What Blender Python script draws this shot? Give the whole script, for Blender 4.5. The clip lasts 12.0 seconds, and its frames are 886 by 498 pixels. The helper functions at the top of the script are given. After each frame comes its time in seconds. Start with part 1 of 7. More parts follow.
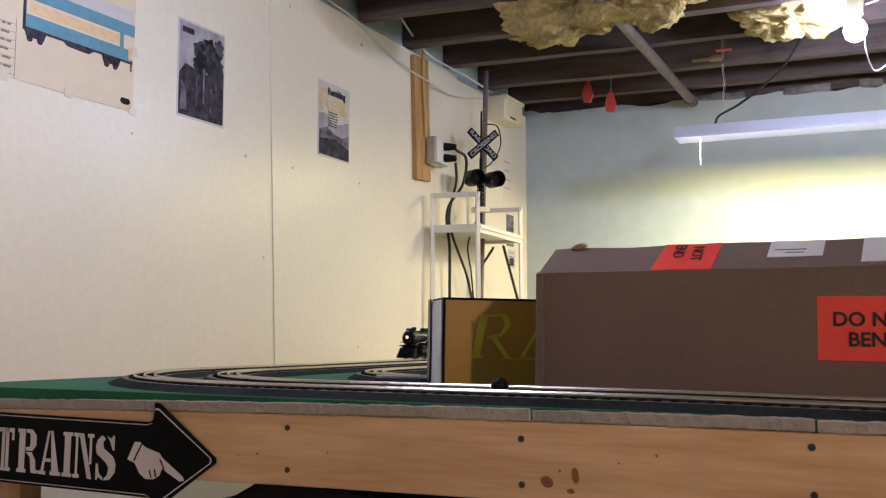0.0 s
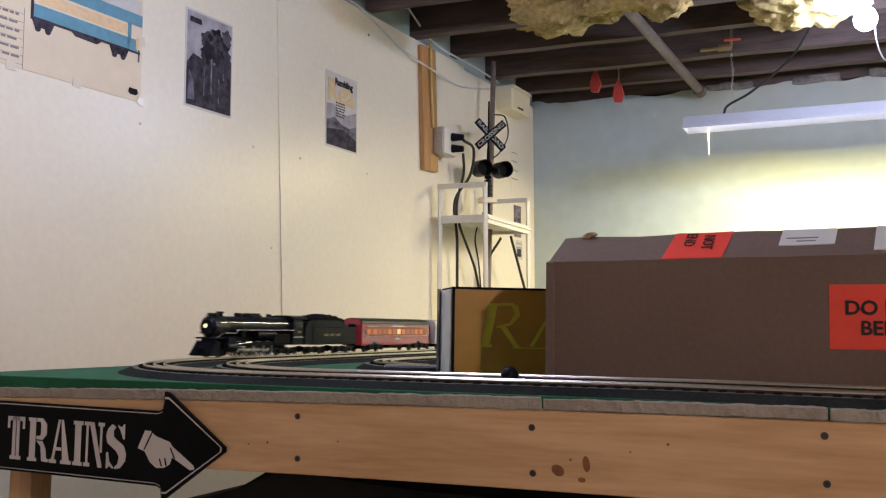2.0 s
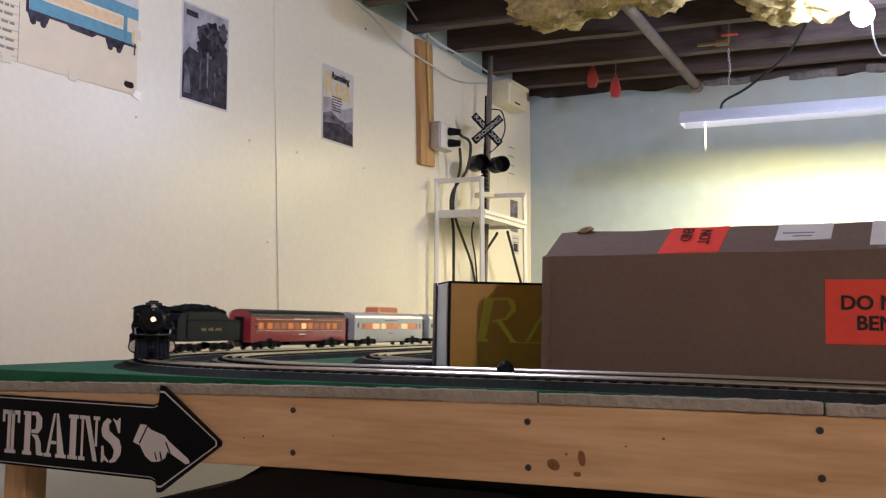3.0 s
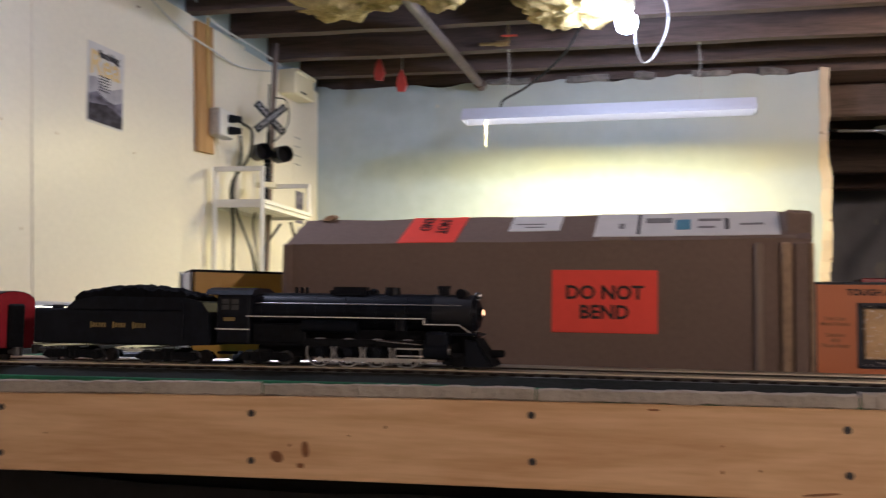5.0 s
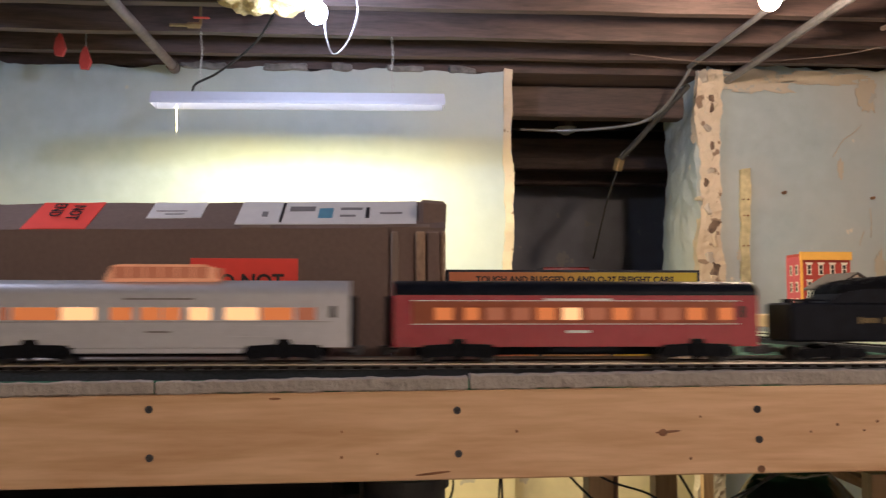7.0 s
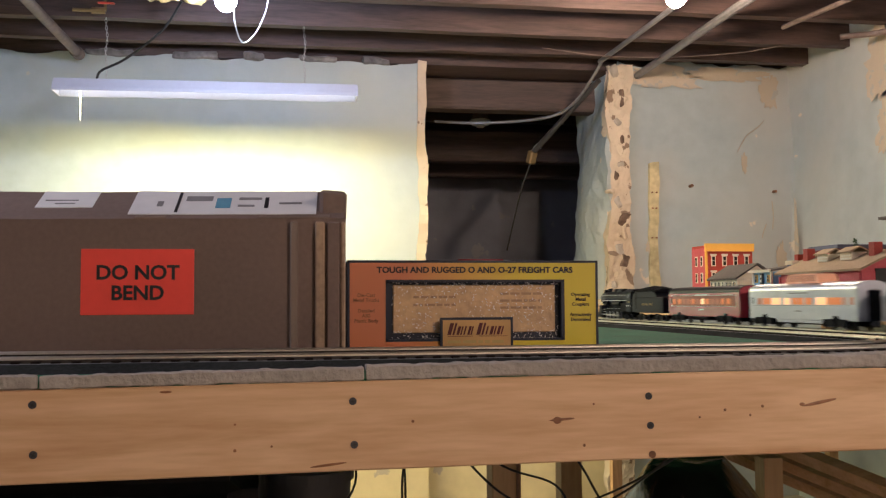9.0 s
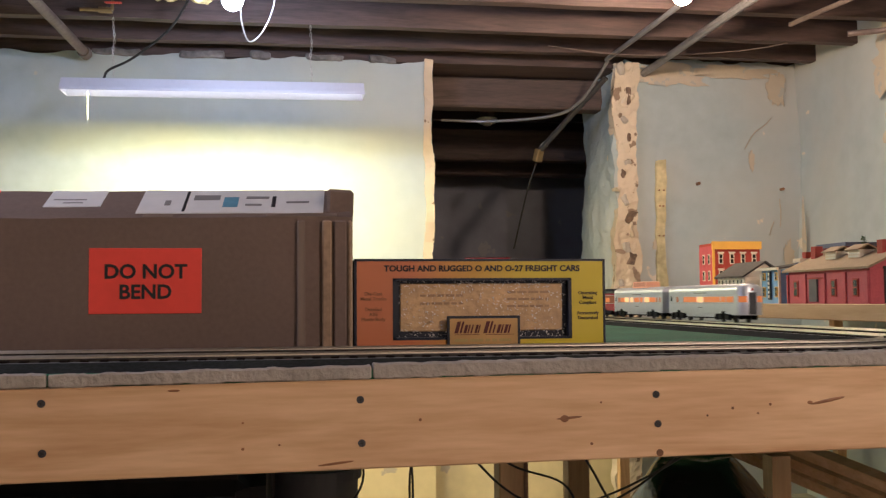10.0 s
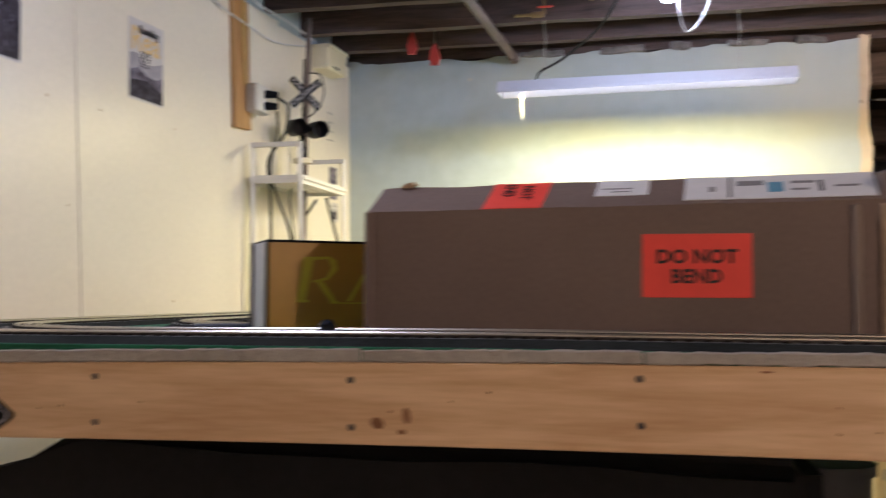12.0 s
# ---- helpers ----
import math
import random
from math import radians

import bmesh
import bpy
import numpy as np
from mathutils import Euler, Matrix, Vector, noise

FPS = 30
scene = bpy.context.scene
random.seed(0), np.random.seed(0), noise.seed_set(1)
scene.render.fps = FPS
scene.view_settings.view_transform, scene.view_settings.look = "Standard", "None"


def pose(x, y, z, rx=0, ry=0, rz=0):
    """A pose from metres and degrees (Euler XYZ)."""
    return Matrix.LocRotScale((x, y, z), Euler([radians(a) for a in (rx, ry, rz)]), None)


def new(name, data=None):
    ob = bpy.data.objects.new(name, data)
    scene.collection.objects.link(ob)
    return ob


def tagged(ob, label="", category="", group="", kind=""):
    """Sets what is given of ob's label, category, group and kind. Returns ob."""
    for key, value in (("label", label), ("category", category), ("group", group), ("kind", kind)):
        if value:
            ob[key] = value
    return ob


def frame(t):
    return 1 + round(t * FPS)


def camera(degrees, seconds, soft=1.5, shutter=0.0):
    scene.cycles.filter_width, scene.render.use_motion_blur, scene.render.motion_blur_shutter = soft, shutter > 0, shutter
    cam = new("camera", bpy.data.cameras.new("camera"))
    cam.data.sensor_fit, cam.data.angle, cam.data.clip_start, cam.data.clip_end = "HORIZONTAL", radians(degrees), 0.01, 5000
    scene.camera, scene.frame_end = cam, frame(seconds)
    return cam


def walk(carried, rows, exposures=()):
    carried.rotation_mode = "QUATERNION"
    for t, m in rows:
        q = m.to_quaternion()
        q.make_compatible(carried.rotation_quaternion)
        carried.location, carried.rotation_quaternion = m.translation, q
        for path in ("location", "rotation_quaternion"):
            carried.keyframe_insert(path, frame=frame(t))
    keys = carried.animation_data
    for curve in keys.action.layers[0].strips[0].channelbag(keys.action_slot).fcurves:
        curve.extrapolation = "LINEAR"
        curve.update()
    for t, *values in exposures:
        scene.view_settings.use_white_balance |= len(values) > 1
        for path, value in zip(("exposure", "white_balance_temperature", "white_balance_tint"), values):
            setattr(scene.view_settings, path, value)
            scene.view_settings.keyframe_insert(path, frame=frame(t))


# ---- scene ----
cam = camera(49.60, 12.0, soft=1.25, shutter=0.5)
ROWS = [
    # seconds, x, y, z, yaw, pitch, roll
    (0, 0.0620, 0.2535, 0.9571, 24.391, 5.049, 0.878),
    (0.5, 0.0589, 0.2523, 0.9569, 24.459, 4.898, 0.835),
    (1, 0.0587, 0.2523, 0.9559, 24.553, 4.759, 0.868),
    (1.5, 0.0575, 0.2533, 0.9542, 24.701, 4.691, 0.967),
    (2, 0.0563, 0.2548, 0.9537, 24.761, 4.539, 0.880),
    (2.5, 0.0563, 0.2549, 0.9519, 24.730, 4.542, 0.985),
    (2.7, 0.0561, 0.2554, 0.9533, 24.679, 4.375, 0.978),
    (4.3, 0.0803, 0.2753, 0.9498, 20.125, 4.187, 1.120),
    (4.5, 0.0913, 0.2811, 0.9510, 18.304, 4.166, 1.104),
    (5, 0.1268, 0.3039, 0.9483, 12.773, 4.070, 0.926),
    (5.5, 0.1654, 0.3172, 0.9466, 6.755, 3.910, 0.592),
    (6, 0.1980, 0.3233, 0.9466, 1.905, 3.791, 0.285),
    (6.5, 0.2111, 0.3263, 0.9461, -1.506, 3.666, 0.039),
    (7, 0.2183, 0.3258, 0.9474, -4.032, 3.626, 0.013),
    (7.5, 0.2334, 0.3286, 0.9454, -6.647, 3.458, -0.038),
    (9.5, 0.2412, 0.3258, 0.9452, -8.920, 3.125, -0.297),
    (10, 0.2408, 0.3259, 0.9454, -8.480, 3.066, -0.386),
    (10.5, 0.2288, 0.3246, 0.9432, -6.357, 3.039, -0.526),
    (11, 0.1917, 0.3188, 0.9423, -0.785, 3.190, -0.404),
    (11.5, 0.1395, 0.3178, 0.9389, 6.655, 3.251, 0.046),
    (12, 0.0359, 0.2985, 0.9333, 13.674, 2.741, 0.382),
]
walk(cam, [(t, pose(x, y, z, 0, 0, yaw) @ pose(0, 0, 0, 90 + pitch, 0, 0) @ pose(0, 0, 0, 0, 0, roll)) for t, x, y, z, yaw, pitch, roll in ROWS], [(0.0, 0.04, 5500, 21), (2.5, 0.0, 5500, 21), (5.0, 0.0, 5500, 21), (6.5, 0.10, 5500, 21), (9.5, 0.14, 5500, 21), (12.0, 0.08, 5500, 21)])

# ---- world ----
world = bpy.data.worlds.new("basement_dark")
scene.world = world
world.use_nodes = True
world.node_tree.nodes["Background"].inputs[0].default_value = (0.5, 0.55, 0.6, 1)
world.node_tree.nodes["Background"].inputs[1].default_value = 0.02

WHITE_BULB, WARM_BULB, FILL_WHITE, REAR_WARM, TUBE_W = 400.0, 860.0, 450.0, 1640.0, 46.0


# ---- materials ----
def mat(name, color, rough=0.6, metal=0.0, spread=0.12, scale=40.0, bump=0.15, scale2=4.0, dark=None, coat=0.0, emit=None, bump_dist=0.002, spec=0.5):
    """A surface with fine grain and broad stains around one base colour."""
    m = bpy.data.materials.new(name)
    m.use_nodes = True
    nt = m.node_tree
    b = nt.nodes["Principled BSDF"]
    b.inputs["Roughness"].default_value = rough
    b.inputs["Metallic"].default_value = metal
    b.inputs["Coat Weight"].default_value = coat
    b.inputs["Specular IOR Level"].default_value = spec
    tc = nt.nodes.new("ShaderNodeTexCoord")
    n1 = nt.nodes.new("ShaderNodeTexNoise")
    n1.inputs["Scale"].default_value, n1.inputs["Detail"].default_value = scale, 6
    n2 = nt.nodes.new("ShaderNodeTexNoise")
    n2.inputs["Scale"].default_value, n2.inputs["Detail"].default_value = scale2, 5
    for n in (n1, n2):
        nt.links.new(tc.outputs["Object"], n.inputs["Vector"])
    add = nt.nodes.new("ShaderNodeMix")
    add.data_type = "FLOAT"
    add.inputs[0].default_value = 0.55
    nt.links.new(n1.outputs["Fac"], add.inputs[2])
    nt.links.new(n2.outputs["Fac"], add.inputs[3])
    ramp = nt.nodes.new("ShaderNodeValToRGB")
    lo = dark or tuple(c * (1 - 2.2 * spread) for c in color)
    hi = tuple(min(1, c * (1 + spread)) for c in color)
    ramp.color_ramp.elements[0].position, ramp.color_ramp.elements[0].color = 0.3, (*lo, 1)
    ramp.color_ramp.elements[1].position, ramp.color_ramp.elements[1].color = 0.66, (*hi, 1)
    nt.links.new(add.outputs[0], ramp.inputs[0])
    nt.links.new(ramp.outputs[0], b.inputs["Base Color"])
    if bump:
        bp = nt.nodes.new("ShaderNodeBump")
        bp.inputs["Strength"].default_value, bp.inputs["Distance"].default_value = bump, bump_dist
        nt.links.new(n1.outputs["Fac"], bp.inputs["Height"])
        nt.links.new(bp.outputs[0], b.inputs["Normal"])
    if emit:
        b.inputs["Emission Color"].default_value = (*emit[:3], 1)
        b.inputs["Emission Strength"].default_value = emit[3]
    return m


def grain_mat(name, light, dark, axis="X", rough=0.55, scale=9.0):
    """Sawn timber with stretched grain along one axis."""
    m = bpy.data.materials.new(name)
    m.use_nodes = True
    nt = m.node_tree
    b = nt.nodes["Principled BSDF"]
    b.inputs["Roughness"].default_value = rough
    tc = nt.nodes.new("ShaderNodeTexCoord")
    mp = nt.nodes.new("ShaderNodeMapping")
    s = {"X": (0.9, 9, 9), "Y": (9, 0.9, 9), "Z": (9, 9, 0.9)}[axis]
    mp.inputs["Scale"].default_value = s
    nt.links.new(tc.outputs["Object"], mp.inputs[0])
    n = nt.nodes.new("ShaderNodeTexNoise")
    n.inputs["Scale"].default_value, n.inputs["Detail"].default_value, n.inputs["Distortion"].default_value = scale * 0.35, 9, 1.3
    n2 = nt.nodes.new("ShaderNodeTexNoise")
    n2.inputs["Scale"].default_value, n2.inputs["Detail"].default_value = scale * 2.5, 4
    nt.links.new(mp.outputs[0], n.inputs[0])
    nt.links.new(mp.outputs[0], n2.inputs[0])
    mix = nt.nodes.new("ShaderNodeMix")
    mix.data_type = "FLOAT"
    mix.inputs[0].default_value = 0.3
    nt.links.new(n.outputs["Fac"], mix.inputs[2])
    nt.links.new(n2.outputs["Fac"], mix.inputs[3])
    ramp = nt.nodes.new("ShaderNodeValToRGB")
    ramp.color_ramp.elements[0].position, ramp.color_ramp.elements[0].color = 0.28, (*dark, 1)
    ramp.color_ramp.elements[1].position, ramp.color_ramp.elements[1].color = 0.62, (*light, 1)
    nt.links.new(mix.outputs[0], ramp.inputs[0])
    nt.links.new(ramp.outputs[0], b.inputs["Base Color"])
    bp = nt.nodes.new("ShaderNodeBump")
    bp.inputs["Strength"].default_value, bp.inputs["Distance"].default_value = 0.15, 0.001
    nt.links.new(mix.outputs[0], bp.inputs["Height"])
    nt.links.new(bp.outputs[0], b.inputs["Normal"])
    return m


def plaster_mat(name, color, stain, chip, amount=0.62, rough=0.75, bump=0.5, chip_scale=7.0):
    """Old painted plaster: paint, broad stains and chips down to pale render."""
    m = mat(name, color, rough, spread=0.07, scale=14, scale2=1.6, bump=bump, bump_dist=0.004)
    nt = m.node_tree
    b = nt.nodes["Principled BSDF"]
    base = b.inputs["Base Color"].links[0].from_socket
    tc = nt.nodes.new("ShaderNodeTexCoord")
    last = base
    for colr, scl, lo, hi, fac in ((stain, 1.3, 0.46, 0.66, 0.9), (chip, chip_scale, amount, amount + 0.02, 1.0)):
        n = nt.nodes.new("ShaderNodeTexNoise")
        n.inputs["Scale"].default_value, n.inputs["Detail"].default_value = scl, 7
        nt.links.new(tc.outputs["Object"], n.inputs["Vector"])
        r = nt.nodes.new("ShaderNodeMapRange")
        r.inputs["From Min"].default_value, r.inputs["From Max"].default_value, r.inputs["To Max"].default_value = lo, hi, fac
        nt.links.new(n.outputs["Fac"], r.inputs["Value"])
        mx = nt.nodes.new("ShaderNodeMix")
        mx.data_type = "RGBA"
        nt.links.new(r.outputs[0], mx.inputs[0])
        nt.links.new(last, mx.inputs[6])
        mx.inputs[7].default_value = (*colr, 1)
        last = mx.outputs[2]
    nt.links.new(last, b.inputs["Base Color"])
    return m


def glow(name, color, strength):
    m = bpy.data.materials.new(name)
    m.use_nodes = True
    b = m.node_tree.nodes["Principled BSDF"]
    b.inputs["Base Color"].default_value = (*(0.4 * c for c in color), 1)
    b.inputs["Emission Color"].default_value = (*color, 1)
    b.inputs["Emission Strength"].default_value = strength
    b.inputs["Roughness"].default_value = 0.3
    return m


def clear(name, tint=(1, 1, 1), rough=0.08):
    m = bpy.data.materials.new(name)
    m.use_nodes = True
    b = m.node_tree.nodes["Principled BSDF"]
    b.inputs["Base Color"].default_value = (*tint, 1)
    b.inputs["Transmission Weight"].default_value = 1
    b.inputs["Roughness"].default_value = rough
    b.inputs["IOR"].default_value = 1.3
    return m


M_CREAM = mat("cream_wall_paint", (0.79, 0.74, 0.63), 0.33, spread=0.035, scale=60, scale2=1.2, bump=0.10, spec=0.42)
M_BLUE = plaster_mat("pale_blue_plaster", (0.40, 0.475, 0.525), (0.47, 0.51, 0.47), (0.58, 0.56, 0.48), 0.70)
M_BLUE_R = plaster_mat("grey_blue_plaster", (0.40, 0.475, 0.50), (0.46, 0.475, 0.45), (0.66, 0.59, 0.47), 0.67)
M_STONE = plaster_mat("rough_stone_render", (0.68, 0.59, 0.45), (0.50, 0.40, 0.28), (0.25, 0.18, 0.125), 0.60, bump=1.0, chip_scale=13.0)
M_OCHRE = mat("ochre_paint_streak", (0.56, 0.49, 0.28), 0.8, spread=0.25, scale=30, scale2=6)
# blue-grey stone with darker blotches, for the room beyond
M_FARWALL = plaster_mat("blue_grey_stone_wall", (0.36, 0.38, 0.45), (0.23, 0.24, 0.29), (0.42, 0.42, 0.43), 0.64)
M_CONC = mat("concrete_floor", (0.44, 0.40, 0.34), 0.8, spread=0.2, scale=25, scale2=2, bump=0.4)
M_JOIST = grain_mat("dark_old_joist", (0.108, 0.070, 0.062), (0.036, 0.025, 0.024), "X", 0.7)
# brown timber of the far joists and beams, near the joist tone
M_FAR_TIMBER = grain_mat("far_brown_timber", (0.115, 0.082, 0.072), (0.045, 0.034, 0.032), "X", 0.8)
M_DECK = grain_mat("dark_floor_boards", (0.10, 0.062, 0.045), (0.04, 0.026, 0.02), "X", 0.8)
M_PINE = grain_mat("pine_board", (0.72, 0.49, 0.28), (0.50, 0.29, 0.135), "X", 0.45)
M_PINE_Z = grain_mat("pine_upright", (0.62, 0.40, 0.20), (0.42, 0.25, 0.11), "Z", 0.55)
M_STRIP = grain_mat("stained_wood_strip", (0.50, 0.29, 0.11), (0.30, 0.15, 0.05), "Z", 0.5)
M_KNOT = mat("wood_knot", (0.24, 0.105, 0.04), 0.5, spread=0.3, scale=120, bump=0)
M_FOAM = mat("grey_foam_board", (0.37, 0.34, 0.30), 0.9, spread=0.12, scale=130, scale2=12, bump=1.0, bump_dist=0.004)
M_FELT = mat("green_felt", (0.014, 0.125, 0.060), 0.95, spread=0.25, scale=300, scale2=8, bump=0.5)
M_BED_GREY = mat("dark_track_bed", (0.030, 0.032, 0.031), 0.9, spread=0.25, scale=240, scale2=12, spec=0.02)
M_BALLAST = mat("grey_moulded_ballast", (0.16, 0.155, 0.145), 0.75, spread=0.25, scale=260, scale2=20, bump=0.5, spec=0.25)
M_TIE = mat("dark_brown_tie", (0.014, 0.011, 0.010), 0.9, spread=0.2, scale=150, spec=0.02)
M_RAIL = mat("nickel_rail", (0.60, 0.55, 0.47), 0.32, 1.0, spread=0.12, scale=150, bump=0.05)
M_KRAFT = mat("brown_cardboard", (0.185, 0.135, 0.112), 0.75, spec=0.2, spread=0.08, scale=160, scale2=5, bump=0.1)
M_KRAFT_EDGE = mat("torn_cardboard_edge", (0.36, 0.25, 0.16), 0.8, spread=0.2, scale=120)
M_TAPE = mat("clear_packing_tape", (0.20, 0.145, 0.11), 0.4, spread=0.06, scale=20, bump=0.4, bump_dist=0.003, coat=0.5)
M_RED_LABEL = mat("fluorescent_red_label", (0.88, 0.075, 0.045), 0.55, spread=0.04, scale=60)
M_WHITE_LABEL = mat("white_paper_label", (0.70, 0.69, 0.68), 0.6, spread=0.06, scale=40)
M_PRINT = mat("black_print", (0.018, 0.016, 0.018), 0.55, spread=0.1, scale=60, bump=0)
M_GREY_PRINT = mat("grey_print", (0.22, 0.21, 0.21), 0.6, spread=0.1, scale=60, bump=0)
M_GOLD_CARD = mat("golden_yellow_card", (0.50, 0.27, 0.020), 0.33, spread=0.08, scale=30, scale2=6, bump=0.05, coat=0.3)
M_GOLD_PRINT = mat("bright_yellow_print", (0.68, 0.60, 0.025), 0.4, spread=0.05, bump=0)
M_NAVY = mat("navy_box_tray", (0.014, 0.02, 0.04), 0.35, spread=0.2, scale=40)
M_BLACK = mat("black_enamel", (0.008, 0.010, 0.016), 0.40, spread=0.25, scale=120, scale2=20, bump=0.05, spec=0.11)
M_BLACK_MATT = mat("matt_black_plastic", (0.007, 0.008, 0.011), 0.7, spread=0.3, scale=200, bump=0.2, spec=0.12)
M_GREY_METAL = mat("dark_grey_smokebox", (0.07, 0.07, 0.075), 0.4, 0.4, spread=0.2, scale=100)
M_STEEL = mat("bright_steel", (0.62, 0.62, 0.63), 0.25, 1.0, spread=0.1, scale=200, bump=0.05)
M_COAL = mat("coal_load", (0.007, 0.008, 0.011), 0.8, spread=0.4, scale=160, bump=1.0, spec=0.06)
M_WHITE_LINE = mat("white_trim_line", (0.78, 0.78, 0.76), 0.4, spread=0.03, bump=0)
M_GOLD = mat("gold_lettering", (0.48, 0.36, 0.12), 0.4, spread=0.1, bump=0)
M_MAROON = mat("red_car_paint", (0.35, 0.027, 0.040), 0.24, spread=0.08, scale=90, bump=0.03, coat=0.8)
M_SILVER = mat("silver_car_paint", (0.62, 0.635, 0.68), 0.36, 0.5, spread=0.06, scale=150, bump=0.03)
M_WIN = glow("lit_car_window", (1.0, 0.28, 0.06), 0.42)
M_WIN_BRIGHT = glow("bright_car_lamp_window", (1.0, 0.50, 0.17), 1.1)
M_WIN_DIM = glow("dim_car_window", (0.75, 0.24, 0.10), 0.24)
M_HEADLIGHT = glow("headlight_glow", (1.0, 0.50, 0.22), 4.0)
M_WHITE_METAL = mat("white_enamel_metal", (0.74, 0.72, 0.68), 0.4, spread=0.04, scale=60)
M_LAMP_HOUSING = mat("white_lamp_housing", (0.46, 0.47, 0.55), 0.35, spread=0.03, scale=50, bump=0.02)
M_GALV = mat("galvanised_steel", (0.50, 0.50, 0.49), 0.4, 0.8, spread=0.15, scale=90)
M_PIPE = mat("dull_brown_pipe", (0.18, 0.14, 0.125), 0.55, 0.3, spread=0.2, scale=40)
M_CONDUIT = mat("grey_conduit", (0.24, 0.24, 0.25), 0.45, 0.5, spread=0.15, scale=50)
M_BRASS = mat("dull_brass", (0.30, 0.21, 0.10), 0.5, 0.7, spread=0.15)
M_REDVALVE = mat("red_handle_plastic", (0.62, 0.07, 0.04), 0.4, spread=0.1)
M_REDTAG = mat("faded_red_plastic", (0.50, 0.06, 0.05), 0.5, spread=0.1)
M_WOOL = mat("yellow_glass_wool", (0.44, 0.325, 0.13), 0.95, spread=0.3, scale=60, scale2=9, bump=0.9, bump_dist=0.01)
M_CABLE = mat("black_cable", (0.012, 0.012, 0.012), 0.45, spread=0.2, bump=0)
M_CABLE_W = mat("white_cable", (0.62, 0.62, 0.62), 0.45, spread=0.05, bump=0)
M_CABLE_Y = mat("yellow_cable", (0.55, 0.38, 0.12), 0.5, spread=0.08, bump=0)
M_IVORY = mat("ivory_plastic", (0.72, 0.66, 0.48), 0.4, spread=0.04)
M_SIGN = mat("glossy_black_sign", (0.006, 0.007, 0.009), 0.45, spread=0.1, scale=50, bump=0.03, spec=0.06)
M_SIGN_WHITE = mat("sign_white_paint", (0.66, 0.63, 0.66), 0.4, spread=0.04, bump=0)
M_PAPER = mat("poster_paper", (0.72, 0.62, 0.47), 0.5, spread=0.04, scale=20, bump=0.05)
M_PAPER_WHITE = mat("white_photo_paper", (0.60, 0.58, 0.58), 0.3, spread=0.05, bump=0.05, coat=0.2)
M_BLUEGREY = mat("blue_poster_ink", (0.12, 0.30, 0.42), 0.5, spread=0.12, scale=60, bump=0)
M_PEACH = mat("peach_poster_ink", (0.76, 0.55, 0.32), 0.5, spread=0.1, scale=60, bump=0)
M_SKYPRINT = mat("pale_grey_photo_sky", (0.40, 0.385, 0.44), 0.6, spread=0.2, scale=30, scale2=12, bump=0, spec=0.12)
M_INK = mat("dark_slate_ink", (0.018, 0.017, 0.026), 0.6, spread=0.4, scale=60, scale2=14, bump=0, spec=0.12)
M_INK_MID = mat("grey_photo_ink", (0.058, 0.052, 0.072), 0.6, spread=0.45, scale=70, scale2=30, bump=0, spec=0.12)
M_SMOKE = mat("soft_grey_photo_ink", (0.105, 0.098, 0.125), 0.6, spread=0.4, scale=90, scale2=40, bump=0, spec=0.12)
M_LILAC = mat("lilac_photo_ink", (0.19, 0.175, 0.235), 0.6, spread=0.42, scale=55, scale2=20, bump=0, spec=0.12)
M_PALE_ORANGE = mat("pale_orange_ink", (0.70, 0.52, 0.25), 0.45, spread=0.05, bump=0)
M_TAPEBIT = mat("clear_sticky_tape", (0.74, 0.68, 0.56), 0.15, spread=0.03, bump=0.2)
M_BIN = mat("black_plastic_bin", (0.016, 0.014, 0.013), 0.16, spread=0.3, scale=20, bump=0.6, bump_dist=0.006)
M_GREY_CAN = mat("grey_plastic_can", (0.10, 0.10, 0.11), 0.5, spread=0.12, scale=30)
M_BLACK_CLOTH = mat("black_cloth_skirt", (0.010, 0.009, 0.009), 0.85, spread=0.3, scale=60, bump=0.4)
M_BRICK_RED = mat("model_red_brick", (0.36, 0.045, 0.028), 0.65, spread=0.12, scale=150, scale2=30, bump=0.4)
M_BRICK_PINK = mat("model_pink_red_brick", (0.47, 0.085, 0.10), 0.65, spread=0.08, scale=150, scale2=30, bump=0.4)
M_MODEL_YELLOW = mat("model_yellow_trim", (0.74, 0.43, 0.06), 0.5, spread=0.06)
M_MODEL_WHITE = mat("model_white_trim", (0.74, 0.70, 0.58), 0.5, spread=0.05)
M_MODEL_BLUE = mat("model_sky_blue", (0.20, 0.42, 0.68), 0.55, spread=0.06)
M_MODEL_NAVY = mat("model_dark_blue", (0.08, 0.10, 0.17), 0.55, spread=0.08)
M_MODEL_ROOF = mat("model_dark_roof", (0.075, 0.068, 0.062), 0.8, spread=0.2, scale=120)
M_MODEL_TAN = mat("model_tan_roof", (0.33, 0.245, 0.15), 0.8, spread=0.12, scale=120)
M_MODEL_CREAM = mat("model_cream_board", (0.68, 0.60, 0.44), 0.6, spread=0.05)
M_MODEL_DARKWIN = mat("model_dark_window", (0.03, 0.028, 0.026), 0.25, spread=0.2, bump=0)
M_MODEL_GREEN = mat("model_tree_green", (0.06, 0.12, 0.05), 0.8, spread=0.3, scale=200)


# ---- mesh helpers ----
def mesh_of(bm, name, *materials, smooth=False):
    me = bpy.data.meshes.new(name)
    bmesh.ops.recalc_face_normals(bm, faces=bm.faces)
    bm.to_mesh(me)
    bm.free()
    for m in materials:
        me.materials.append(m)
    if smooth:
        for p in me.polygons:
            p.use_smooth = True
        me.set_sharp_from_angle(angle=radians(40))
    return me


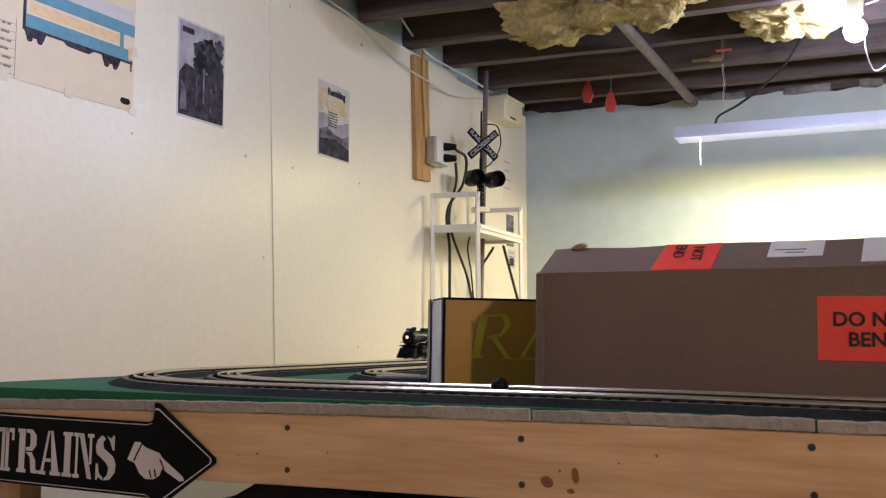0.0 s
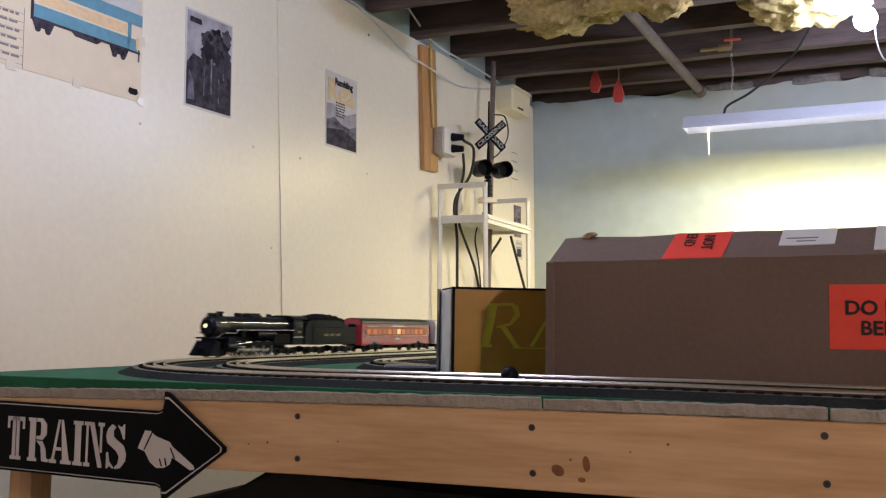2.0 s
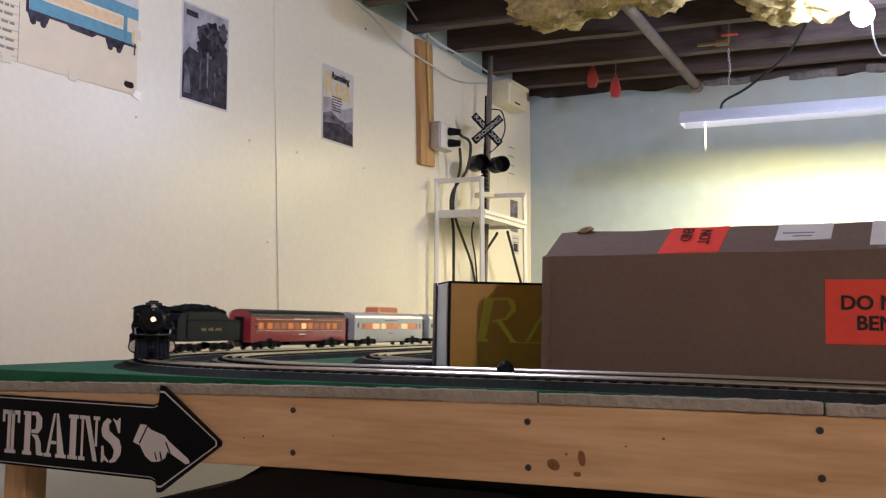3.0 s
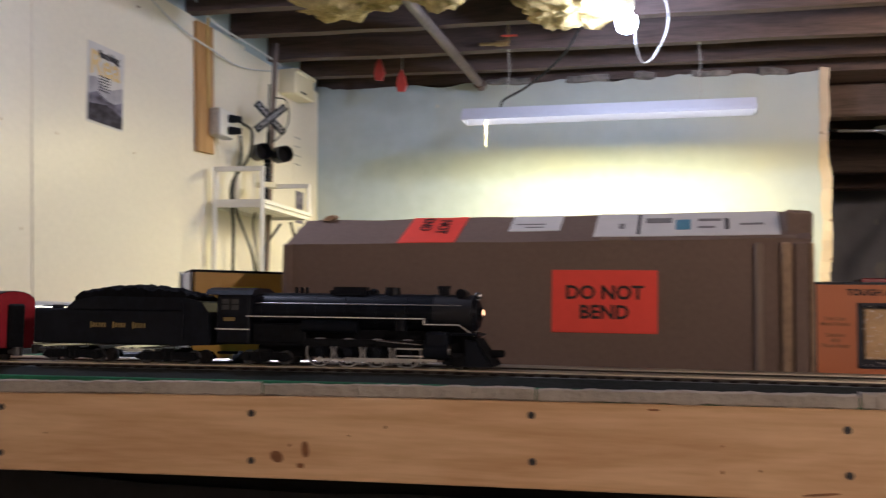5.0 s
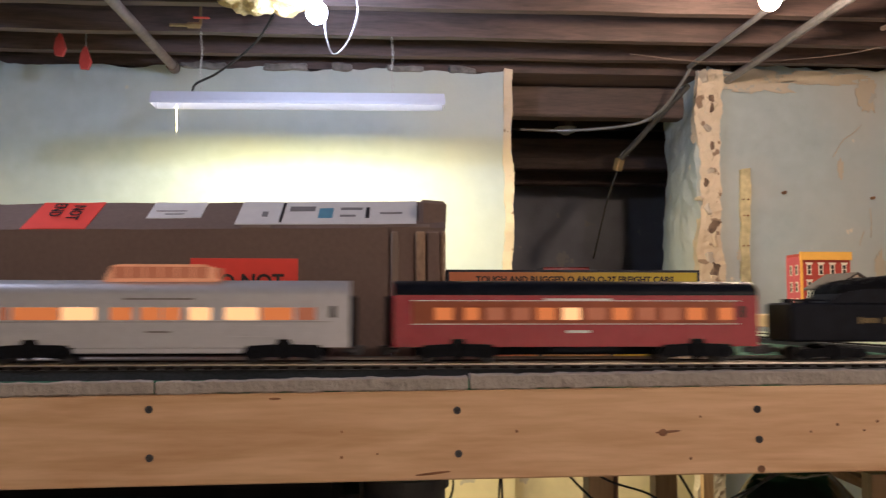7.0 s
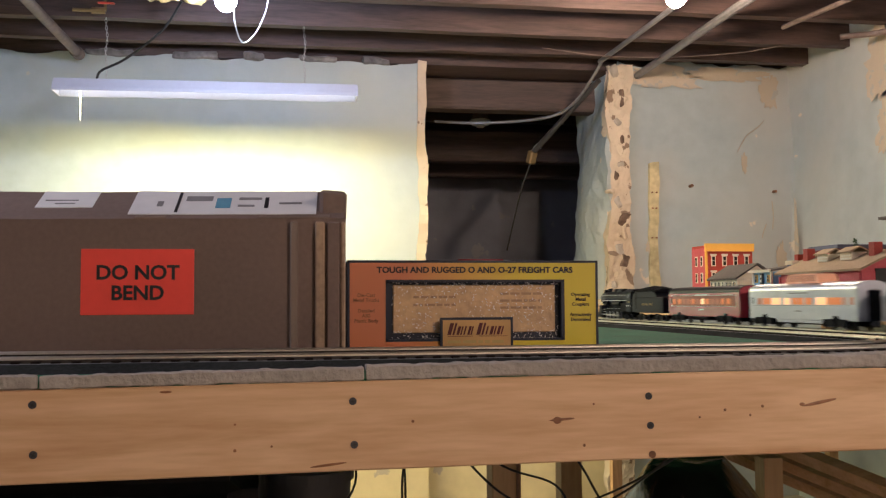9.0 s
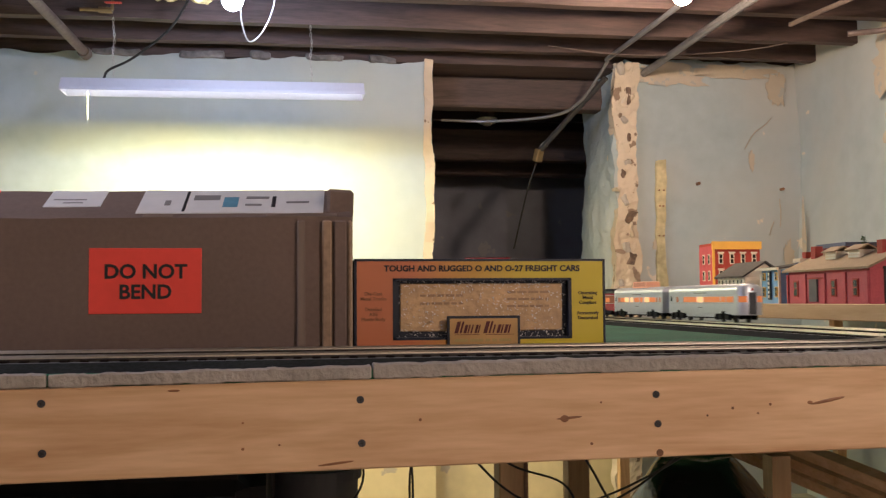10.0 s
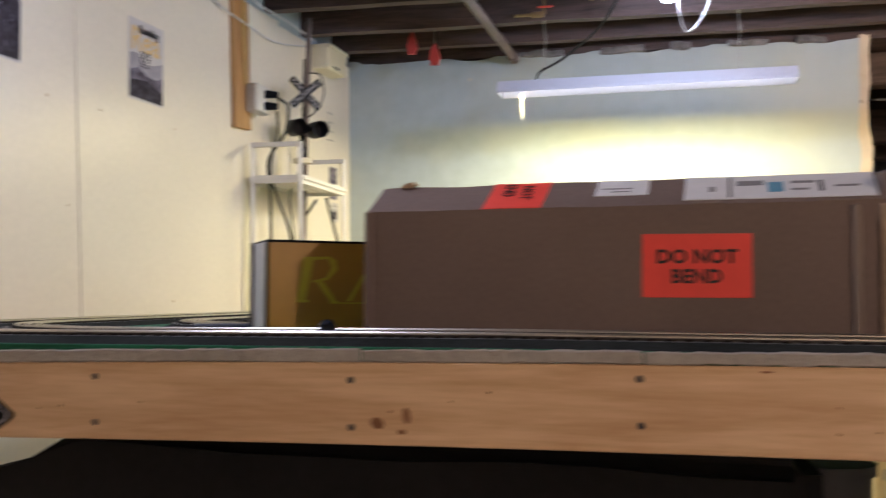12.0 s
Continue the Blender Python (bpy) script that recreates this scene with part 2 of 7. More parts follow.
def part(name, bm, material, parent=None, label="", at=None, smooth=False):
    ob = new(name, mesh_of(bm, name, *(material if isinstance(material, (list, tuple)) else (material,)), smooth=smooth))
    if parent:
        ob.parent = parent
    if at is not None:
        ob.matrix_basis = at
    if label:
        ob["label"] = label
    return ob


def thing(name, label, category, at=None, group="", kind=""):
    ob = new(name)
    if at is not None:
        ob.matrix_basis = at
    return tagged(ob, label, category, group, kind)


def box(x0, y0, z0, x1, y1, z1, bevel=0.0, bm=None, seg=1):
    keep = bm
    bm = bmesh.new()
    bmesh.ops.create_cube(bm, size=1, matrix=Matrix.LocRotScale(((x0 + x1) / 2, (y0 + y1) / 2, (z0 + z1) / 2), None, (abs(x1 - x0), abs(y1 - y0), abs(z1 - z0))))
    if bevel:
        bmesh.ops.bevel(bm, geom=bm.edges[:], offset=bevel, segments=seg, affect="EDGES", clamp_overlap=True)
    if keep is None:
        return bm
    me = bpy.data.meshes.new("joined")
    bm.to_mesh(me)
    bm.free()
    keep.from_mesh(me)
    bpy.data.meshes.remove(me)
    return keep


def tube_between(a, b, r, r2=None, seg=16, bm=None, caps=True):
    bm = bm or bmesh.new()
    a, b = Vector(a), Vector(b)
    q = (b - a).to_track_quat("Z", "Y").to_matrix().to_4x4()
    bmesh.ops.create_cone(bm, cap_ends=caps, segments=seg, radius1=r, radius2=r if r2 is None else r2, depth=(b - a).length, matrix=Matrix.Translation((a + b) / 2) @ q)
    return bm


def ball(c, r, bm=None, s=(1, 1, 1), u=16, v=10):
    bm = bm or bmesh.new()
    bmesh.ops.create_uvsphere(bm, u_segments=u, v_segments=v, radius=r, matrix=Matrix.LocRotScale(c, None, s))
    return bm


def smooth_line(points, n=8):
    """Catmull-Rom through the given points."""
    p = [Vector(q) for q in points]
    p = [p[0] * 2 - p[1]] + p + [p[-1] * 2 - p[-2]]
    out = []
    for i in range(1, len(p) - 2):
        for k in range(n):
            t = k / n
            out.append(0.5 * (2 * p[i] + (p[i + 1] - p[i - 1]) * t + (2 * p[i - 1] - 5 * p[i] + 4 * p[i + 1] - p[i + 2]) * t * t + (3 * p[i] - p[i - 1] - 3 * p[i + 1] + p[i + 2]) * t ** 3))
    return out + [p[-2]]


def hose(points, r, n=8, seg=8, bm=None, curved=True):
    """A round bent tube along points."""
    bm = bm or bmesh.new()
    line = smooth_line(points, n) if curved else [Vector(q) for q in points]
    rings = []
    for i, c in enumerate(line):
        d = (line[min(i + 1, len(line) - 1)] - line[max(i - 1, 0)]).normalized()
        u = d.cross(Vector((0.3, 0.2, 1)))
        u = (u if u.length > 1e-3 else d.cross(Vector((1, 0, 0)))).normalized()
        v = d.cross(u)
        rings.append([bm.verts.new(c + r * (math.cos(a) * u + math.sin(a) * v)) for a in (2 * math.pi * k / seg for k in range(seg))])
    for a, b in zip(rings, rings[1:]):
        for k in range(seg):
            bm.faces.new((a[k], a[(k + 1) % seg], b[(k + 1) % seg], b[k]))
    bm.faces.new(rings[0])
    bm.faces.new(rings[-1][::-1])
    return bm


def slab(outline, depth, bm=None, plane="XZ", at=0.0):
    """An outline extruded. XZ: thickness along y from at; XY: along z from at; YZ: along x from at."""
    bm = bm or bmesh.new()
    put = {"XZ": lambda a, b, d: (a, d, b), "XY": lambda a, b, d: (a, b, d), "YZ": lambda a, b, d: (d, a, b)}[plane]
    lo = [bm.verts.new(put(a, b, at)) for a, b in outline]
    hi = [bm.verts.new(put(a, b, at + depth)) for a, b in outline]
    n = len(outline)
    bm.faces.new(lo)
    bm.faces.new(hi[::-1])
    for i in range(n):
        bm.faces.new((lo[i], hi[i], hi[(i + 1) % n], lo[(i + 1) % n]))
    return bm


def letters(text, size, depth=0.0004, width=1.0, align="CENTER", shear=0.0, bold=0.0):
    """Text as a mesh in the XZ plane, reading along +x, its front towards -y."""
    cu = bpy.data.curves.new("letters", "FONT")
    cu.body, cu.size, cu.extrude, cu.align_x, cu.align_y, cu.shear, cu.offset = text, size, depth, align, "CENTER", shear, bold
    cu.resolution_u = 3
    ob = bpy.data.objects.new("letters", cu)
    scene.collection.objects.link(ob)
    me = bpy.data.meshes.new_from_object(ob.evaluated_get(bpy.context.evaluated_depsgraph_get()))
    bpy.data.objects.remove(ob)
    bm = bmesh.new()
    bm.from_mesh(me)
    bpy.data.meshes.remove(me)
    bm.transform(Matrix.Rotation(radians(90), 4, "X") @ Matrix.Diagonal((width, 1, 1, 1)))
    return bm


def bars(n, w, h, gap, bm=None, seed=1, x=0.0, z=0.0, y0=-0.0006, y1=0.0):
    """Rows of short word-like bars, for print that is too small to read."""
    bm = bm or bmesh.new()
    rnd = random.Random(seed)
    for i in range(n):
        zz = z - i * (h + gap)
        xx = x
        while xx < x + w - h:
            ww = min(rnd.uniform(1.5, 5) * h, x + w - xx)
            box(xx, y0, zz - h, xx + ww, y1, zz, bm=bm)
            xx += ww + h * 0.8
    return bm


def rough_up(bm, amount, scale, cuts=0, axes=(1, 1, 1), offset=0.0):
    for v in bm.verts:
        n = noise.noise_vector(v.co * scale + Vector((offset, offset, offset)))
        v.co += Vector((n.x * axes[0], n.y * axes[1], n.z * axes[2])) * amount
    return bm


def grid_wall(x0, x1, z0, z1, y, thick, nx, nz, top=0.0, side0=0.0, side1=0.0, bump=0.006, seed=0.0):
    """An uneven wall face in the XZ plane (front at y) with a ragged top edge and ragged ends, and a back."""
    bm = bmesh.new()
    rows = []
    for j in range(nz + 1):
        row = []
        for i in range(nx + 1):
            x, z = x0 + (x1 - x0) * i / nx, z0 + (z1 - z0) * j / nz
            if j == nz:
                z += top * noise.noise(Vector((x * 5, seed, 3.1))) + 0.5 * top * noise.noise(Vector((x * 17, seed, 1.1)))
            if i == 0:
                x += side0 * (noise.noise(Vector((z * 3, seed, 7.7))) + 0.4 * noise.noise(Vector((z * 13, seed, 2.7))))
            if i == nx:
                x += side1 * (noise.noise(Vector((z * 3, seed, 9.7))) + 0.4 * noise.noise(Vector((z * 13, seed, 4.7))))
            yy = y + bump * noise.noise(Vector((x * 1.5, z * 1.5, seed)))
            row.append(bm.verts.new((x, yy, z)))
        rows.append(row)
    back = [[bm.verts.new((v.co.x, y + thick, v.co.z)) for v in row] for row in rows]
    for j in range(nz):
        for i in range(nx):
            bm.faces.new((rows[j][i], rows[j][i + 1], rows[j + 1][i + 1], rows[j + 1][i]))
            bm.faces.new((back[j][i], back[j + 1][i], back[j + 1][i + 1], back[j][i + 1]))
    for j in range(nz):
        bm.faces.new((rows[j][0], rows[j + 1][0], back[j + 1][0], back[j][0]))
        bm.faces.new((rows[j][nx], back[j][nx], back[j + 1][nx], rows[j + 1][nx]))
    for i in range(nx):
        bm.faces.new((rows[nz][i], rows[nz][i + 1], back[nz][i + 1], back[nz][i]))
        bm.faces.new((rows[0][i], back[0][i], back[0][i + 1], rows[0][i + 1]))
    return bm


# ---- the basement ----
LEFT, BACK, RIGHT, REAR = -1.59, 4.72, 2.67, -2.0
TOP = 2.07  # underside of the joists
TABLE = 0.878  # top of the layout table
RAIL = 0.892  # top of the rails


def structure(name, bm, material, label, category):
    return tagged(part(name, bm, material), label, category, kind="structure")


structure("floor", box(-2.2, -2.4, -0.1, 4.2, 8.2, 0), M_CONC, "grey worn concrete basement floor", "floor")
# the cream wall stands slightly askew and leans outwards at the top
WALL = Matrix.Translation((-1.60, 3.0, 1.5)) @ Matrix.Rotation(radians(87.02), 4, "Z") @ Matrix.Rotation(radians(-1.0), 4, "X") @ Matrix.Translation((0, 0, -1.5))
bm = box(-5.2, 0.013, -0.05, 1.95, 0.25, 2.34)
bm.transform(WALL)
structure("wall_west", bm, M_BLUE, "pale blue plaster wall behind the cream panels", "wall")


def seam(z):
    """The panel joint runs a little out of plumb."""
    return -0.291 - 0.050 * (z - 0.866)


for i, (u0, u1) in enumerate(((-5.0, -3.99), (-3.987, -2.77), (-2.767, -1.55), (-1.547, None), (None, 0.95), (0.9503, 1.80))):
    top = 2.05 + 0.01 * math.sin(i * 2)
    a0, a1 = (seam(-0.04) + 0.0004, seam(top) + 0.0004) if u0 is None else (u0, u0)
    b0, b1 = (seam(-0.04) - 0.0004, seam(top) - 0.0004) if u1 is None else (u1, u1)
    bm = slab([(a0, -0.04), (b0, -0.04), (b1, top), (a1, top)], 0.0128)
    bm.transform(WALL)
    part("wall_panel", bm, M_CREAM, bpy.data.objects["wall_west"], "cream painted wall panel")
bm = slab([(seam(-0.04) - 0.005, -0.04), (seam(-0.04) + 0.005, -0.04), (seam(2.04) + 0.005, 2.04), (seam(2.04) - 0.005, 2.04)], 0.0035, None, "XZ", -0.0035)
bm.transform(WALL)
part("joint_strip", bm, M_CREAM, bpy.data.objects["wall_west"], "thin cream strip over a panel joint")
structure("wall_north_1", grid_wall(LEFT - 0.24, 0.842, 0, 2.058, BACK, 0.5, 160, 24, 0.020, 0, 0.03, 0.008, 1.0), M_BLUE, "pale blue painted plaster wall with a ragged top", "wall")
structure("wall_north_2", grid_wall(1.80, RIGHT + 0.3, 0, 2.1, BACK, 0.55, 30, 24, 0.03, 0.03, 0, 0.015, 5.0), M_BLUE_R, "grey-blue plaster wall with flaking patches", "wall")
bm = grid_wall(-2.4, BACK + 0.0, 0, 2.16, 0, 0.3, 60, 24, 0.05, 0, 0, 0.03, 9.0)
bm.transform(Matrix.Translation((RIGHT, 0, 0)) @ Matrix.Rotation(radians(90), 4, "Z") @ Matrix.Diagonal((1, -1, 1, 1)))
# the plaster's yellow stands in for the tube light falling on it
structure("wall_low", grid_wall(0.84, 1.80, 0, 0.96, BACK + 0.06, 0.3, 20, 12, 0.03, 0, 0, 0.015, 21.0), plaster_mat("lamplit_low_plaster", (0.78, 0.68, 0.40), (0.68, 0.58, 0.34), (0.52, 0.46, 0.36), 0.66), "low plaster wall under the opening with yellow lamplight painted on", "wall")
structure("wall_east", bm, M_BLUE_R, "grey-blue plaster wall with flaking patches", "wall")
# unseen wall, added to close the room behind the camera
structure("wall_south", box(-1.84, REAR - 0.2, 0, 3.0, REAR, 2.32), M_CREAM, "unseen plain cream wall added to close the room", "wall")
structure("wall_far_room", box(0.2, 6.9, 0, 3.2, 7.1, 2.32), M_FARWALL, "blue-grey stone wall of the room beyond", "wall")
structure("wall_far_side_1", box(0.2, BACK + 0.5, 0, 0.4, 6.9, 2.32), M_FARWALL, "blue-grey stone side wall of the room beyond", "wall")
structure("wall_far_side_2", box(3.0, BACK + 0.55, 0, 3.2, 6.9, 2.32), M_FARWALL, "blue-grey stone side wall of the room beyond", "wall")
structure("ceiling", box(-1.85, -2.2, 2.26, 3.3, 7.1, 2.32), M_DECK, "dark boards of the floor above", "ceiling")

# broken stone reveal of the opening
bm = bmesh.new()
rnd = random.Random(4)
bm = grid_wall(BACK - 0.02, BACK + 0.56, 0, 2.08, 0, 0.05, 30, 120, 0.03, 0.02, 0.01, 0.07, 13.0)
rough_up(bm, 0.014, 9)
rough_up(bm, 0.006, 24)
bm.transform(Matrix.Translation((1.745, 0, 0)) @ Matrix.Rotation(radians(90), 4, "Z") @ Matrix.Diagonal((1, -1, 1, 1)))
reveal = structure("opening_reveal", bm, M_BLUE_R, "uneven grey-blue reveal of the opening with a crumbling stone edge", "wall")
bm = grid_wall(1.722, 1.838, 0.0, 2.075, BACK - 0.035, 0.06, 14, 150, 0.03, 0.035, 0.035, 0.0, 31.0)
rough_up(bm, 0.014, 7, axes=(1, 0.6, 1))
rough_up(bm, 0.007, 26)
rough_up(bm, 0.004, 60)
part("crumbling_edge", bm, M_STONE, reveal, "crumbling cream and brown rubble edge")
M_RUBBLE = mat("brown_rubble_stone", (0.17, 0.115, 0.08), 0.85, spread=0.3, scale=60, scale2=14, bump=0.8)
for i in range(18):
    z = 0.85 + 1.2 * (i + rnd.random()) / 18
    w, h = rnd.uniform(0.008, 0.024), rnd.uniform(0.02, 0.08)
    b = box(-w, -0.012, -h / 2, w, 0.03, h / 2, 0.006)
    bmesh.ops.subdivide_edges(b, edges=b.edges[:], cuts=1, use_grid_fill=True)
    rough_up(b, 0.016, 22, offset=i)
    b.transform(Matrix.Translation((1.778 + rnd.uniform(-0.045, 0.03), BACK - 0.030, z)) @ Matrix.Rotation(rnd.uniform(-0.5, 0.5), 4, "Y"))
    part("stone", b, (M_STONE, M_RUBBLE, M_CONC)[i % 3], reveal)
# thin yellow facing paints the tube's light onto the wall foot
M_LAMPLIT = bpy.data.materials["lamplit_low_plaster"]
b = grid_wall(-0.3, 0.855, 0.005, 0.52, BACK - 0.010, 0.012, 40, 14, 0.04, 0.03, 0, 0.008, 1.0)
part("yellowed_base", b, M_LAMPLIT, bpy.data.objects["wall_north_1"], "wall foot with the tube's yellow light painted on")
# ragged plaster lip on the end of the blue wall, and flaked patches
bm = bmesh.new()
for i in range(26):
    z = 0.9 + i * 0.045  # courses
    b = box(0.812 + 0.02 * noise.noise(Vector((z * 4, 0, 0))), BACK - 0.012, z, 0.852 + 0.025 * noise.noise(Vector((z * 5, 2, 0))), BACK + 0.1, z + 0.046, bm=bm)
rough_up(bm, 0.012, 11)
part("plaster_lip", bm, M_STONE, bpy.data.objects["wall_north_1"], "crumbling plaster edge")
bm = grid_wall(1.928, 1.978, 0.85, 1.62, BACK - 0.024, 0.022, 4, 50, 0.02, 0.014, 0.014, 0.004, 5.0)
part("paint_streak", bm, M_OCHRE, bpy.data.objects["wall_north_2"], "ochre paint streak")


M_BARE = plaster_mat("bare_plaster", (0.52, 0.46, 0.36), (0.46, 0.40, 0.30), (0.40, 0.40, 0.37), 0.60, bump=0.8, chip_scale=22.0)


def flake(name, c, w, h, parent, seed, m=M_BARE, facing="S"):
    pts = []
    for k in range(60):
        a = 2 * math.pi * k / 60
        r = 1 + 0.5 * noise.noise(Vector((math.cos(a) * 1.7, math.sin(a) * 1.7, seed))) + 0.35 * noise.noise(Vector((math.cos(a) * 6, math.sin(a) * 6, seed)))
        pts.append((w / 2 * r * math.cos(a), h / 2 * r * math.sin(a)))
    b = slab(pts, 0.0025)
    if facing == "W":
        b.transform(Matrix.Rotation(radians(-90), 4, "Z"))
    b.transform(Matrix.Translation(c))
    part(name, b, m, parent)


EAST, NORTH2 = bpy.data.objects["wall_east"], bpy.data.objects["wall_north_2"]
for k, (x, z, w, h) in enumerate(((2.02, 2.03, 0.42, 0.10), (2.56, 1.97, 0.10, 0.16), (2.34, 2.05, 0.4, 0.06), (2.42, 1.62, 0.03, 0.09), (2.60, 1.15, 0.05, 0.16), (1.93, 1.20, 0.05, 0.05))):
    flake("bare_patch", (x, BACK - 0.0165, z), w, h, NORTH2, k)
for k, (y, z, w, h) in enumerate(((3.86, 1.93, 0.30, 0.34), (3.84, 1.66, 0.22, 0.30), (3.45, 1.65, 0.4, 0.3), (3.1, 1.4, 0.3, 0.3), (4.62, 1.2, 0.03, 0.4))):
    flake("bare_patch", (RIGHT - 0.034, y, z), w, h, EAST, k + 20, facing="W")

for x, z, r in ((2.142, 1.50, 0.008), (2.574, 1.478, 0.007), (1.940, 1.465, 0.004), (1.963, 1.465, 0.004), (1.937, 1.247, 0.004), (1.959, 1.247, 0.004), (1.942, 1.389, 0.004), (1.960, 1.389, 0.004)):
    part("plug_hole", tube_between((x, BACK - 0.032, z), (x, BACK, z), r, seg=9), M_KNOT, NORTH2)
for pts in ([(2.385, 1.67), (2.402, 1.70), (2.439, 1.755), (2.49, 1.79), (2.53, 1.83)], [(2.505, 1.25), (2.512, 1.28), (2.529, 1.32)], [(2.56, 1.43), (2.565, 1.36), (2.56, 1.29)]):
    part("paint_crack", hose([(x, BACK - 0.016, z) for x, z in pts], 0.0024, 4, 5), M_BARE, NORTH2, "pale crack in the paint")
# joists across the room, with the small gaps showing the wall head
for i, y in enumerate([4.53 - 0.343 * k for k in range(19)] + [5.0, 5.4, 5.8, 6.2, 6.6]):
    rnd = random.Random(i)
    bm = box(-1.60, y, TOP + rnd.uniform(-0.006, 0.006), 3.25, y + 0.05, 2.262)
    bmesh.ops.subdivide_edges(bm, edges=[e for e in bm.edges if abs(e.verts[0].co.x - e.verts[1].co.x) > 1], cuts=24, use_grid_fill=True)
    rough_up(bm, 0.006, 3, offset=i * 3.3)
    tagged(part("ceiling_joist", bm, M_FAR_TIMBER if y > 4.9 else M_JOIST), "dark old rough-sawn timber ceiling joist", "joist", group="ceiling joists")
bm = box(-1.60, BACK + 0.02, 2.06, 1.9, BACK + 0.30, 2.26)
tagged(part("sill_beam", bm, M_JOIST), "dark timber sill beam on the wall head", "beam")
for x0, x1, y in ((0.86, 1.8, 4.95), (0.86, 1.8, 6.0), (0.6, 2.4, 6.4)):
    tagged(part("header_beam", box(x0 - 0.2, y, 1.90 - 0.10 * (y - 4.95), x1 + 0.2, y + 0.12, 2.05 - 0.06 * (y - 4.95), 0.01), M_FAR_TIMBER), "dark timber beam over the opening", "beam")
M_HEADSTONE = mat("sooty_grey_stone", (0.20, 0.19, 0.19), 0.9, spread=0.3, scale=40, scale2=8, bump=0.8)
for i, (x, w) in enumerate(((-0.575, 0.20), (-0.20, 0.20), (0.35, 0.18), (0.06, 0.09), (0.62, 0.12))):
    bm = box(x - w / 2, BACK - 0.015, 2.05, x + w / 2, BACK + 0.12, 2.082, 0.006)
    bmesh.ops.subdivide_edges(bm, edges=bm.edges[:], cuts=3, use_grid_fill=True)
    rough_up(bm, 0.016, 14, offset=i)
    tagged(part("loose_stone", bm, M_HEADSTONE), "flat grey stone on the wall head", "stone", group="wall head stones")

# ---- lamps ----
def bare_bulb(at, material, label, drop=0.05):
    th = thing("light_bulb", label, "light bulb", pose(*at))
    part("globe", ball((0, 0, 0), 0.035, s=(1, 1, 1.08), u=24, v=16), material, th, smooth=True)
    part("neck", tube_between((0, 0, 0.026), (0, 0, 0.052), 0.020, 0.015), M_MODEL_WHITE, th)
    part("socket", tube_between((0, 0, 0.05), (0, 0, 0.05 + drop), 0.024, 0.03), M_IVORY, th)
    return th


BULB_WHITE, BULB_WARM = (0.86, 0.93, 1.0), (1.0, 0.70, 0.40)
bare_bulb((0.018, 3.514, 1.943), glow("white_bulb_glass", BULB_WHITE, WHITE_BULB), "glowing white bare bulb in a ceiling socket", 0.13)
bare_bulb((1.516, 3.355, 1.972), glow("warm_bulb_glass", BULB_WARM, WARM_BULB), "glowing warm bare bulb in a ceiling socket", 0.26)
# warm bulb out of view, assumed because the board's front is lit
bare_bulb((1.80, -0.42, 1.955), glow("warm_bulb_glass", (1.0, 0.74, 0.50), REAR_WARM), "large glowing warm bulb in a ceiling socket", 0.30)
# unseen white bulb, added only to brighten the cream wall and table
bare_bulb((-0.85, 1.46, 1.99), glow("white_bulb_glass", (0.92, 0.94, 1.0), FILL_WHITE), "unseen white fill bulb added above the table", 0.30)

FIX_X0, FIX_X1, FIX_Y, FIX_Z = -0.672, 0.492, 4.20, 1.768
fixture = thing("shop_light", "long white shop light hung on chains", "ceiling light", pose((FIX_X0 + FIX_X1) / 2, FIX_Y, FIX_Z, 0, -0.4, 0))
HALF = (FIX_X1 - FIX_X0) / 2
hood = bmesh.new()
prof = [(-0.062, 0.0), (-0.058, 0.012), (-0.030, 0.053), (0.030, 0.053), (0.058, 0.012), (0.062, 0.0), (0.057, 0.0), (0.026, 0.048), (-0.026, 0.048), (-0.057, 0.0)]
slab(prof, 2 * HALF, hood, "YZ", -HALF)
part("hood", hood, M_LAMP_HOUSING, fixture)
for s in (-1, 1):
    part("end_cap", slab([(-0.062, 0.0), (-0.058, 0.012), (-0.030, 0.053), (0.030, 0.053), (0.058, 0.012), (0.062, 0.0)], 0.004, None, "YZ", s * HALF - (0.004 if s < 0 else 0)), M_LAMP_HOUSING, fixture)
part("tube", tube_between((-HALF + 0.01, 0, 0.03), (HALF - 0.01, 0, 0.03), 0.013), glow("tube_glow", (1.0, 0.95, 0.80), 8.0), fixture, "glowing white lamp tube")
part("pull_cord", tube_between((-HALF + 0.09, 0.0, -0.105), (-HALF + 0.09, 0.0, 0.0), 0.0022), M_MODEL_WHITE, fixture, "white pull cord")
tube_lamp = bpy.data.lights.new("tube_light", "AREA")
tube_lamp.shape, tube_lamp.size, tube_lamp.size_y, tube_lamp.energy, tube_lamp.color = "RECTANGLE", 2 * HALF - 0.04, 0.05, TUBE_W, (1.0, 0.82, 0.34)
lamp_ob = new("tube_light", tube_lamp)
lamp_ob.matrix_basis = pose((FIX_X0 + FIX_X1) / 2, FIX_Y, FIX_Z - 0.002)


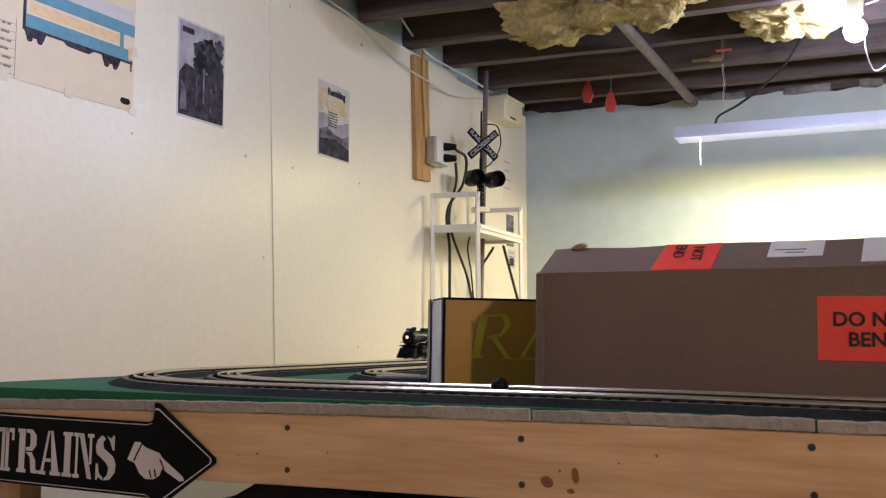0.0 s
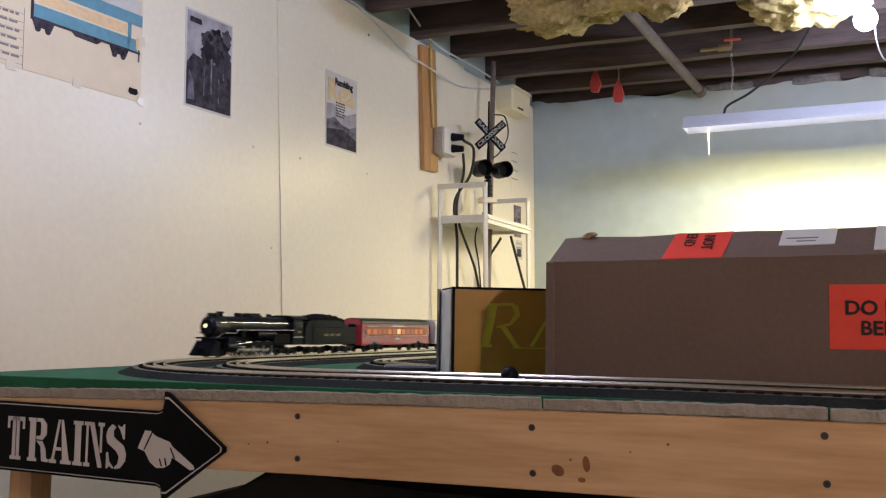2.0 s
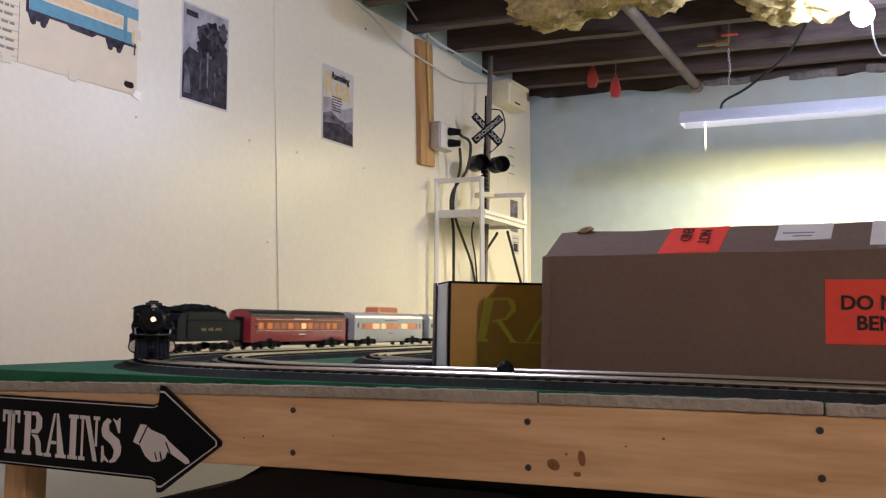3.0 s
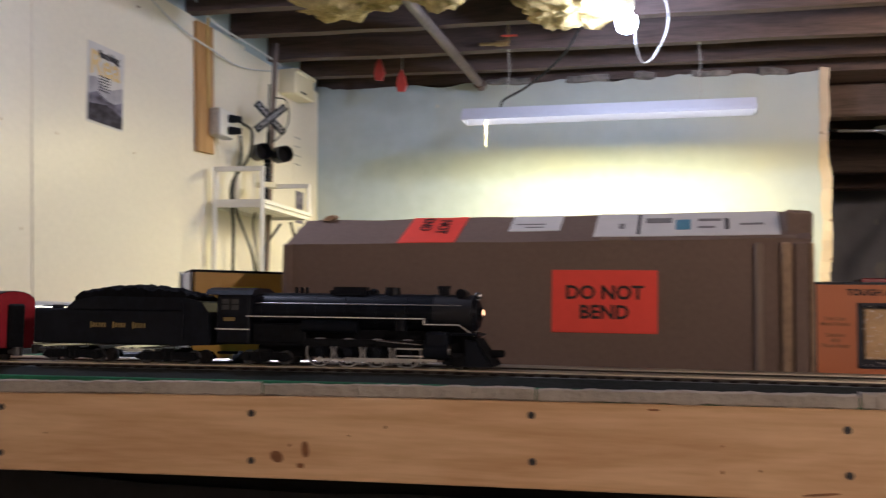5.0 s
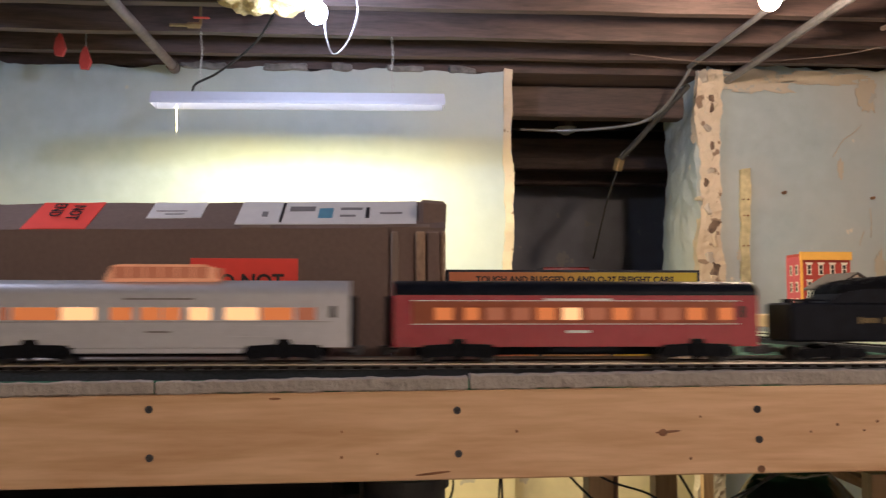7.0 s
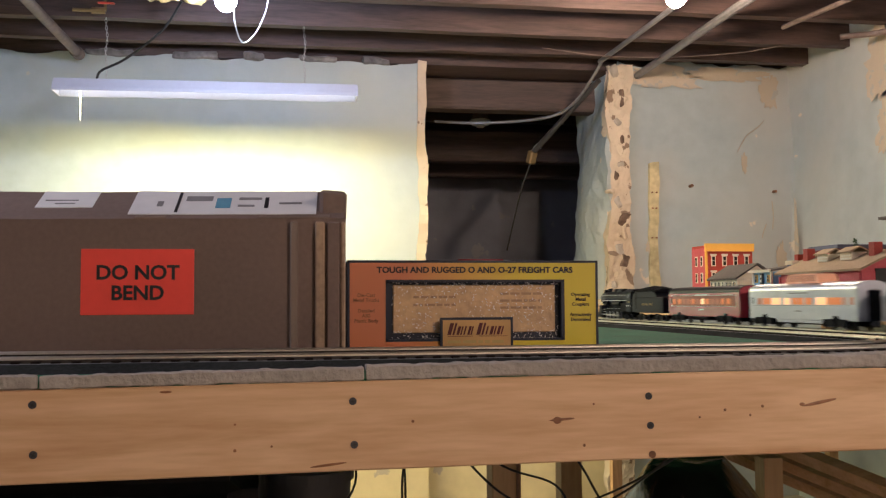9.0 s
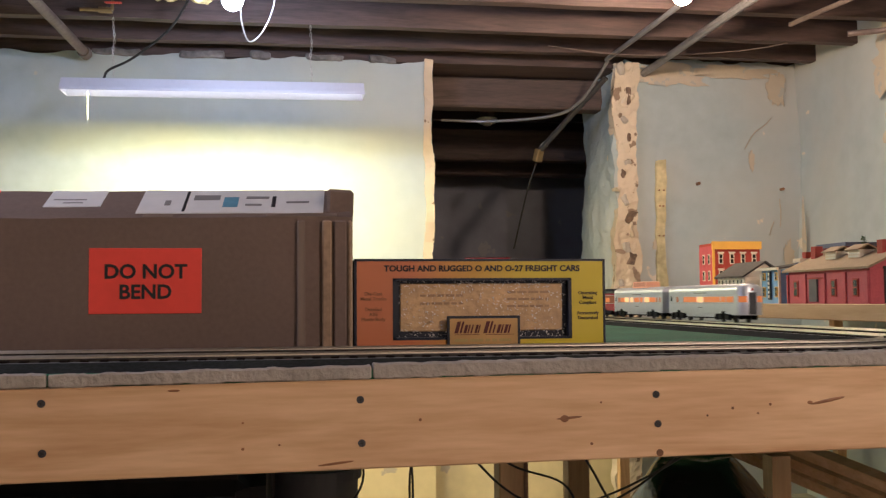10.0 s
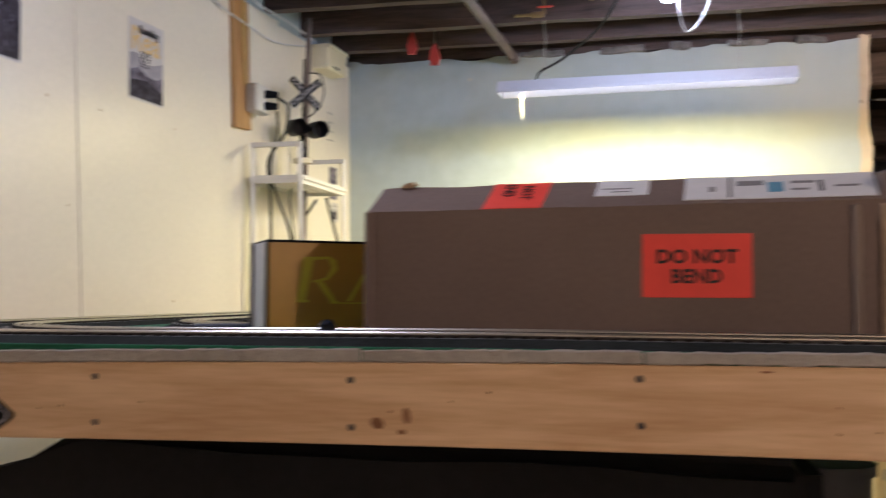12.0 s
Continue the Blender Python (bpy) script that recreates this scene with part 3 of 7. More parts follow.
def chain(x, y, z0, z1):
    th = thing("lamp_chain", "thin galvanised lamp chain hanging from a joist", "chain", pose(x, y, z0), group="lamp chains")
    bm = bmesh.new()
    n = int((z1 - z0) / 0.014)
    for k in range(n):
        pts = [(0.004 * math.cos(a), 0, 0.010 * math.sin(a)) for a in (2 * math.pi * j / 8 for j in range(9))]
        b = hose(pts, 0.0013, 1, 5, None, False)
        b.transform(Matrix.Translation((0.003 * math.sin(k * 0.7), 0, k * 0.014 + 0.007)) @ Matrix.Rotation(radians(90 * (k % 2)), 4, "Z"))
        me = bpy.data.meshes.new("link")
        b.to_mesh(me)
        b.free()
        bm.from_mesh(me)
        bpy.data.meshes.remove(me)
    part("links", bm, M_GALV, th)


chain(-0.485, 4.19, FIX_Z + 0.054, 2.10)
chain(0.283, 4.20, FIX_Z + 0.054, 2.16)
tagged(part("power_cable", hose([(-0.52, 4.19, FIX_Z + 0.054), (-0.50, 4.18, FIX_Z + 0.085), (-0.40, 4.12, FIX_Z + 0.12), (-0.25, 4.0, 1.97), (-0.17, 3.92, 2.06)], 0.005), M_CABLE), "black hanging power cable", "cable")
tagged(part("looped_cable", hose([(0.05, 3.50, 2.02), (0.13, 3.5, 2.03), (0.155, 3.5, 1.94), (0.12, 3.5, 1.84), (0.075, 3.5, 1.80), (0.05, 3.5, 1.86), (0.045, 3.5, 1.93)], 0.0024), M_CABLE_W), "looped white cord beside the bulb", "cable")

# ---- layout table ----
TX0, TX1, TY0, TY1 = -1.24, 1.37, 1.28, 3.74
table = thing("layout_table", "large pine-framed train table with grey foam edge and green felt", "table", pose(0, 0, 0))
BOARD_TOP, BOARD_BOT = 0.8645, 0.777


def bow(x):
    """The front edge is bowed: it drops towards one end and rises gently to the other."""
    return 0.011 * x - (0.012 if x < 0 else 0.003) * x * x


def bent(bm):
    for v in bm.verts:
        v.co.z += bow(v.co.x)
    return bm


bm = box(TX0 - 0.1, TY0, BOARD_BOT, TX1 + 0.02, TY0 + 0.019, BOARD_TOP, 0.0015)
bmesh.ops.subdivide_edges(bm, edges=[e for e in bm.edges if abs(e.verts[0].co.x - e.verts[1].co.x) > 1], cuts=48, use_grid_fill=True)
board = part("front_board", bent(bm), M_PINE, table, "light pine fascia board with dark screws")
for x, heights in ((-0.915, (0.826, 0.776)), (-0.613, (0.8373, 0.7853)), (-0.304, (0.8414, 0.7912)), (0.0, (0.8508, 0.8043)), (0.2995, (0.8481, 0.8056)), (0.6045, (0.847, 0.8168, 0.7872)), (0.905, (0.850, 0.806))):
    for k, z in enumerate(heights):
        b = tube_between((x + 0.0015 * k, TY0 - 0.0008, z), (x + 0.0015 * k, TY0 + 0.004, z), 0.0038, seg=14)
        screw = part("screw", b, M_GREY_METAL if k < 2 else M_KNOT, board)
        if k < 2:
            b = box(-0.0026, -0.0010, -0.0004, 0.0026, -0.0006, 0.0004, bm=box(-0.0004, -0.0010, -0.0026, 0.0004, -0.0006, 0.0026))
            b.transform(Matrix.Translation((x + 0.0015 * k, TY0 - 0.0001, z)) @ Matrix.Rotation(0.5 + 3 * x, 4, "Y"))
            part("cross_slot", b, M_PRINT, screw)
for x, z, w, h, tilt in ((-0.2735, 0.7965, 0.017, 0.013, 25), (-0.2414, 0.8056, 0.0095, 0.019, -8), (-0.2464, 0.7883, 0.010, 0.006, 0), (0.507, 0.8244, 0.010, 0.008, 0), (0.512, 0.8252, 0.030, 0.003, -4), (0.2757, 0.7866, 0.040, 0.0028, -6), (0.1208, 0.8605, 0.013, 0.0026, 0), (0.795, 0.8365, 0.045, 0.004, -10), (0.775, 0.8350, 0.007, 0.004, 0)):
    b = ball((0, 0, 0), 0.5, s=(w, 0.002, h), u=18, v=8)
    b.transform(Matrix.Translation((x, TY0 + 0.0004, z)) @ Matrix.Rotation(radians(tilt), 4, "Y"))
    part("knot", b, M_KNOT, board)
for k, (x, z) in enumerate(((0.186, 0.828), (0.186, 0.803), (0.221, 0.806), (0.359, 0.827), (0.5455, 0.840), (0.535, 0.7985), (0.660, 0.824), (0.688, 0.831), (0.716, 0.825), (0.730, 0.834), (-0.686, 0.7985), (-0.657, 0.8025), (-0.554, 0.810), (-0.259, 0.809), (-0.193, 0.822), (-0.153, 0.8325))):
    part("nail_hole", tube_between((x, TY0 - 0.0003, z), (x, TY0 + 0.002, z), (0.0012, 0.0016)[k % 2], seg=8), M_KNOT, board)
for k, (x0, x1) in enumerate(((TX0 - 0.1, -0.2925), (-0.2925, 0.005), (0.005, 0.3125), (0.3125, TX1))):
    bm = box(x0, TY0 + 0.001 + 0.001 * (k % 2), BOARD_TOP + 0.0004, x1 - 0.0016, TY0 + 0.12, 0.8795 - 0.0008 * (k % 3), 0.0014)
    bmesh.ops.subdivide_edges(bm, edges=[e for e in bm.edges if abs(e.verts[0].co.x - e.verts[1].co.x) > 0.1], cuts=150 if k in (0, 3) else 60, use_grid_fill=True)
    rough_up(bm, 0.0013, 70, axes=(0, 1, 1))
    rough_up(bm, 0.0008, 190, axes=(0, 1, 1))
    part("foam_block", bent(bm), M_FOAM, table, "grey foam edging block")


def dip(x):
    """The table sags towards its far left end."""
    return 0.009 * min(0.0, x + 0.15)


bm = box(TX0, TY0 + 0.004, 0.8655, TX1, TY1, TABLE, 0.001)
bmesh.ops.bisect_plane(bm, geom=bm.verts[:] + bm.edges[:] + bm.faces[:], plane_co=(-0.15, 0, 0), plane_no=(1, 0, 0))
for v in bm.verts:
    v.co.z += dip(v.co.x) - (0.012 if v.co.z < 0.87 and v.co.x < -0.5 else 0)
part("felt_top", bm, M_FELT, table, "dark green felt table top")
bm = box(TX0, TY0 + 0.02, 0.775, TX0 + 0.02, TY1, 0.861)
part("side_board", bm, M_PINE, table)
part("side_board", box(TX1 - 0.02, TY0 + 0.02, 0.775, TX1, TY1, 0.861), M_PINE, table)
part("rear_board", box(TX0, TY1 - 0.02, 0.775, TX1, TY1, 0.861), M_PINE, table)
for x, y in ((-1.15, 1.36), (-1.15, 3.6), (0.56, 1.78), (0.80, 2.25), (1.2, 3.6)):
    part("leg", box(x - 0.022, y - 0.022, 0, x + 0.022, y + 0.022, 0.861, 0.002), M_PINE_Z, table)
part("leg_brace", box(0.575, 1.757, 0.3, 0.581, 1.753, 0.861), M_KNOT, table)

# ---- track ----
M_WEB = mat("blackened_rail_web", (0.055, 0.050, 0.045), 0.6, 0.3, spread=0.25, scale=120, bump=0, spec=0.2)
XL, XR, YF, YB, RAD, RAD2 = -1.155, 1.20, 1.345, 3.55, 0.46, 0.40


def loop_path(xl, xr, yf, yb, r, y_start=3.0, rr=None):
    """Arc length to (x, y, heading): down the left, along the front, up the right, along the back; rr rounds the right corners."""
    rr = rr or r
    q, qq = math.pi * r / 2, math.pi * rr / 2
    legs = [("l", y_start - (yf + r)), ("a", q), ("f", xr - xl - r - rr), ("b", qq), ("r", yb - yf - 2 * rr), ("c", qq), ("k", xr - xl - r - rr), ("d", q), ("m", yb - r - y_start)]
    total = sum(v for _, v in legs)

    def at(s):
        s %= total
        for key, v in legs:
            if s < v or key == "m":
                break
            s -= v
        if key == "l":
            return xl, y_start - s, -90.0
        if key == "m":
            return xl, yb - r - s, -90.0
        if key == "f":
            return xl + r + s, yf, 0.0
        if key == "r":
            return xr, yf + rr + s, 90.0
        if key == "k":
            return xr - rr - s, yb, 180.0
        c = rr if key in "bc" else r
        a = math.degrees(s / c)
        cx, cy, a0 = {"a": (xl + c, yf + c, 180), "b": (xr - c, yf + c, 270), "c": (xr - c, yb - c, 0), "d": (xl + c, yb - c, 90)}[key]
        return cx + c * math.cos(radians(a0 + a)), cy + c * math.sin(radians(a0 + a)), a0 + a + 90 - 360 * (a0 >= 180)
    return at, total


def sweep(at, total, profile, z, n, closed=True):
    bm = bmesh.new()
    rings = []
    for k in range(n):
        x, y, h = at(total * k / n)
        nx, ny = -math.sin(radians(h)), math.cos(radians(h))
        rings.append([bm.verts.new((x + nx * o, y + ny * o, z + dz + dip(x + nx * o))) for o, dz in profile])
    m = len(profile)
    for k in range(n if closed else n - 1):
        a, b = rings[k], rings[(k + 1) % n]
        for j in range(m):
            f = bm.faces.new((a[j], b[j], b[(j + 1) % m], a[(j + 1) % m]))
            f.material_index = int(m == 4 and j == 1)
    return bm


tie_bm = box(-0.0042, -0.0245, 0, 0.0042, 0.0245, 0.0022, 0.0005)
TIE_MESH = mesh_of(tie_bm, "tie", M_TIE)


def track_loop(xl, xr, yf, yb, r, label, near, outer=0.050, gap=None, rr=None):
    """A closed oval, or, with a gap (from, to) along its length, an open one."""
    at, total = loop_path(xl, xr, yf, yb, r, rr=rr)
    closed = gap is None
    if gap:
        whole, length = at, total
        total = length - (gap[1] - gap[0])
        at = lambda s: whole(gap[1] + s)
    th = thing("track_loop", label, "toy track", group="oval track loops")
    z = TABLE
    part("roadbed", sweep(at, total, [(-outer, 0.0), (-0.034, 0.0086), (0.034, 0.0086), (0.050, 0.0)], z, 400, closed), (M_BED_GREY, M_BALLAST), th, "moulded plastic roadbed with a grey top and black flanks")
    for o in (-0.016, 0.0, 0.016):
        rail = part("rail", sweep(at, total, [(o - 0.0013, 0.0119), (o - 0.0011, 0.0135), (o - 0.0005, 0.0140), (o + 0.0005, 0.0140), (o + 0.0011, 0.0135), (o + 0.0013, 0.0119)], z, 400, closed), M_RAIL, th)
        part("rail_web", sweep(at, total, [(o - 0.0016, 0.0086), (o - 0.0008, 0.0118), (o + 0.0008, 0.0118), (o + 0.0016, 0.0086)], z, 400, closed), M_WEB, rail, "blackened rail web")
    n = int(total / 0.0190)
    rest = bmesh.new()
    count = 0
    for k in range(n):
        x, y, h = at(total * k / n)
        m = pose(x, y, z + 0.0084 + dip(x), 0, 0, h)
        if near and y < 1.62 and count < 290:
            t = new("tie", TIE_MESH)
            t.parent = th
            t.matrix_basis = m
            count += 1
        else:
            vs = [rest.verts.new(m @ Vector(c)) for c in ((-0.0042, -0.0245, 0), (0.0042, -0.0245, 0), (0.0042, 0.0245, 0), (-0.0042, 0.0245, 0), (-0.0042, -0.0245, 0.0022), (0.0042, -0.0245, 0.0022), (0.0042, 0.0245, 0.0022), (-0.0042, 0.0245, 0.0022))]
            for f in ((4, 5, 6, 7), (0, 1, 5, 4), (2, 3, 7, 6), (1, 2, 6, 5), (3, 0, 4, 7)):
                rest.faces.new([vs[i] for i in f])
    tagged(part("tie_strip", rest, M_TIE, th), kind="stuff")
    return at, total


train_path, LOOP = track_loop(XL, XR, YF, YB, RAD, "outer oval of three-rail toy track", True, 0.056, rr=RAD2)
track_loop(XL + 0.130, XR - 0.118, YF + 0.112, YB - 0.118, 0.37, "middle oval of three-rail toy track", False, rr=0.19)
track_loop(-0.84, 0.9, 1.70, YB - 0.26, 0.30, "inner three-rail toy track ending at a bumper", False, gap=(1.0 + math.radians(68) * 0.30, 5.0))

# ---- boxes on the table ----
BX0, BX1, BY = -0.359, 0.303, 1.50
carton = thing("shipping_carton", "long brown cardboard carton with red stickers", "cardboard box")
BT, BK, BKY = 1.0415, 1.080, 1.57
side_profile = [(BY, TABLE), (BY, BT), (BKY, BK), (BKY + 0.11, BK), (BKY + 0.11, TABLE)]
bm = bmesh.new()
NS = 30
rings = []
for k in range(NS + 1):
    u = k / NS
    x = BX0 + (BX1 - BX0) * u
    ring = []
    for j, (y, z) in enumerate(side_profile):
        xx = x
        if j in (2, 3):
            xx = BX0 + 0.002 + (BX1 - BX0 - 0.002) * u
            z += 0.008 * u + 0.002 * noise.noise(Vector((u * 9, 0, 0)))
        if j == 1:
            z += 0.001 * noise.noise(Vector((u * 12, 3, 0))) + 0.0065 * u
        ring.append(bm.verts.new((xx, y, z)))
    rings.append(ring)
for a, b in zip(rings, rings[1:]):
    for j in range(5):
        bm.faces.new((a[j], a[(j + 1) % 5], b[(j + 1) % 5], b[j]))
bm.faces.new(rings[0])
bm.faces.new(rings[-1][::-1])
body = part("carton_body", bm, M_KRAFT, carton)
# folded edges at the ends, flap, tape
part("corner_fold", box(BX0 - 0.003, BY - 0.004, TABLE, BX0 + 0.009, BY + 0.02, BT + 0.001, 0.002), M_KRAFT, carton)
for dx, w, m in ((0.0, 0.012, M_KRAFT_EDGE), (0.014, 0.016, M_KRAFT), (0.031, 0.006, M_KRAFT_EDGE), (-0.03, 0.010, M_TAPE)):
    part("end_flap_edge", box(BX1 + dx - 0.036, BY - 0.006, TABLE, BX1 + dx - 0.036 + w, BY + 0.05, BT + 0.002, 0.002), m, carton)
bm = box(BX1 - 0.010, BY + 0.03, TABLE, BX1 + 0.003, BKY + 0.11, BK + 0.002, 0.003)
part("end_flap", bm, M_KRAFT, carton, "folded end flap of brown card")
bm = box(BX1 - 0.030, BY + 0.015, BT + 0.004, BX1 + 0.003, BKY + 0.04, BK + 0.005, 0.004)
rough_up(bm, 0.004, 20)
part("torn_corner", bm, M_KRAFT, carton, "crumpled taped corner")
bm = slab([(-0.004, 0), (0.010, -0.003), (0.018, 0.003), (0.012, 0.006), (0.005, 0.005)], 0.014)
rough_up(bm, 0.004, 60)
bm.transform(Matrix.Translation((BX0 + 0.030, BKY - 0.01, BK + 0.001)))
part("lifted_tape", bm, M_KRAFT_EDGE, carton, "torn lifted bit of tape")


def lid_rise(u, v):
    """The lid's unevenness along its length."""
    return (1 - v) * (0.001 * noise.noise(Vector((u * 12, 3, 0))) + 0.0065 * u) + v * (0.008 * u + 0.002 * noise.noise(Vector((u * 9, 0, 0))))


def slope_pt(x, v, up=0.0):
    """A point on the carton's sloping lid: v from the front edge 0 to the ridge 1."""
    return Vector((x, BY + (BKY - BY) * v - 0.28 * up, BT + (BK - BT) * v + 0.96 * up + 0.0006 + lid_rise((x - BX0) / (BX1 - BX0), v)))


def lid_patch(name, x0, x1, v0, v1, m, lean=0.0, up=0.0, label=""):
    bm = bmesh.new()
    rows = []
    for i in range(7):
        u = i / 6
        rows.append([bm.verts.new(slope_pt(x0 + (x1 - x0) * u + lean * v, v, up + d)) for v, d in ((v0, -0.0006), (v0, 0.0004), (v1, 0.0004), (v1, -0.0006))])
    for a, b in zip(rows, rows[1:]):
        for j in range(4):
            bm.faces.new((a[j], a[(j + 1) % 4], b[(j + 1) % 4], b[j]))
    bm.faces.new(rows[0])
    bm.faces.new(rows[-1][::-1])
    return part(name, bm, m, carton, label)


FY = BY - 0.0012
lab = part("warning_sticker", box(-0.0045, FY, 0.932, 0.1245, FY + 0.008, 1.0095, 0.0004), M_RED_LABEL, carton, "fluorescent red warning sticker")
for txt, z in (("DO NOT", 0.981), ("BEND", 0.957)):
    b = letters(txt, 0.0235, 0.0004, 1.0, bold=0.0006)
    b.transform(Matrix.Translation((0.0600, FY - 0.0005, z)))
    part("lettering", b, M_PRINT, lab)
lab2 = lid_patch("top_sticker", -0.206, -0.130, 0.0, 1.0, M_RED_LABEL, 0.006, label="fluorescent red warning sticker")
for txt, xx in (("NOT", -0.153), ("END", -0.177)):
    b = letters(txt, 0.0205, 0.0003, 1.0, bold=0.0001)
    sl = math.atan2(BK - BT, BKY - BY)
    b.transform(Matrix.Translation(slope_pt(xx, 0.56 if txt == "NOT" else 0.66, 0.0022)) @ Matrix.Rotation(sl, 4, "X") @ Matrix.Rotation(radians(-90), 4, "X") @ Matrix.Rotation(radians(90), 4, "Y"))
    part("lettering", b, M_PRINT, lab2)
for x0, x1, v0, v1 in ((-0.066, 0.0, 0.40, 1.0), (0.045, 0.268, 0.14, 1.0)):
    l = lid_patch("postal_label", x0, x1, v0, v1, M_WHITE_LABEL, 0.004, label="creased white postal label")
    l.name = "postal_label"
for x0, x1, v0, v1, m in ((-0.045, -0.022, 0.52, 0.55, M_GREY_PRINT), (-0.058, -0.02, 0.64, 0.67, M_GREY_PRINT), (0.098, 0.1015, 0.2, 0.95, M_PRINT), (0.145, 0.163, 0.35, 0.72, M_BLUEGREY), (0.108, 0.14, 0.62, 0.8, M_GREY_PRINT), (0.172, 0.20, 0.66, 0.74, M_GREY_PRINT), (0.172, 0.192, 0.40, 0.46, M_GREY_PRINT), (0.204, 0.209, 0.35, 0.75, M_PRINT), (0.075, 0.082, 0.42, 0.6, M_GREY_PRINT), (0.222, 0.25, 0.5, 0.56, M_GREY_PRINT)):
    lid_patch("print_bar", x0, x1, v0, v1, m, 0.003, 0.0005)
lid_patch("tape_strip", 0.055, 0.09, 0.0, 0.10, M_TAPE, 0.0, 0.0004, "shiny wrinkled packing tape")
lid_patch("tape_strip", 0.20, 0.285, 0.0, 0.11, M_TAPE, 0.0, 0.0004, "shiny wrinkled packing tape")

# freight-car box with a window
RX0, RX1, RY, RT = 0.308, 0.633, 1.53, 0.998
fbox = thing("freight_car_box", "orange and yellow toy freight car box with a window", "toy box")
part("box_shell", box(RX0, RY + 0.012, TABLE, RX1, RY + 0.115, RT, 0.001), M_NAVY, fbox)
W0, W1, Z0, Z1 = 0.356, 0.588, 0.8955, 0.9735
XM = 0.4705
# the printed card fades from orange to yellow along its length
M_FADE = mat("orange_to_yellow_box_card", (0.62, 0.35, 0.05), 0.35, spread=0.05, scale=50, bump=0.05, coat=0.2)
nt = M_FADE.node_tree
tc, sep, ramp = nt.nodes.new("ShaderNodeTexCoord"), nt.nodes.new("ShaderNodeSeparateXYZ"), nt.nodes.new("ShaderNodeValToRGB")
span = nt.nodes.new("ShaderNodeMapRange")
span.inputs["From Min"].default_value, span.inputs["From Max"].default_value = RX0, RX1
nt.links.new(tc.outputs["Object"], sep.inputs[0])
nt.links.new(sep.outputs["X"], span.inputs["Value"])
nt.links.new(span.outputs[0], ramp.inputs[0])
ramp.color_ramp.elements[0].position, ramp.color_ramp.elements[0].color = 0.22, (0.56, 0.185, 0.075, 1)
ramp.color_ramp.elements[1].position, ramp.color_ramp.elements[1].color = 0.72, (0.64, 0.51, 0.020, 1)
nt.links.new(ramp.outputs[0], nt.nodes["Principled BSDF"].inputs["Base Color"])
for a in ((RX0 + 0.003, TABLE, W0, RT - 0.003), (W1, TABLE, RX1 - 0.003, RT - 0.003), (W0, TABLE, W1, Z0), (W0, Z1, W1, RT - 0.003)):
    part("front_panel", box(a[0], RY, a[1], a[2], RY + 0.0115, a[3]), M_FADE, fbox, "printed card fading from orange to yellow")
bm = bmesh.new()
for a in ((RX0, TABLE, RX0 + 0.0028, RT), (RX1 - 0.0028, TABLE, RX1, RT), (RX0, RT - 0.0028, RX1, RT)):
    box(a[0], RY - 0.0008, a[1], a[2], RY + 0.012, a[3], bm=bm)
for a in ((W0, Z0, W0 + 0.004, Z1), (W1 - 0.004, Z0, W1, Z1), (W0, Z1 - 0.003, W1, Z1), (W0, Z0, W1, Z0 + 0.003)):
    box(a[0], RY - 0.0006, a[1], a[2], RY + 0.012, a[3], bm=bm)
part("dark_border", bm, M_NAVY, fbox)
M_TANCAR = mat("tan_boxcar_plastic", (0.60, 0.385, 0.18), 0.45, spread=0.12, scale=120, scale2=30, bump=0.6, bump_dist=0.003, coat=1.0)
bm = box(0.366, RY + 0.009, 0.906, 0.578, RY + 0.0115, 0.967, 0.001)
part("wrapped_boxcar", bm, M_TANCAR, fbox, "tan toy boxcar in crinkled clear wrap")
# near-white flakes painted in as the glints of the crinkled wrap
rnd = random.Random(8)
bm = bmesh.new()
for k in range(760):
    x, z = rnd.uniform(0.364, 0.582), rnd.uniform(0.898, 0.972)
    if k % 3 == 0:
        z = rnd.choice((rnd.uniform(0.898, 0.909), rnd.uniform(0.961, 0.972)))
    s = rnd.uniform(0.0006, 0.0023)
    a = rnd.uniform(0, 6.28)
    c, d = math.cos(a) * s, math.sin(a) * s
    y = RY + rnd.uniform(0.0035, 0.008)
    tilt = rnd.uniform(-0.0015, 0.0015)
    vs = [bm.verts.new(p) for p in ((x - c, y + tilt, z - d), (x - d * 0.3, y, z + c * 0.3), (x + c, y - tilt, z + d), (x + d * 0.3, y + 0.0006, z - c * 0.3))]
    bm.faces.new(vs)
part("wrap_creases", bm, mat("white_wrap_glint", (0.92, 0.88, 0.82), 0.08, 0.0, spread=0.1, bump=0, coat=1.0), fbox, "near-white flakes painted as glints on clear wrap")
bm = bmesh.new()
bars(2, 0.055, 0.003, 0.007, bm, 3, 0.392, 0.953, RY + 0.0087, RY + 0.0092)
bars(3, 0.055, 0.003, 0.006, bm, 5, 0.505, 0.957, RY + 0.0085, RY + 0.0092)
part("print_bars", bm, mat("faded_brown_print", (0.36, 0.22, 0.11), 0.5, spread=0.2, bump=0), fbox)
b = letters("TOUGH AND RUGGED O AND O-27 FREIGHT CARS", 0.0105, 0.0003, 1.0, bold=0.00035)
b.transform(Matrix.Translation((0.472, RY - 0.0005, 0.9855)))
sx = 0.2545 / (max(v.co.x for v in b.verts) - min(v.co.x for v in b.verts))
b.transform(Matrix.Translation((0.472, 0, 0)) @ Matrix.Diagonal((sx, 1, 1, 1)) @ Matrix.Translation((-0.472, 0, 0)))
part("lettering", b, M_PRINT, fbox)
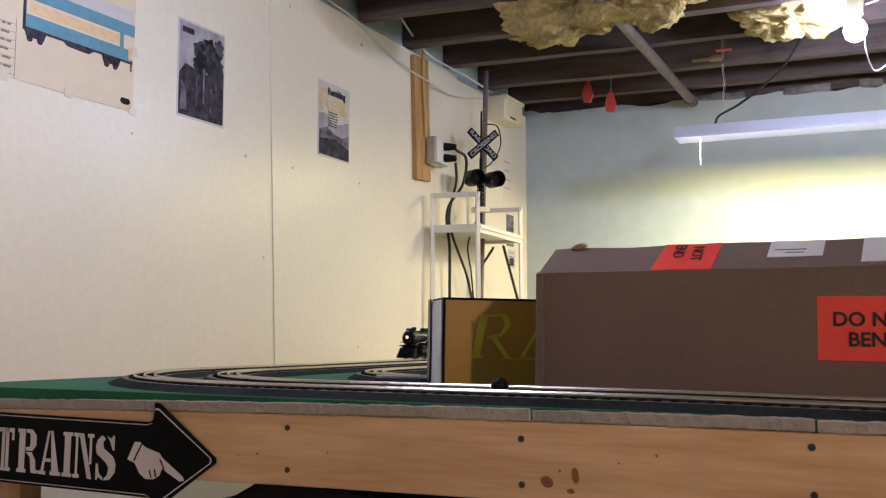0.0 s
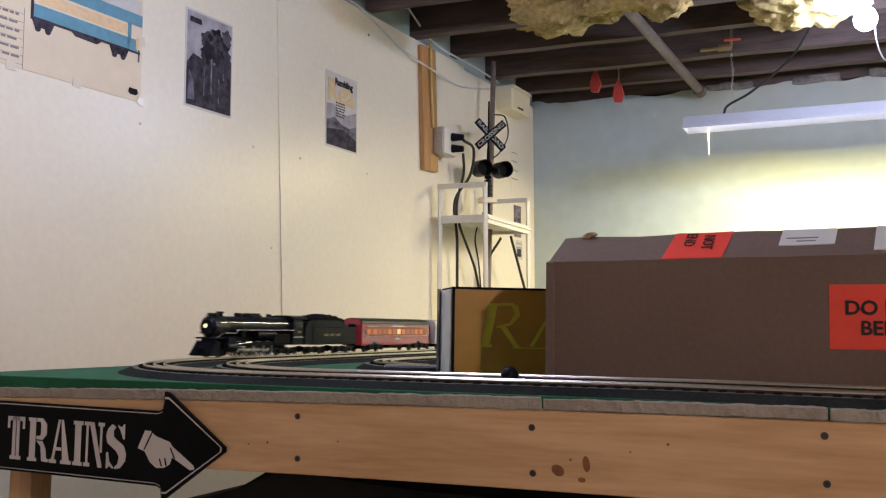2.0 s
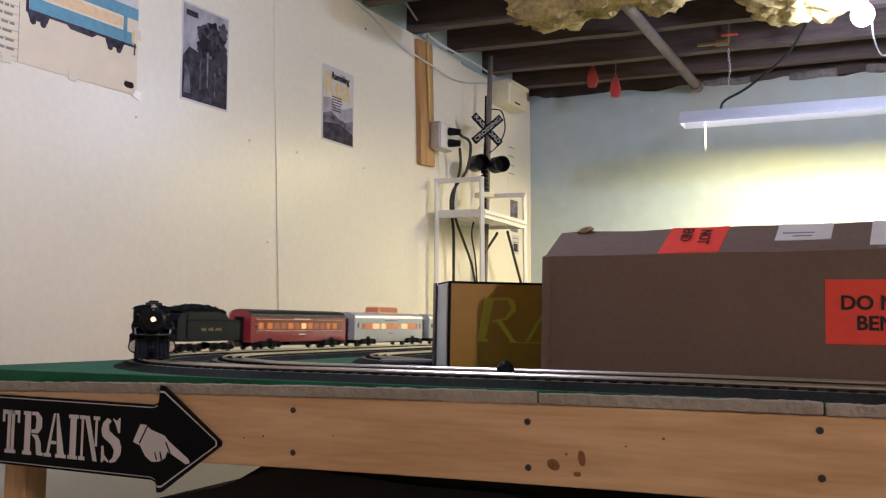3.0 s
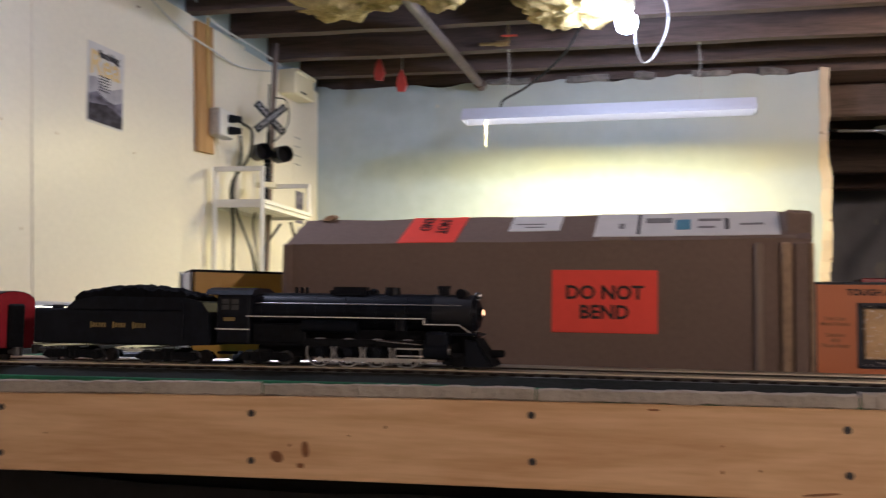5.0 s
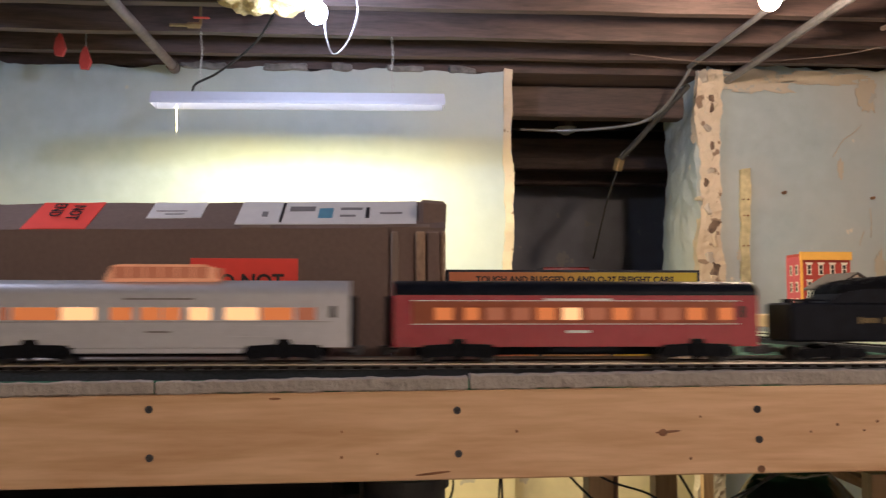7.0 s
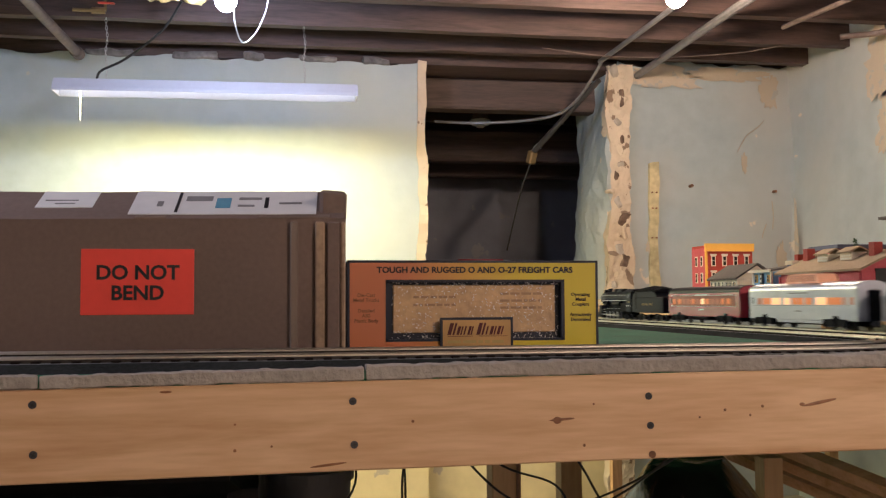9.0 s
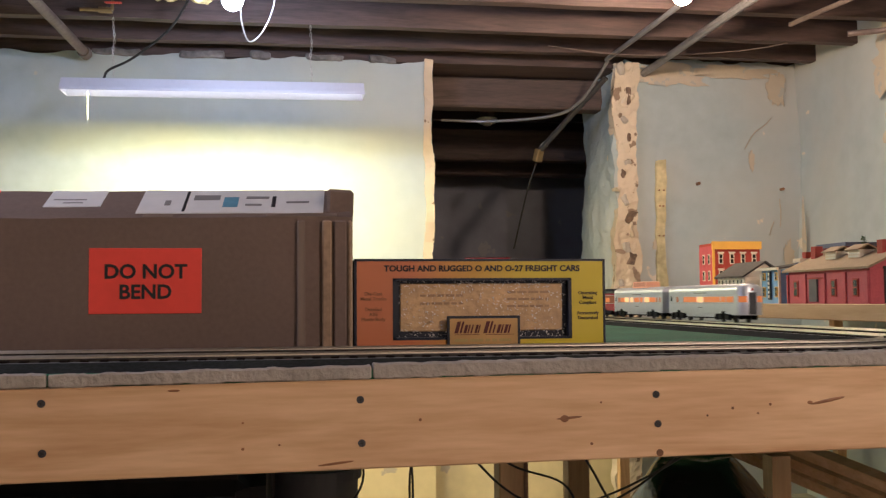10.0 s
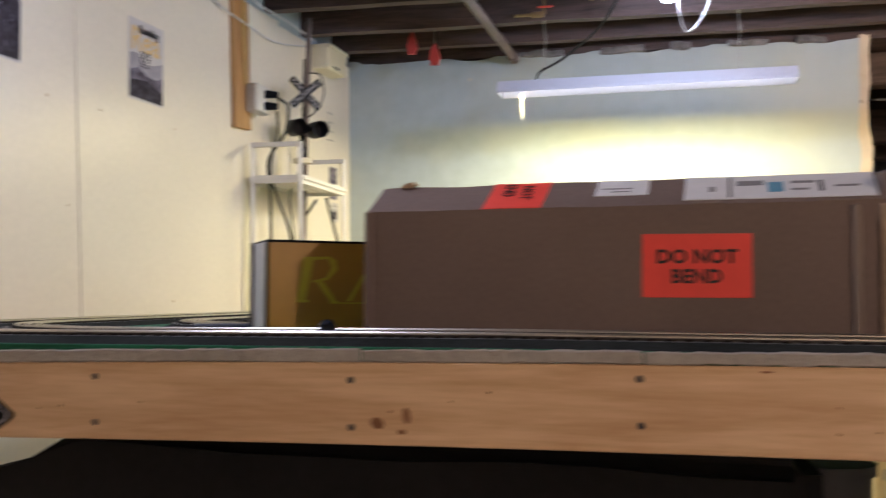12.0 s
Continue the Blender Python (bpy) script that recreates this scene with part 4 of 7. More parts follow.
for lines, xc, z0, m in (((("Die-Cast"), "Metal Trucks"), 0.3315, 0.954, M_KNOT), (("Detailed", "ABS", "Plastic Body"), 0.3315, 0.9345, M_KNOT), (("Operating", "Metal", "Couplers"), 0.6095, 0.954, M_PRINT), (("Attractively", "Decorated"), 0.6095, 0.928, M_PRINT)):
    bm = bmesh.new()
    for k, w in enumerate(lines):
        b = letters(w, 0.0062, 0.0002, 1.0, bold=0.0001)
        b.transform(Matrix.Translation((xc, RY - 0.0005, z0 - 0.0063 * k)))
        me = bpy.data.meshes.new("row")
        b.to_mesh(me)
        b.free()
        bm.from_mesh(me)
        bpy.data.meshes.remove(me)
    part("lettering", bm, m, fbox)
plate = part("name_plate", box(0.4245, RY - 0.003, 0.8835, 0.519, RY - 0.0008, 0.9255, 0.0006), M_NAVY, fbox, "framed gold name plate")
part("plate_panel", box(0.4280, RY - 0.0036, 0.8868, 0.5155, RY - 0.0028, 0.9222), mat("gold_plate", (0.60, 0.36, 0.12), 0.4, spread=0.15, scale=14, scale2=8, bump=0), plate)
# brand mark as plain slanted blocks
bm = bmesh.new()
x0 = 0.4335
for k, w in enumerate((0.0105, 0.0078, 0.0040, 0.0066, 0, 0.0105, 0.0042, 0.0082, 0.0082)):
    h = 0.0150 if k in (0, 5) else 0.0108
    if w:
        slab([(x0, 0.9035), (x0 + w * 0.45, 0.9035), (x0 + w * 0.45 + h * 0.28, 0.9035 + h), (x0 + h * 0.28, 0.9035 + h)], 0.0006, bm, "XZ", RY - 0.0042)
        if w > 0.006:
            slab([(x0 + w * 0.62, 0.9035), (x0 + w * 0.86, 0.9035), (x0 + w * 0.86 + h * 0.28, 0.9035 + h), (x0 + w * 0.62 + h * 0.28, 0.9035 + h)], 0.0006, bm, "XZ", RY - 0.0042)
    x0 += w + 0.0011 if w else 0.004
for a in ((0.434, 0.466), (0.474, 0.511)):
    box(a[0], RY - 0.0042, 0.9015, a[1], RY - 0.0036, 0.9021, bm=bm)
part("brand_mark", bm, mat("dark_red_print", (0.10, 0.012, 0.012), 0.5, bump=0), plate)
part("print_bars", bars(1, 0.075, 0.0035, 0.002, None, 2, 0.434, 0.8965, RY - 0.0042, RY - 0.0036), M_GOLD, plate)

# golden box standing askew behind the carton
gold = thing("golden_train_box", "golden yellow toy train box with an open end", "toy box", pose(-0.548, 1.605, TABLE + dip(-0.4), 0, 0, 34))
part("box_shell", box(0.0, 0.0015, 0, 0.36, 0.11, 0.136, 0.001), M_GOLD_CARD, gold)
part("box_edge", box(0.0, -0.0006, 0.134, 0.36, 0.111, 0.1375), M_BLACK_MATT, gold)
part("box_edge", box(-0.001, -0.0006, 0, 0.003, 0.004, 0.1375), M_BLACK_MATT, gold)
part("box_edge", box(0.0, -0.0006, 0, 0.36, 0.002, 0.003), M_BLACK_MATT, gold)
part("end_tray", box(-0.004, 0.004, 0.002, 0.0, 0.106, 0.134, 0.001), M_WHITE_LABEL, gold, "white tray end in the open box")
part("end_flap", box(-0.0075, 0.085, 0.0, -0.0055, 0.11, 0.137), M_NAVY, gold)
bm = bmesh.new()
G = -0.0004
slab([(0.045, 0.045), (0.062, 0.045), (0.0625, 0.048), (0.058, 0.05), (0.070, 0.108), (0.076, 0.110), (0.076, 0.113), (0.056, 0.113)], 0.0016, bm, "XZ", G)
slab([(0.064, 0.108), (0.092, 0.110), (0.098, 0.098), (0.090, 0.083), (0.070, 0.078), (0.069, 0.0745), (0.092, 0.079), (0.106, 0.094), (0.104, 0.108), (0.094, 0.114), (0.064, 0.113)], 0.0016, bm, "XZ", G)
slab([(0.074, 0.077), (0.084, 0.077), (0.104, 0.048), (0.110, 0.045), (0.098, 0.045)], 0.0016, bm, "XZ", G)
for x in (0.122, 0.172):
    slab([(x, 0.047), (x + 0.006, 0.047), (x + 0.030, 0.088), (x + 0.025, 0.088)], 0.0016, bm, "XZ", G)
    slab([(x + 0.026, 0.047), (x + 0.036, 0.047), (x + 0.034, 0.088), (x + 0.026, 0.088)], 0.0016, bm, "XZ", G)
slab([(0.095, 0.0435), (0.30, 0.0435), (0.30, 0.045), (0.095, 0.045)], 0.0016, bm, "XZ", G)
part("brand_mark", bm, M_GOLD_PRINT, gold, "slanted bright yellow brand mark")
b = letters("Quality", 0.021, 0.0004, 0.8, "LEFT", 0.25, 0.0003)
b.transform(Matrix.Translation((0.150, G - 0.0004, 0.030)))
part("lettering", b, M_PRINT, gold)

# lever on the inner track and the dark block beside the golden box
lever = thing("track_lever", "small black knob lever on a metal clip", "track lever", pose(-0.385, 1.423, TABLE + dip(-0.385)))
part("knob", ball((0, 0, 0.0150), 0.0115), M_BLACK, lever, smooth=True)
part("clip", box(-0.02, -0.012, 0.0, 0.028, 0.008, 0.004, 0.001), M_STEEL, lever)
bumper = thing("track_bumper", "dark blue plastic track bumper", "track bumper", pose(-0.66, 1.70, TABLE + dip(-0.66), 0, 0, 28))
part("base", box(-0.05, -0.03, 0, 0.09, 0.03, 0.013, 0.003), M_NAVY, bumper)
part("post", box(0.055, -0.024, 0.013, 0.085, 0.024, 0.034, 0.003), M_NAVY, bumper)

# ---- arrow sign on the front board ----
sign = thing("arrow_sign", "glossy black arrow sign with white lettering", "sign", pose(0, 0, 0))
SY = TY0 - 0.006


def arrow(inset):
    k = inset
    return [(-1.36 + k, 0.8335 - k), (-0.828 - 0.5 * k, 0.8335 - k), (-0.8215, 0.8365 - k), (-0.8195 + 0.3 * k, 0.8595 - 2.2 * k), (-0.8125 + 0.2 * k, 0.8585 - 2.0 * k), (-0.7185 - 1.6 * k, 0.7925), (-0.7185 - 1.6 * k, 0.7865), (-0.8125 + 0.2 * k, 0.7195 + 2.0 * k), (-0.8195 + 0.3 * k, 0.7185 + 2.2 * k), (-0.8215, 0.7315 + k), (-0.828 - 0.5 * k, 0.7345 + k), (-1.36 + k, 0.7345 + k)]


part("plate", slab(arrow(0), 0.004, None, "XZ", SY), M_SIGN, sign)
part("border_line", slab(arrow(0.0032), 0.0006, None, "XZ", SY - 0.0006), M_SIGN_WHITE, sign)
part("inner_face", slab(arrow(0.0044), 0.0006, None, "XZ", SY - 0.0011), M_SIGN, sign)
stencil = bmesh.new()
SB, ST = 0.7515, 0.8125


def stroke(pts):
    slab([(-1.105 + 1.055 * (x + 1.105), z) for x, z in pts], 0.0006, stencil, "XZ", SY - 0.0018)


def rect(x0, z0, x1, z1):
    stroke([(x0, z0), (x1, z0), (x1, z1), (x0, z1)])


H = ST - SB
# T
x = -1.105
rect(x, ST - 0.006, x + 0.0135, ST), rect(x + 0.0185, ST - 0.006, x + 0.032, ST), rect(x, ST - 0.017, x + 0.004, ST - 0.006), rect(x + 0.028, ST - 0.017, x + 0.032, ST - 0.006)
rect(x + 0.0095, SB + 0.005, x + 0.0150, ST - 0.0), rect(x + 0.017, SB + 0.005, x + 0.0225, ST), rect(x + 0.006, SB, x + 0.026, SB + 0.005)
# R
x = -1.066
rect(x, SB, x + 0.0165, SB + 0.005), rect(x + 0.003, SB + 0.005, x + 0.0135, ST - 0.005), rect(x, ST - 0.005, x + 0.0135, ST)
stroke([(x + 0.0155, ST), (x + 0.026, ST), (x + 0.034, ST - 0.008), (x + 0.034, ST - 0.022), (x + 0.027, ST - 0.030), (x + 0.0155, ST - 0.030), (x + 0.0155, ST - 0.025), (x + 0.022, ST - 0.025), (x + 0.0235, ST - 0.021), (x + 0.0235, ST - 0.009), (x + 0.022, ST - 0.005), (x + 0.0155, ST - 0.005)])
stroke([(x + 0.0155, ST - 0.032), (x + 0.0265, ST - 0.032), (x + 0.033, SB + 0.018), (x + 0.034, SB + 0.006), (x + 0.040, SB + 0.003), (x + 0.036, SB), (x + 0.026, SB + 0.001), (x + 0.0235, SB + 0.022)])
# A
x = -1.026
stroke([(x + 0.004, SB + 0.005), (x + 0.0085, SB + 0.005), (x + 0.0185, ST), (x + 0.0150, ST)])
stroke([(x + 0.020, ST), (x + 0.0235, ST), (x + 0.0355, SB + 0.005), (x + 0.0235, SB + 0.005)])
rect(x, SB, x + 0.0125, SB + 0.005), rect(x + 0.0205, SB, x + 0.039, SB + 0.005), rect(x + 0.011, SB + 0.018, x + 0.021, SB + 0.0225)
# I
x = -0.984
rect(x, SB, x + 0.0165, SB + 0.005), rect(x, ST - 0.005, x + 0.0165, ST), rect(x + 0.003, SB + 0.005, x + 0.0135, ST - 0.005)
# N
x = -0.965
rect(x, ST - 0.005, x + 0.012, ST), rect(x + 0.0035, SB + 0.005, x + 0.007, ST - 0.005), rect(x, SB, x + 0.0105, SB + 0.005)
stroke([(x + 0.009, ST - 0.001), (x + 0.0165, ST), (x + 0.032, SB), (x + 0.025, SB)])
rect(x + 0.0275, SB + 0.020, x + 0.031, ST - 0.005), rect(x + 0.024, ST - 0.005, x + 0.0345, ST)
# S
x = -0.927
stroke([(x + 0.015, ST - 0.004), (x + 0.010, ST - 0.001), (x + 0.003, ST - 0.007), (x, ST - 0.016), (x + 0.002, ST - 0.026), (x + 0.018, ST - 0.037), (x + 0.0225, SB + 0.017), (x + 0.0205, SB + 0.007), (x + 0.015, SB + 0.003), (x + 0.016, SB), (x + 0.025, SB + 0.002), (x + 0.033, SB + 0.012), (x + 0.034, SB + 0.022), (x + 0.030, SB + 0.032), (x + 0.013, ST - 0.018), (x + 0.012, ST - 0.010), (x + 0.016, ST - 0.005)])
stroke([(x + 0.0185, ST - 0.001), (x + 0.022, ST - 0.003), (x + 0.0265, ST - 0.004), (x + 0.029, ST), (x + 0.031, ST), (x + 0.031, ST - 0.020), (x + 0.0285, ST - 0.020), (x + 0.024, ST - 0.009)])
stroke([(x + 0.001, SB), (x + 0.003, SB), (x + 0.006, SB + 0.004), (x + 0.013, SB), (x + 0.013, SB + 0.003), (x + 0.006, SB + 0.010), (x + 0.004, SB + 0.022), (x + 0.001, SB + 0.022)])
part("stencil_lettering", stencil, M_SIGN_WHITE, sign, "white stencil lettering TRAINS")
# plain pointing emblem
em = [(-0.861 + (x + 0.8825) * 1.45, 0.8065 - (0.8005 - z) * 1.04) for x, z in [(-0.8825, 0.7775), (-0.8745, 0.8005), (-0.868, 0.8005), (-0.862, 0.7945), (-0.8455, 0.7885), (-0.842, 0.783), (-0.8175, 0.7615), (-0.8165, 0.757), (-0.821, 0.7555), (-0.842, 0.7695), (-0.8445, 0.7605), (-0.851, 0.7555), (-0.860, 0.7545), (-0.8675, 0.761), (-0.874, 0.774), (-0.878, 0.7755)]]
part("pointing_emblem", slab([(x + 0.0, z) for x, z in em], 0.0006, None, "XZ", SY - 0.0018), M_SIGN_WHITE, sign, "plain white pointing emblem")
bm = bmesh.new()
for a in ([(-0.8755, 0.7765), (-0.8665, 0.7995), (-0.865, 0.7990), (-0.874, 0.776)], [(-0.857, 0.7665), (-0.8555, 0.7665), (-0.853, 0.757), (-0.8545, 0.757)], [(-0.851, 0.768), (-0.8495, 0.768), (-0.8475, 0.7585), (-0.849, 0.758)], [(-0.845, 0.781), (-0.8435, 0.7815), (-0.838, 0.768), (-0.8395, 0.768)]):
    slab([(-0.861 + (x + 0.8825) * 1.45, 0.8065 - (0.8005 - z) * 1.04) for x, z in a], 0.0004, bm, "XZ", SY - 0.0022)
part("emblem_lines", bm, M_SIGN, sign)

# ---- the train ----
def along_x(x0, x1, r, z, y=0.0, seg=24, bm=None, r2=None):
    return tube_between((x0, y, z), (x1, y, z), r, r2, seg, bm)


def wheel_mesh(name, r, w, m, spokes=0):
    bm = bmesh.new()
    rim = 0
    if spokes:
        for a, b, y0, y1 in ((r * 0.90, r, -w / 2, w / 2),):
            n = 28
            ring = [[bm.verts.new((q * math.cos(2 * math.pi * k / n), y, q * math.sin(2 * math.pi * k / n))) for q, y in ((a, y0), (b, y0), (b, y1), (a, y1))] for k in range(n)]
            for k in range(n):
                p, q = ring[k], ring[(k + 1) % n]
                for j in range(4):
                    bm.faces.new((p[j], p[(j + 1) % 4], q[(j + 1) % 4], q[j]))
        rim = len(bm.faces)
        tube_between((0, -w / 2, 0), (0, w / 2, 0), r * 0.28, seg=12, bm=bm)
        for k in range(spokes):
            a = 2 * math.pi * k / spokes
            tube_between((r * 0.2 * math.cos(a), 0, r * 0.2 * math.sin(a)), (r * 0.84 * math.cos(a), 0, r * 0.84 * math.sin(a)), w * 0.22, seg=5, bm=bm)
        box(r * 0.1, -w * 0.5, -r * 0.5, r * 0.7, w * 0.5, r * 0.0 - r * 0.1, bm=bm)
    else:
        tube_between((0, -w / 2, 0), (0, w / 2, 0), r, seg=18, bm=bm)
        tube_between((0, -w * 0.75, 0), (0, -w / 2, 0), r * 0.45, seg=10, bm=bm)
        tube_between((0, w / 2, 0), (0, w * 0.75, 0), r * 0.45, seg=10, bm=bm)
    bm.faces.ensure_lookup_table()
    for f in list(bm.faces)[rim:] if spokes else ():
        f.material_index = 1
    return mesh_of(bm, name, m, M_BLACK)


CAR_WHEEL = wheel_mesh("wheel", 0.0082, 0.005, M_GREY_METAL)


def truck(parent, x, length=0.062, name="truck", wheels=2, label="", side=0.0215, tall=1.0):
    bm = bmesh.new()
    for s in (-1, 1):
        y = s * side
        slab([(x - length / 2, 0.007), (x - length / 2 + 0.006, 0.0135), (x - 0.008, 0.0145), (x - 0.006, 0.018), (x + 0.006, 0.018), (x + 0.008, 0.0145), (x + length / 2 - 0.006, 0.0140), (x + length / 2, 0.007), (x + length / 2 - 0.008, 0.004), (x + 0.008, 0.0055), (x, 0.003), (x - 0.008, 0.0055), (x - length / 2 + 0.008, 0.004)], 0.004, bm, "XZ", y - 0.002)
        for k in range(wheels):
            xx = x + (k - (wheels - 1) / 2) * (length - 0.02) / max(1, wheels - 1)
            tube_between((xx, y - s * 0.002, 0.0085), (xx, y + s * 0.0045, 0.0085), 0.0042, seg=8, bm=bm)
        for dx in (-0.004, 0.004):
            tube_between((x + dx, y + s * 0.002, 0.006), (x + dx, y + s * 0.002, 0.014), 0.0022, seg=6, bm=bm)
    box(x - 0.006, -0.02, 0.008, x + 0.006, 0.02, 0.016, bm=bm)
    bm.transform(Matrix.Diagonal((1, 1, tall, 1)))
    t = part(name, bm, M_BLACK_MATT, parent, label)
    for k in range(wheels):
        for s in (-1, 1):
            xx = x + (k - (wheels - 1) / 2) * (length - 0.02) / max(1, wheels - 1)
            w = new("wheel", CAR_WHEEL)
            w.parent = t
            w.matrix_basis = pose(xx, s * 0.0145, 0.0082)
    return t


def coupler(parent, x, s):
    bm = box(x, -0.004, 0.010, x + s * 0.014, 0.004, 0.015, 0.001)
    tube_between((x + s * 0.014, 0, 0.008), (x + s * 0.014, 0, 0.018), 0.006, seg=10, bm=bm)
    part("coupler", bm, M_GREY_METAL, parent)


M_DULLGOLD = mat("dull_gold_lettering", (0.26, 0.19, 0.06), 0.5, spread=0.2, bump=0)
# locomotive, its nose towards +x
loco = thing("steam_locomotive", "black toy steam locomotive with white running-board line", "toy train")
part("boiler", along_x(-0.118, 0.083, 0.0208, 0.0590, bm=along_x(0.0, 0.083, 0.0200, 0.0590)), M_BLACK, loco, smooth=True)
part("smokebox", along_x(0.083, 0.1245, 0.0206, 0.0590), mat("graphite_smokebox", (0.018, 0.019, 0.024), 0.45, spread=0.2, scale=100, bump=0.05, spec=0.3), loco, smooth=True)
bm = along_x(0.1245, 0.130, 0.0195, 0.0590, r2=0.015)
along_x(0.130, 0.132, 0.008, 0.0590, bm=bm)
for k in range(10):
    a = 2 * math.pi * k / 10
    along_x(0.1255, 0.1275, 0.0012, 0.0590 + 0.018 * math.sin(a), 0.018 * math.cos(a), 6, bm)
part("smokebox_door", bm, M_BLACK, loco)
for x in (-0.105, -0.075, -0.045, -0.012, 0.022, 0.055, 0.083):
    part("boiler_band", along_x(x - 0.001, x + 0.001, 0.0213, 0.0590), M_BLACK, loco)
hl = part("headlight", along_x(0.126, 0.1340, 0.0050, 0.0610, bm=box(0.126, -0.004, 0.052, 0.132, 0.004, 0.058)), M_BLACK, loco)
part("headlight_lens", along_x(0.1330, 0.1343, 0.0034, 0.0610, seg=16), M_HEADLIGHT, hl, "glowing warm headlight lens")
part("chimney", tube_between((0.092, 0, 0.078), (0.092, 0, 0.0885), 0.0058, 0.0066, bm=tube_between((0.092, 0, 0.0855), (0.092, 0, 0.089), 0.0075)), M_BLACK, loco, smooth=True)
part("feedwater_heater", tube_between((0.112, -0.012, 0.0805), (0.112, 0.012, 0.0805), 0.0055), M_BLACK, loco)
part("bell", ball((0.1285, 0, 0.079), 0.004, bm=tube_between((0.1285, 0, 0.072), (0.1285, 0, 0.078), 0.0015)), M_STEEL, loco)
bm = box(-0.032, -0.011, 0.074, 0.012, 0.011, 0.0872, 0.004, seg=2)
box(0.012, -0.006, 0.074, 0.020, 0.006, 0.0855, 0.002, bm=bm)
part("sand_dome", bm, M_BLACK, loco)
part("steam_dome", tube_between((0.036, 0, 0.074), (0.036, 0, 0.087), 0.0095, 0.0080), M_BLACK, loco, smooth=True)
for x in (-0.060, -0.066, -0.072):
    part("safety_valve", tube_between((x, 0, 0.078), (x, 0, 0.0865), 0.0022, seg=8), M_BLACK, loco)
for s in (-1, 1):
    b = bmesh.new()
    box(-0.118, s * 0.020, 0.0525, 0.078, s * 0.0315, 0.0540, bm=b)
    box(0.077, s * 0.020, 0.0465, 0.115, s * 0.0315, 0.0480, bm=b)
    box(0.0765, s * 0.020, 0.0465, 0.0785, s * 0.0315, 0.0540, bm=b)
    rb = part("running_board", b, M_BLACK, loco)
    b = bmesh.new()
    box(-0.117, s * 0.0315, 0.0528, 0.078, s * 0.0319, 0.0538, bm=b)
    box(0.0772, s * 0.0315, 0.0472, 0.0782, s * 0.0319, 0.0535, bm=b)
    box(0.078, s * 0.0315, 0.0470, 0.1145, s * 0.0319, 0.0480, bm=b)
    part("white_line", b, M_WHITE_LINE, rb)
    part("handrail", hose([(-0.11, s * 0.0225, 0.068), (0.115, s * 0.0225, 0.068)], 0.0007, 1, 6, None, False), M_STEEL, loco)
    part("side_tank", along_x(-0.055, 0.005, 0.0075, 0.0440, s * 0.0235), M_BLACK, loco, smooth=True)
    part("air_pump", tube_between((0.052, s * 0.024, 0.040), (0.052, s * 0.024, 0.058), 0.0065), M_BLACK, loco, smooth=True)
    cyl = part("cylinder_block", along_x(0.078, 0.104, 0.0105, 0.0205, s * 0.0250, bm=box(0.079, s * 0.012, 0.022, 0.103, s * 0.034, 0.0400, 0.003)), M_BLACK, loco)
    part("cylinder_cover", along_x(0.104, 0.106, 0.0085, 0.0205, s * 0.0250), M_STEEL, cyl)
    part("crosshead_guide", box(0.050, s * 0.0295, 0.0205, 0.079, s * 0.0325, 0.0222), M_STEEL, loco)
    part("crosshead_guide", box(0.050, s * 0.0295, 0.0130, 0.079, s * 0.0325, 0.0147), M_STEEL, loco)
    part("valve_gear", hose([(0.028, s * 0.033, 0.030), (0.050, s * 0.033, 0.028), (0.076, s * 0.032, 0.026)], 0.0009, 4, 6), M_STEEL, loco)
    part("front_step", hose([(0.114, s * 0.026, 0.047), (0.130, s * 0.024, 0.036)], 0.0006, 1, 6, None, False), M_WHITE_LINE, loco)
M_CAB_GLASS = mat("cab_window_glass", (0.045, 0.048, 0.055), 0.2, bump=0)
cab = part("cab", box(-0.152, -0.031, 0.022, -0.114, 0.031, 0.0780, 0.002), M_BLACK, loco)
prof = [(-0.034, 0.0765), (-0.030, 0.0815), (-0.016, 0.0848), (0.016, 0.0848), (0.030, 0.0815), (0.034, 0.0765)]
part("cab_roof", slab(prof, 0.054, None, "YZ", -0.164), M_BLACK, cab)
for s in (-1, 1):
    for x in (-0.1455, -0.1345):
        for z in (0.060, 0.0665):
            part("cab_window", box(x, s * 0.0310, z, x + 0.0085, s * 0.0314, z + 0.0052), M_CAB_GLASS, cab)
    part("cab_line", box(-0.152, s * 0.0311, 0.0380, -0.1135, s * 0.0316, 0.0392), M_WHITE_LINE, cab)
    part("number_bar", box(-0.143, s * 0.0311, 0.0475, -0.130, s * 0.0314, 0.0515), M_DULLGOLD, cab)
bm = box(-0.110, -0.024, 0.022, 0.085, 0.024, 0.0300)
box(-0.11, -0.012, 0.010, 0.13, 0.012, 0.040, bm=bm)
box(-0.112, -0.026, 0.024, -0.052, 0.026, 0.046, 0.002, bm=bm)
part("chassis", bm, M_BLACK_MATT, loco)
bm = slab([(0.120, 0.032), (0.130, 0.030), (0.1475, 0.004), (0.120, 0.004)], 0.050, None, "XZ", -0.025)
pilot = part("pilot", bm, M_BLACK, loco)
for k in range(9):
    y = -0.024 + 0.006 * k
    part("pilot_bar", hose([(0.130, y * 0.9, 0.033), (0.1490, y, 0.005)], 0.0013, 1, 5, None, False), M_BLACK_MATT, pilot)
part("front_coupler", box(0.140, -0.004, 0.014, 0.157, 0.004, 0.022, 0.002), M_BLACK_MATT, pilot)
part("front_deck", box(0.104, -0.026, 0.036, 0.133, 0.026, 0.039, 0.001), M_BLACK, loco)
truck(loco, 0.112, 0.034, "leading_truck", 1)
truck(loco, -0.098, 0.062, "trailing_truck")
